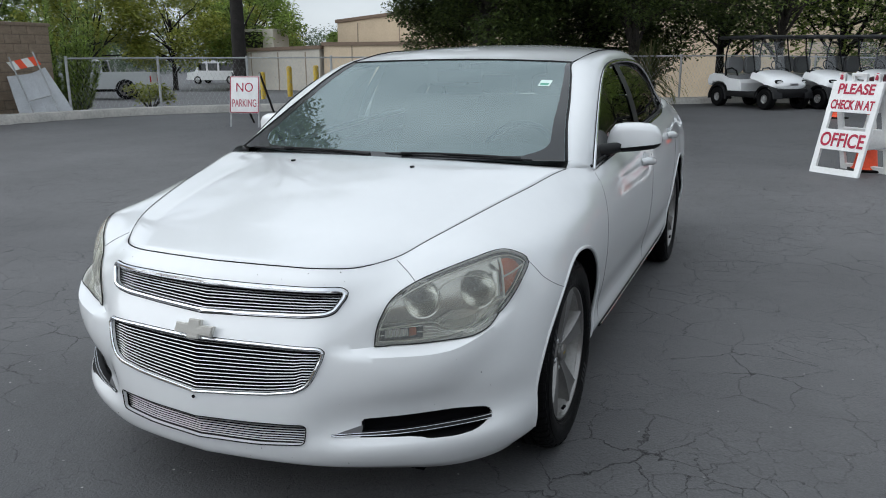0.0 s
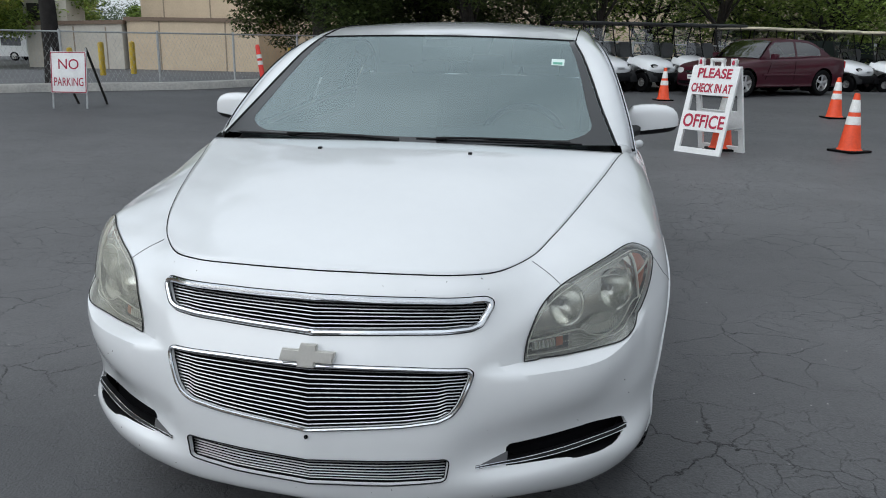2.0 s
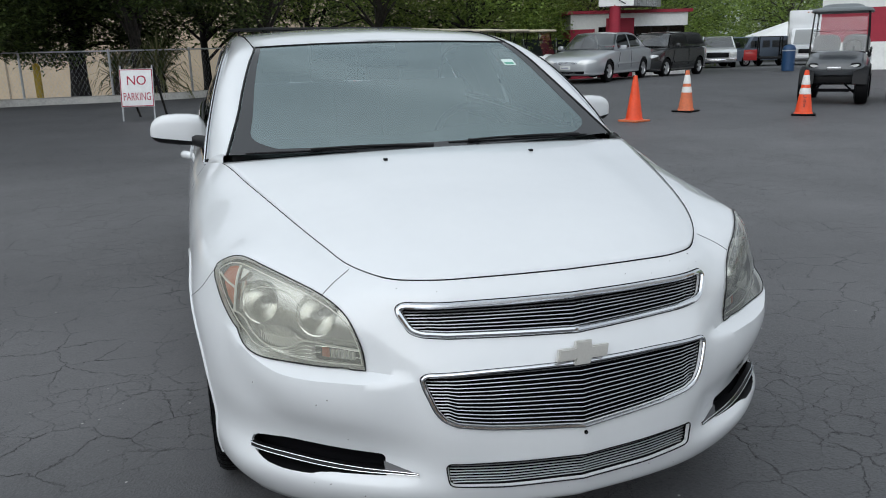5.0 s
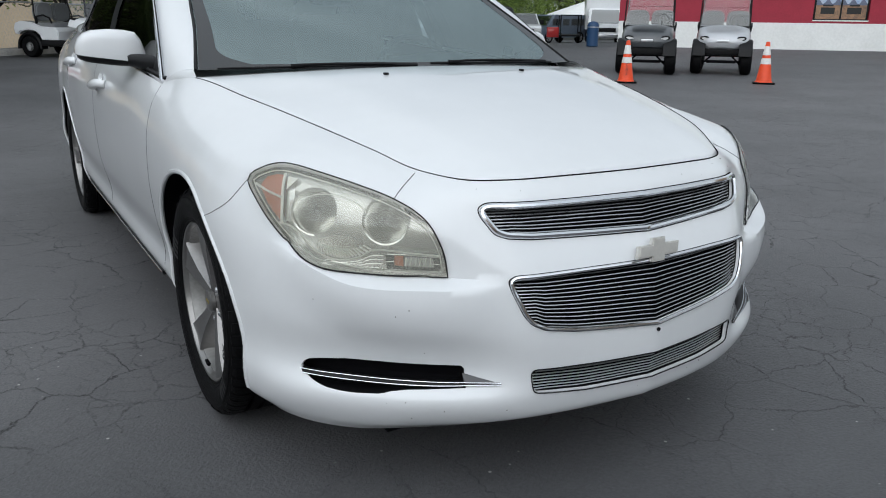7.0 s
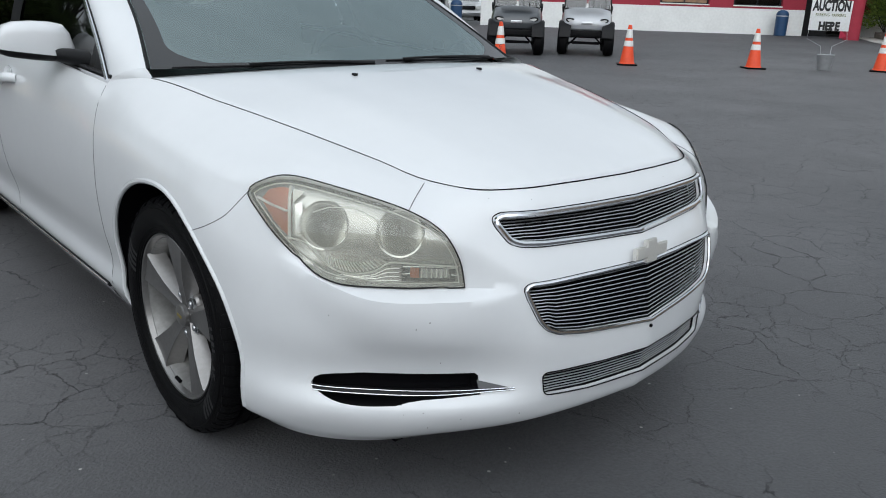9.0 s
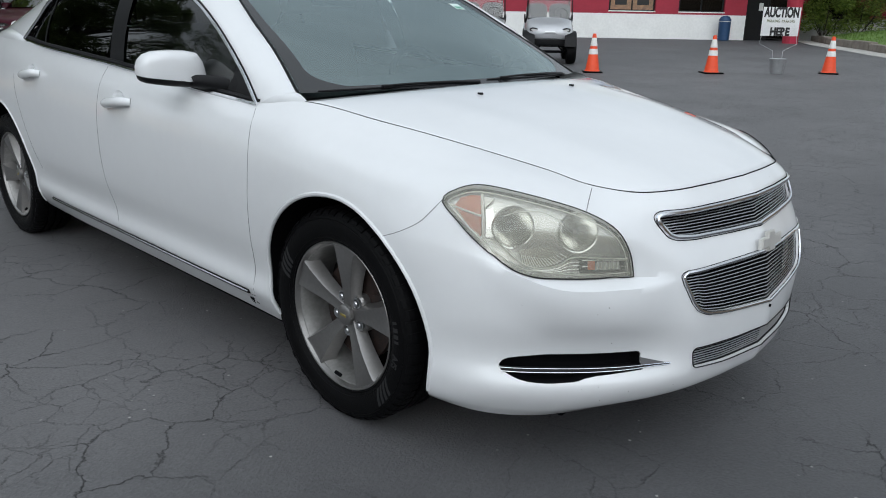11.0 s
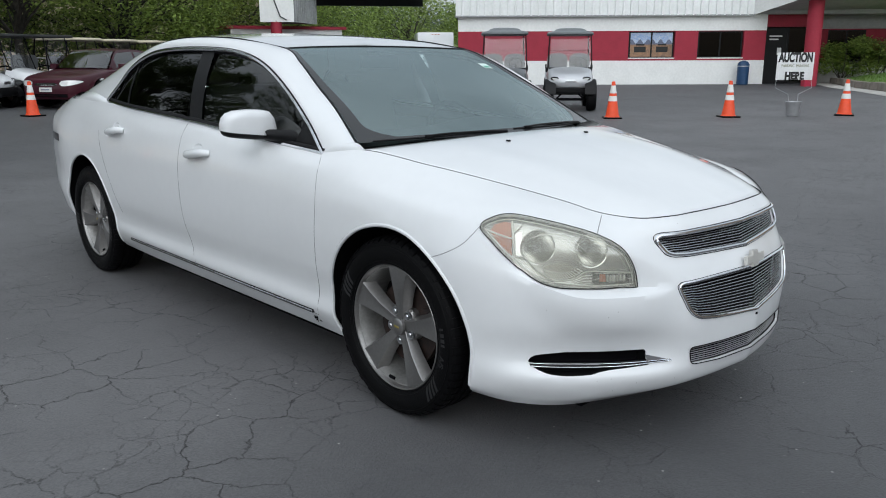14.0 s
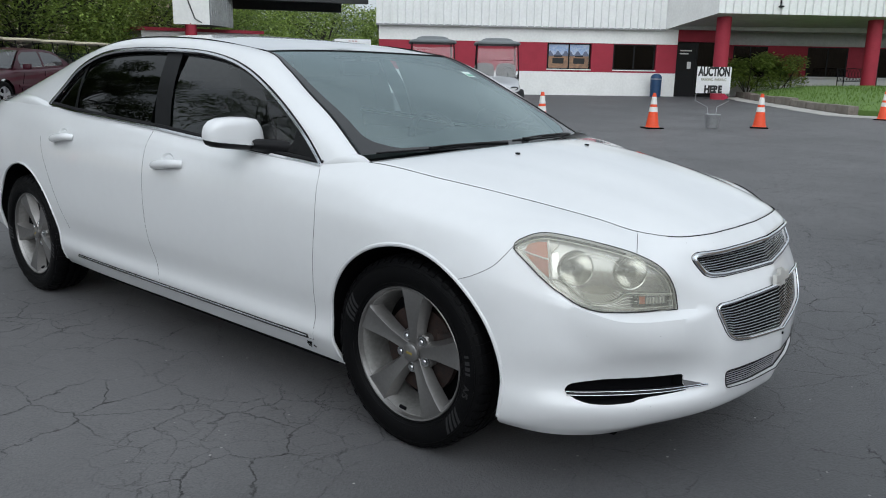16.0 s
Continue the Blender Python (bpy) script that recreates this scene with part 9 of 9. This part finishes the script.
# trees beside the walk
for k, (x, y, h) in enumerate(((-25, 5, 9), (-31, -4, 9))):
    tree(x, y, h, 0.3, 4.5, 5200, 0.30, 70 + k, LEAF_DARK, BARK, "tall shade tree at the lot's edge", 0.18, 22)


def far_wood():
    """The wooded hill on the horizon."""
    rnd = random.Random(99)
    bm = bmesh.new()
    centres = []
    for k in range(190):
        a = radians(rnd.uniform(20, 160))
        d = rnd.uniform(130, 190)
        h = rnd.uniform(2, 9) + (6 if 40 < math.degrees(a) < 60 else 0)
        centres.append((d * math.cos(a), d * math.sin(a), h - 3, rnd.uniform(4, 8)))
    leaf_cloud(bm, centres, 170000, 0.55, rnd)
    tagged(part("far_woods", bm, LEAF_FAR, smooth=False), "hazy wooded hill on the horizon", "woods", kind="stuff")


far_wood()


def bush(x, y, w, h, n, size, seed, leaf, label, z=0.0):
    rnd = random.Random(seed)
    b = thing("bush", pose(x, y, rise(x, y) + z), label, "bush")
    bm = bmesh.new()
    for k in range(7):
        a = k * 0.9
        tube(bm, [(0, 0, -0.05), (0.3 * w * math.cos(a), 0.3 * w * math.sin(a), h * 0.4), (0.42 * w * math.cos(a), 0.42 * w * math.sin(a), h * 0.75)], [0.02, 0.014, 0.005], 5)
    tagged(part("twigs", bm, BARK, b), kind="stuff")
    centres = [(rnd.uniform(-.5, .5) * w * 0.75, rnd.uniform(-.5, .5) * w * 0.75, h * rnd.uniform(0.25, 0.75), w * rnd.uniform(0.16, 0.30)) for _ in range(14)]
    bm = bmesh.new()
    leaf_cloud(bm, centres, n, size, rnd, -0.1)
    tagged(part("foliage", bm, leaf, b, smooth=False), kind="stuff")
    return b


bush(-13.0, 13.0, 1.0, 0.75, 1500, 0.09, 1, LEAF_PALE, "small yellow-green bush at the fence's foot")


def yucca(x, y, n, length, seed, label):
    rnd = random.Random(seed)
    b = thing("fan_palm", at_ground(x, y), label, "palm")
    bm = bmesh.new()
    for k in range(n):
        a, e = rnd.uniform(0, math.tau), rnd.uniform(-0.5, 1.35)
        c = Vector((0, 0, rnd.uniform(0.3, 0.9)))
        d = Vector((math.cos(a) * math.cos(e), math.sin(a) * math.cos(e), math.sin(e)))
        s = d.cross(Vector((0, 0, 1))).normalized() * 0.022
        L = length * rnd.uniform(0.6, 1.1)
        pts = [c, c + d * L * 0.5, c + d * L * 0.85 - Vector((0, 0, 0.10 * L)), c + d * L - Vector((0, 0, 0.35 * L))]
        rows = [[p - s * w, p + s * w] for p, w in zip(pts, (0.6, 1.0, 0.7, 0.1))]
        grid_faces(bm, rows)
    tagged(part("fronds", bm, LEAF_PALM, b, smooth=False), kind="stuff")
    bm = bmesh.new()
    tube(bm, [(0, 0, -0.2), (0, 0, 0.6)], [0.2, 0.16], 8)
    part("stump", bm, BARK, b)


yucca(-1.9, 20.2, 260, 1.25, 4, "spiky palm with dry fronds behind the kerb")
yucca(-2.9, 20.4, 160, 1.0, 6, "spiky palm with dry fronds behind the kerb")


# ---- grassy bed by the office porch ----
BED = [(30.6, 10.4), (27.3, 8.5), (24.6, 6.5), (22.4, 5.0), (20.7, 3.7), (20.6, 2.0), (24.5, -3.0), (33.0, -1.0), (36.5, 4.0)]


def build_bed():
    bm = bmesh.new()
    ring = even(BED, 60, closed=True)
    c = ring.mean(axis=0)
    rows = []
    for f, h in ((1.0, -0.12), (1.0, 0.16), (0.93, 0.24), (0.8, 0.38), (0.6, 0.55), (0.3, 0.62), (0.02, 0.62)):
        rows.append([(*(c + (p - c) * f), rise(*p) + h) for p in np.vstack([ring, ring[:1]])])
    grid_faces(bm, rows)
    bed = part("grass_bed", bm, mat("mown turf", (0.13, 0.22, 0.045), 0.9, color2=(0.08, 0.15, 0.03), scale=3, bump=0.8, bscale=50))
    tagged(bed, "raised bed of mown green grass", "lawn", kind="structure")
    rnd = random.Random(12)
    bm = bmesh.new()
    for _ in range(9000):
        f = math.sqrt(rnd.random())
        j, g = rnd.randrange(60), rnd.random()
        p = c + (ring[j] * (1 - g) + ring[(j + 1) % 60] * g - c) * f
        h = np.interp(f, (0.02, 0.3, 0.6, 0.8, 0.93, 1.0), (0.62, 0.62, 0.55, 0.38, 0.24, 0.16)) + rise(*p)
        a = rnd.uniform(0, math.tau)
        q = Vector((p[0], p[1], h - 0.01))
        s = Vector((math.cos(a), math.sin(a), 0)) * 0.012
        bm.faces.new([bm.verts.new(q - s), bm.verts.new(q + s), bm.verts.new(q + Vector((rnd.uniform(-.03, .03), rnd.uniform(-.03, .03), rnd.uniform(.05, .10))))])
    tagged(part("grass_blades", bm, GRASS, bed, smooth=False), kind="stuff")
    # edging: old sleepers, then a pale kerb
    edge = even(BED[:5], 9)
    for k in range(8):
        p, q = Vector((*edge[k], 0)), Vector((*edge[k + 1], 0))
        d = (q - p).normalized()
        bm = bmesh.new()
        L = (q - p).length
        box(bm, 0.03, L - 0.03, -0.14, 0.14, -0.05, 0.26 + random.uniform(-.03, .03), 0.025)
        m = Matrix(((d.x, -d.y, 0, p.x), (d.y, d.x, 0, p.y), (0, 0, 1, rise(p.x, p.y)), (0, 0, 0, 1)))
        s = part("sleeper", bm, WOOD_OLD, bed, "weathered timber edging")
        s.matrix_local = m
    bm = bmesh.new()
    walk_edge = along(even(BED[:6], 30), -0.45)
    rows = [[(x, y, rise(x, y) + z) for x, y in along(even(BED[:6], 30), off)] for off, z in ((-0.75, 0.008), (-0.70, 0.03), (-0.16, 0.035))]
    grid_faces(bm, rows)
    tagged(part("kerb_strip", bm, CONCRETE), "pale concrete strip along the grass bed", "kerb", kind="structure")


build_bed()
bush(30.3, 10.0, 1.9, 1.8, 5200, 0.12, 21, LEAF_MID, "leafy green shrub beside the porch", 0.15)
bush(31.2, 9.1, 1.9, 1.8, 5200, 0.12, 22, LEAF_MID, "leafy green shrub beside the porch", 0.2)
bush(36.0, 5.0, 1.6, 0.6, 1500, 0.10, 24, LEAF_MID, "low green shrub beside the porch", 0.3)


def bench(m, label):
    b = thing("bench", m, label, "bench")
    for z, y in ((.42, -.18), (.42, -.06), (.42, .06), (.42, .18)):
        bm = bmesh.new()
        box(bm, -.72, .72, y - .045, y + .045, z, z + .03, .008)
        part("slat", bm, BLACK, b)
    for s in (-1, 1):
        bm = bmesh.new()
        tube(bm, [(s * .72, -.24, 0), (s * .72, -.24, .62), (s * .72, .22, .62), (s * .72, .30, .92)], .022, 6)
        tube(bm, [(s * .72, .22, .62), (s * .72, .22, 0)], .022, 6)
        part("end_frame", bm, BLACK, b)
    bm = bmesh.new()
    for k in range(11):
        x = -.70 + k * .14
        tube(bm, [(x, .24, .50), (x + .12, .30, .90)], .010, 5)
        tube(bm, [(x + .12, .24, .50), (x, .30, .90)], .010, 5)
    tube(bm, [(-.72, .30, .92), (0, .31, .95), (.72, .30, .92)], .02, 6)
    tube(bm, [(-.72, .24, .48), (.72, .24, .48)], .016, 6)
    part("back_lattice", bm, BLACK, b)


for s, d in ((20.0, -0.2), (16.3, -0.2)):
    p = OFFICE @ Vector((s, d, 0))
    bench(pose(p.x, p.y, 0.30 + rise(p.x, p.y), 0, 0, -45), "black wrought-iron bench with lattice back")
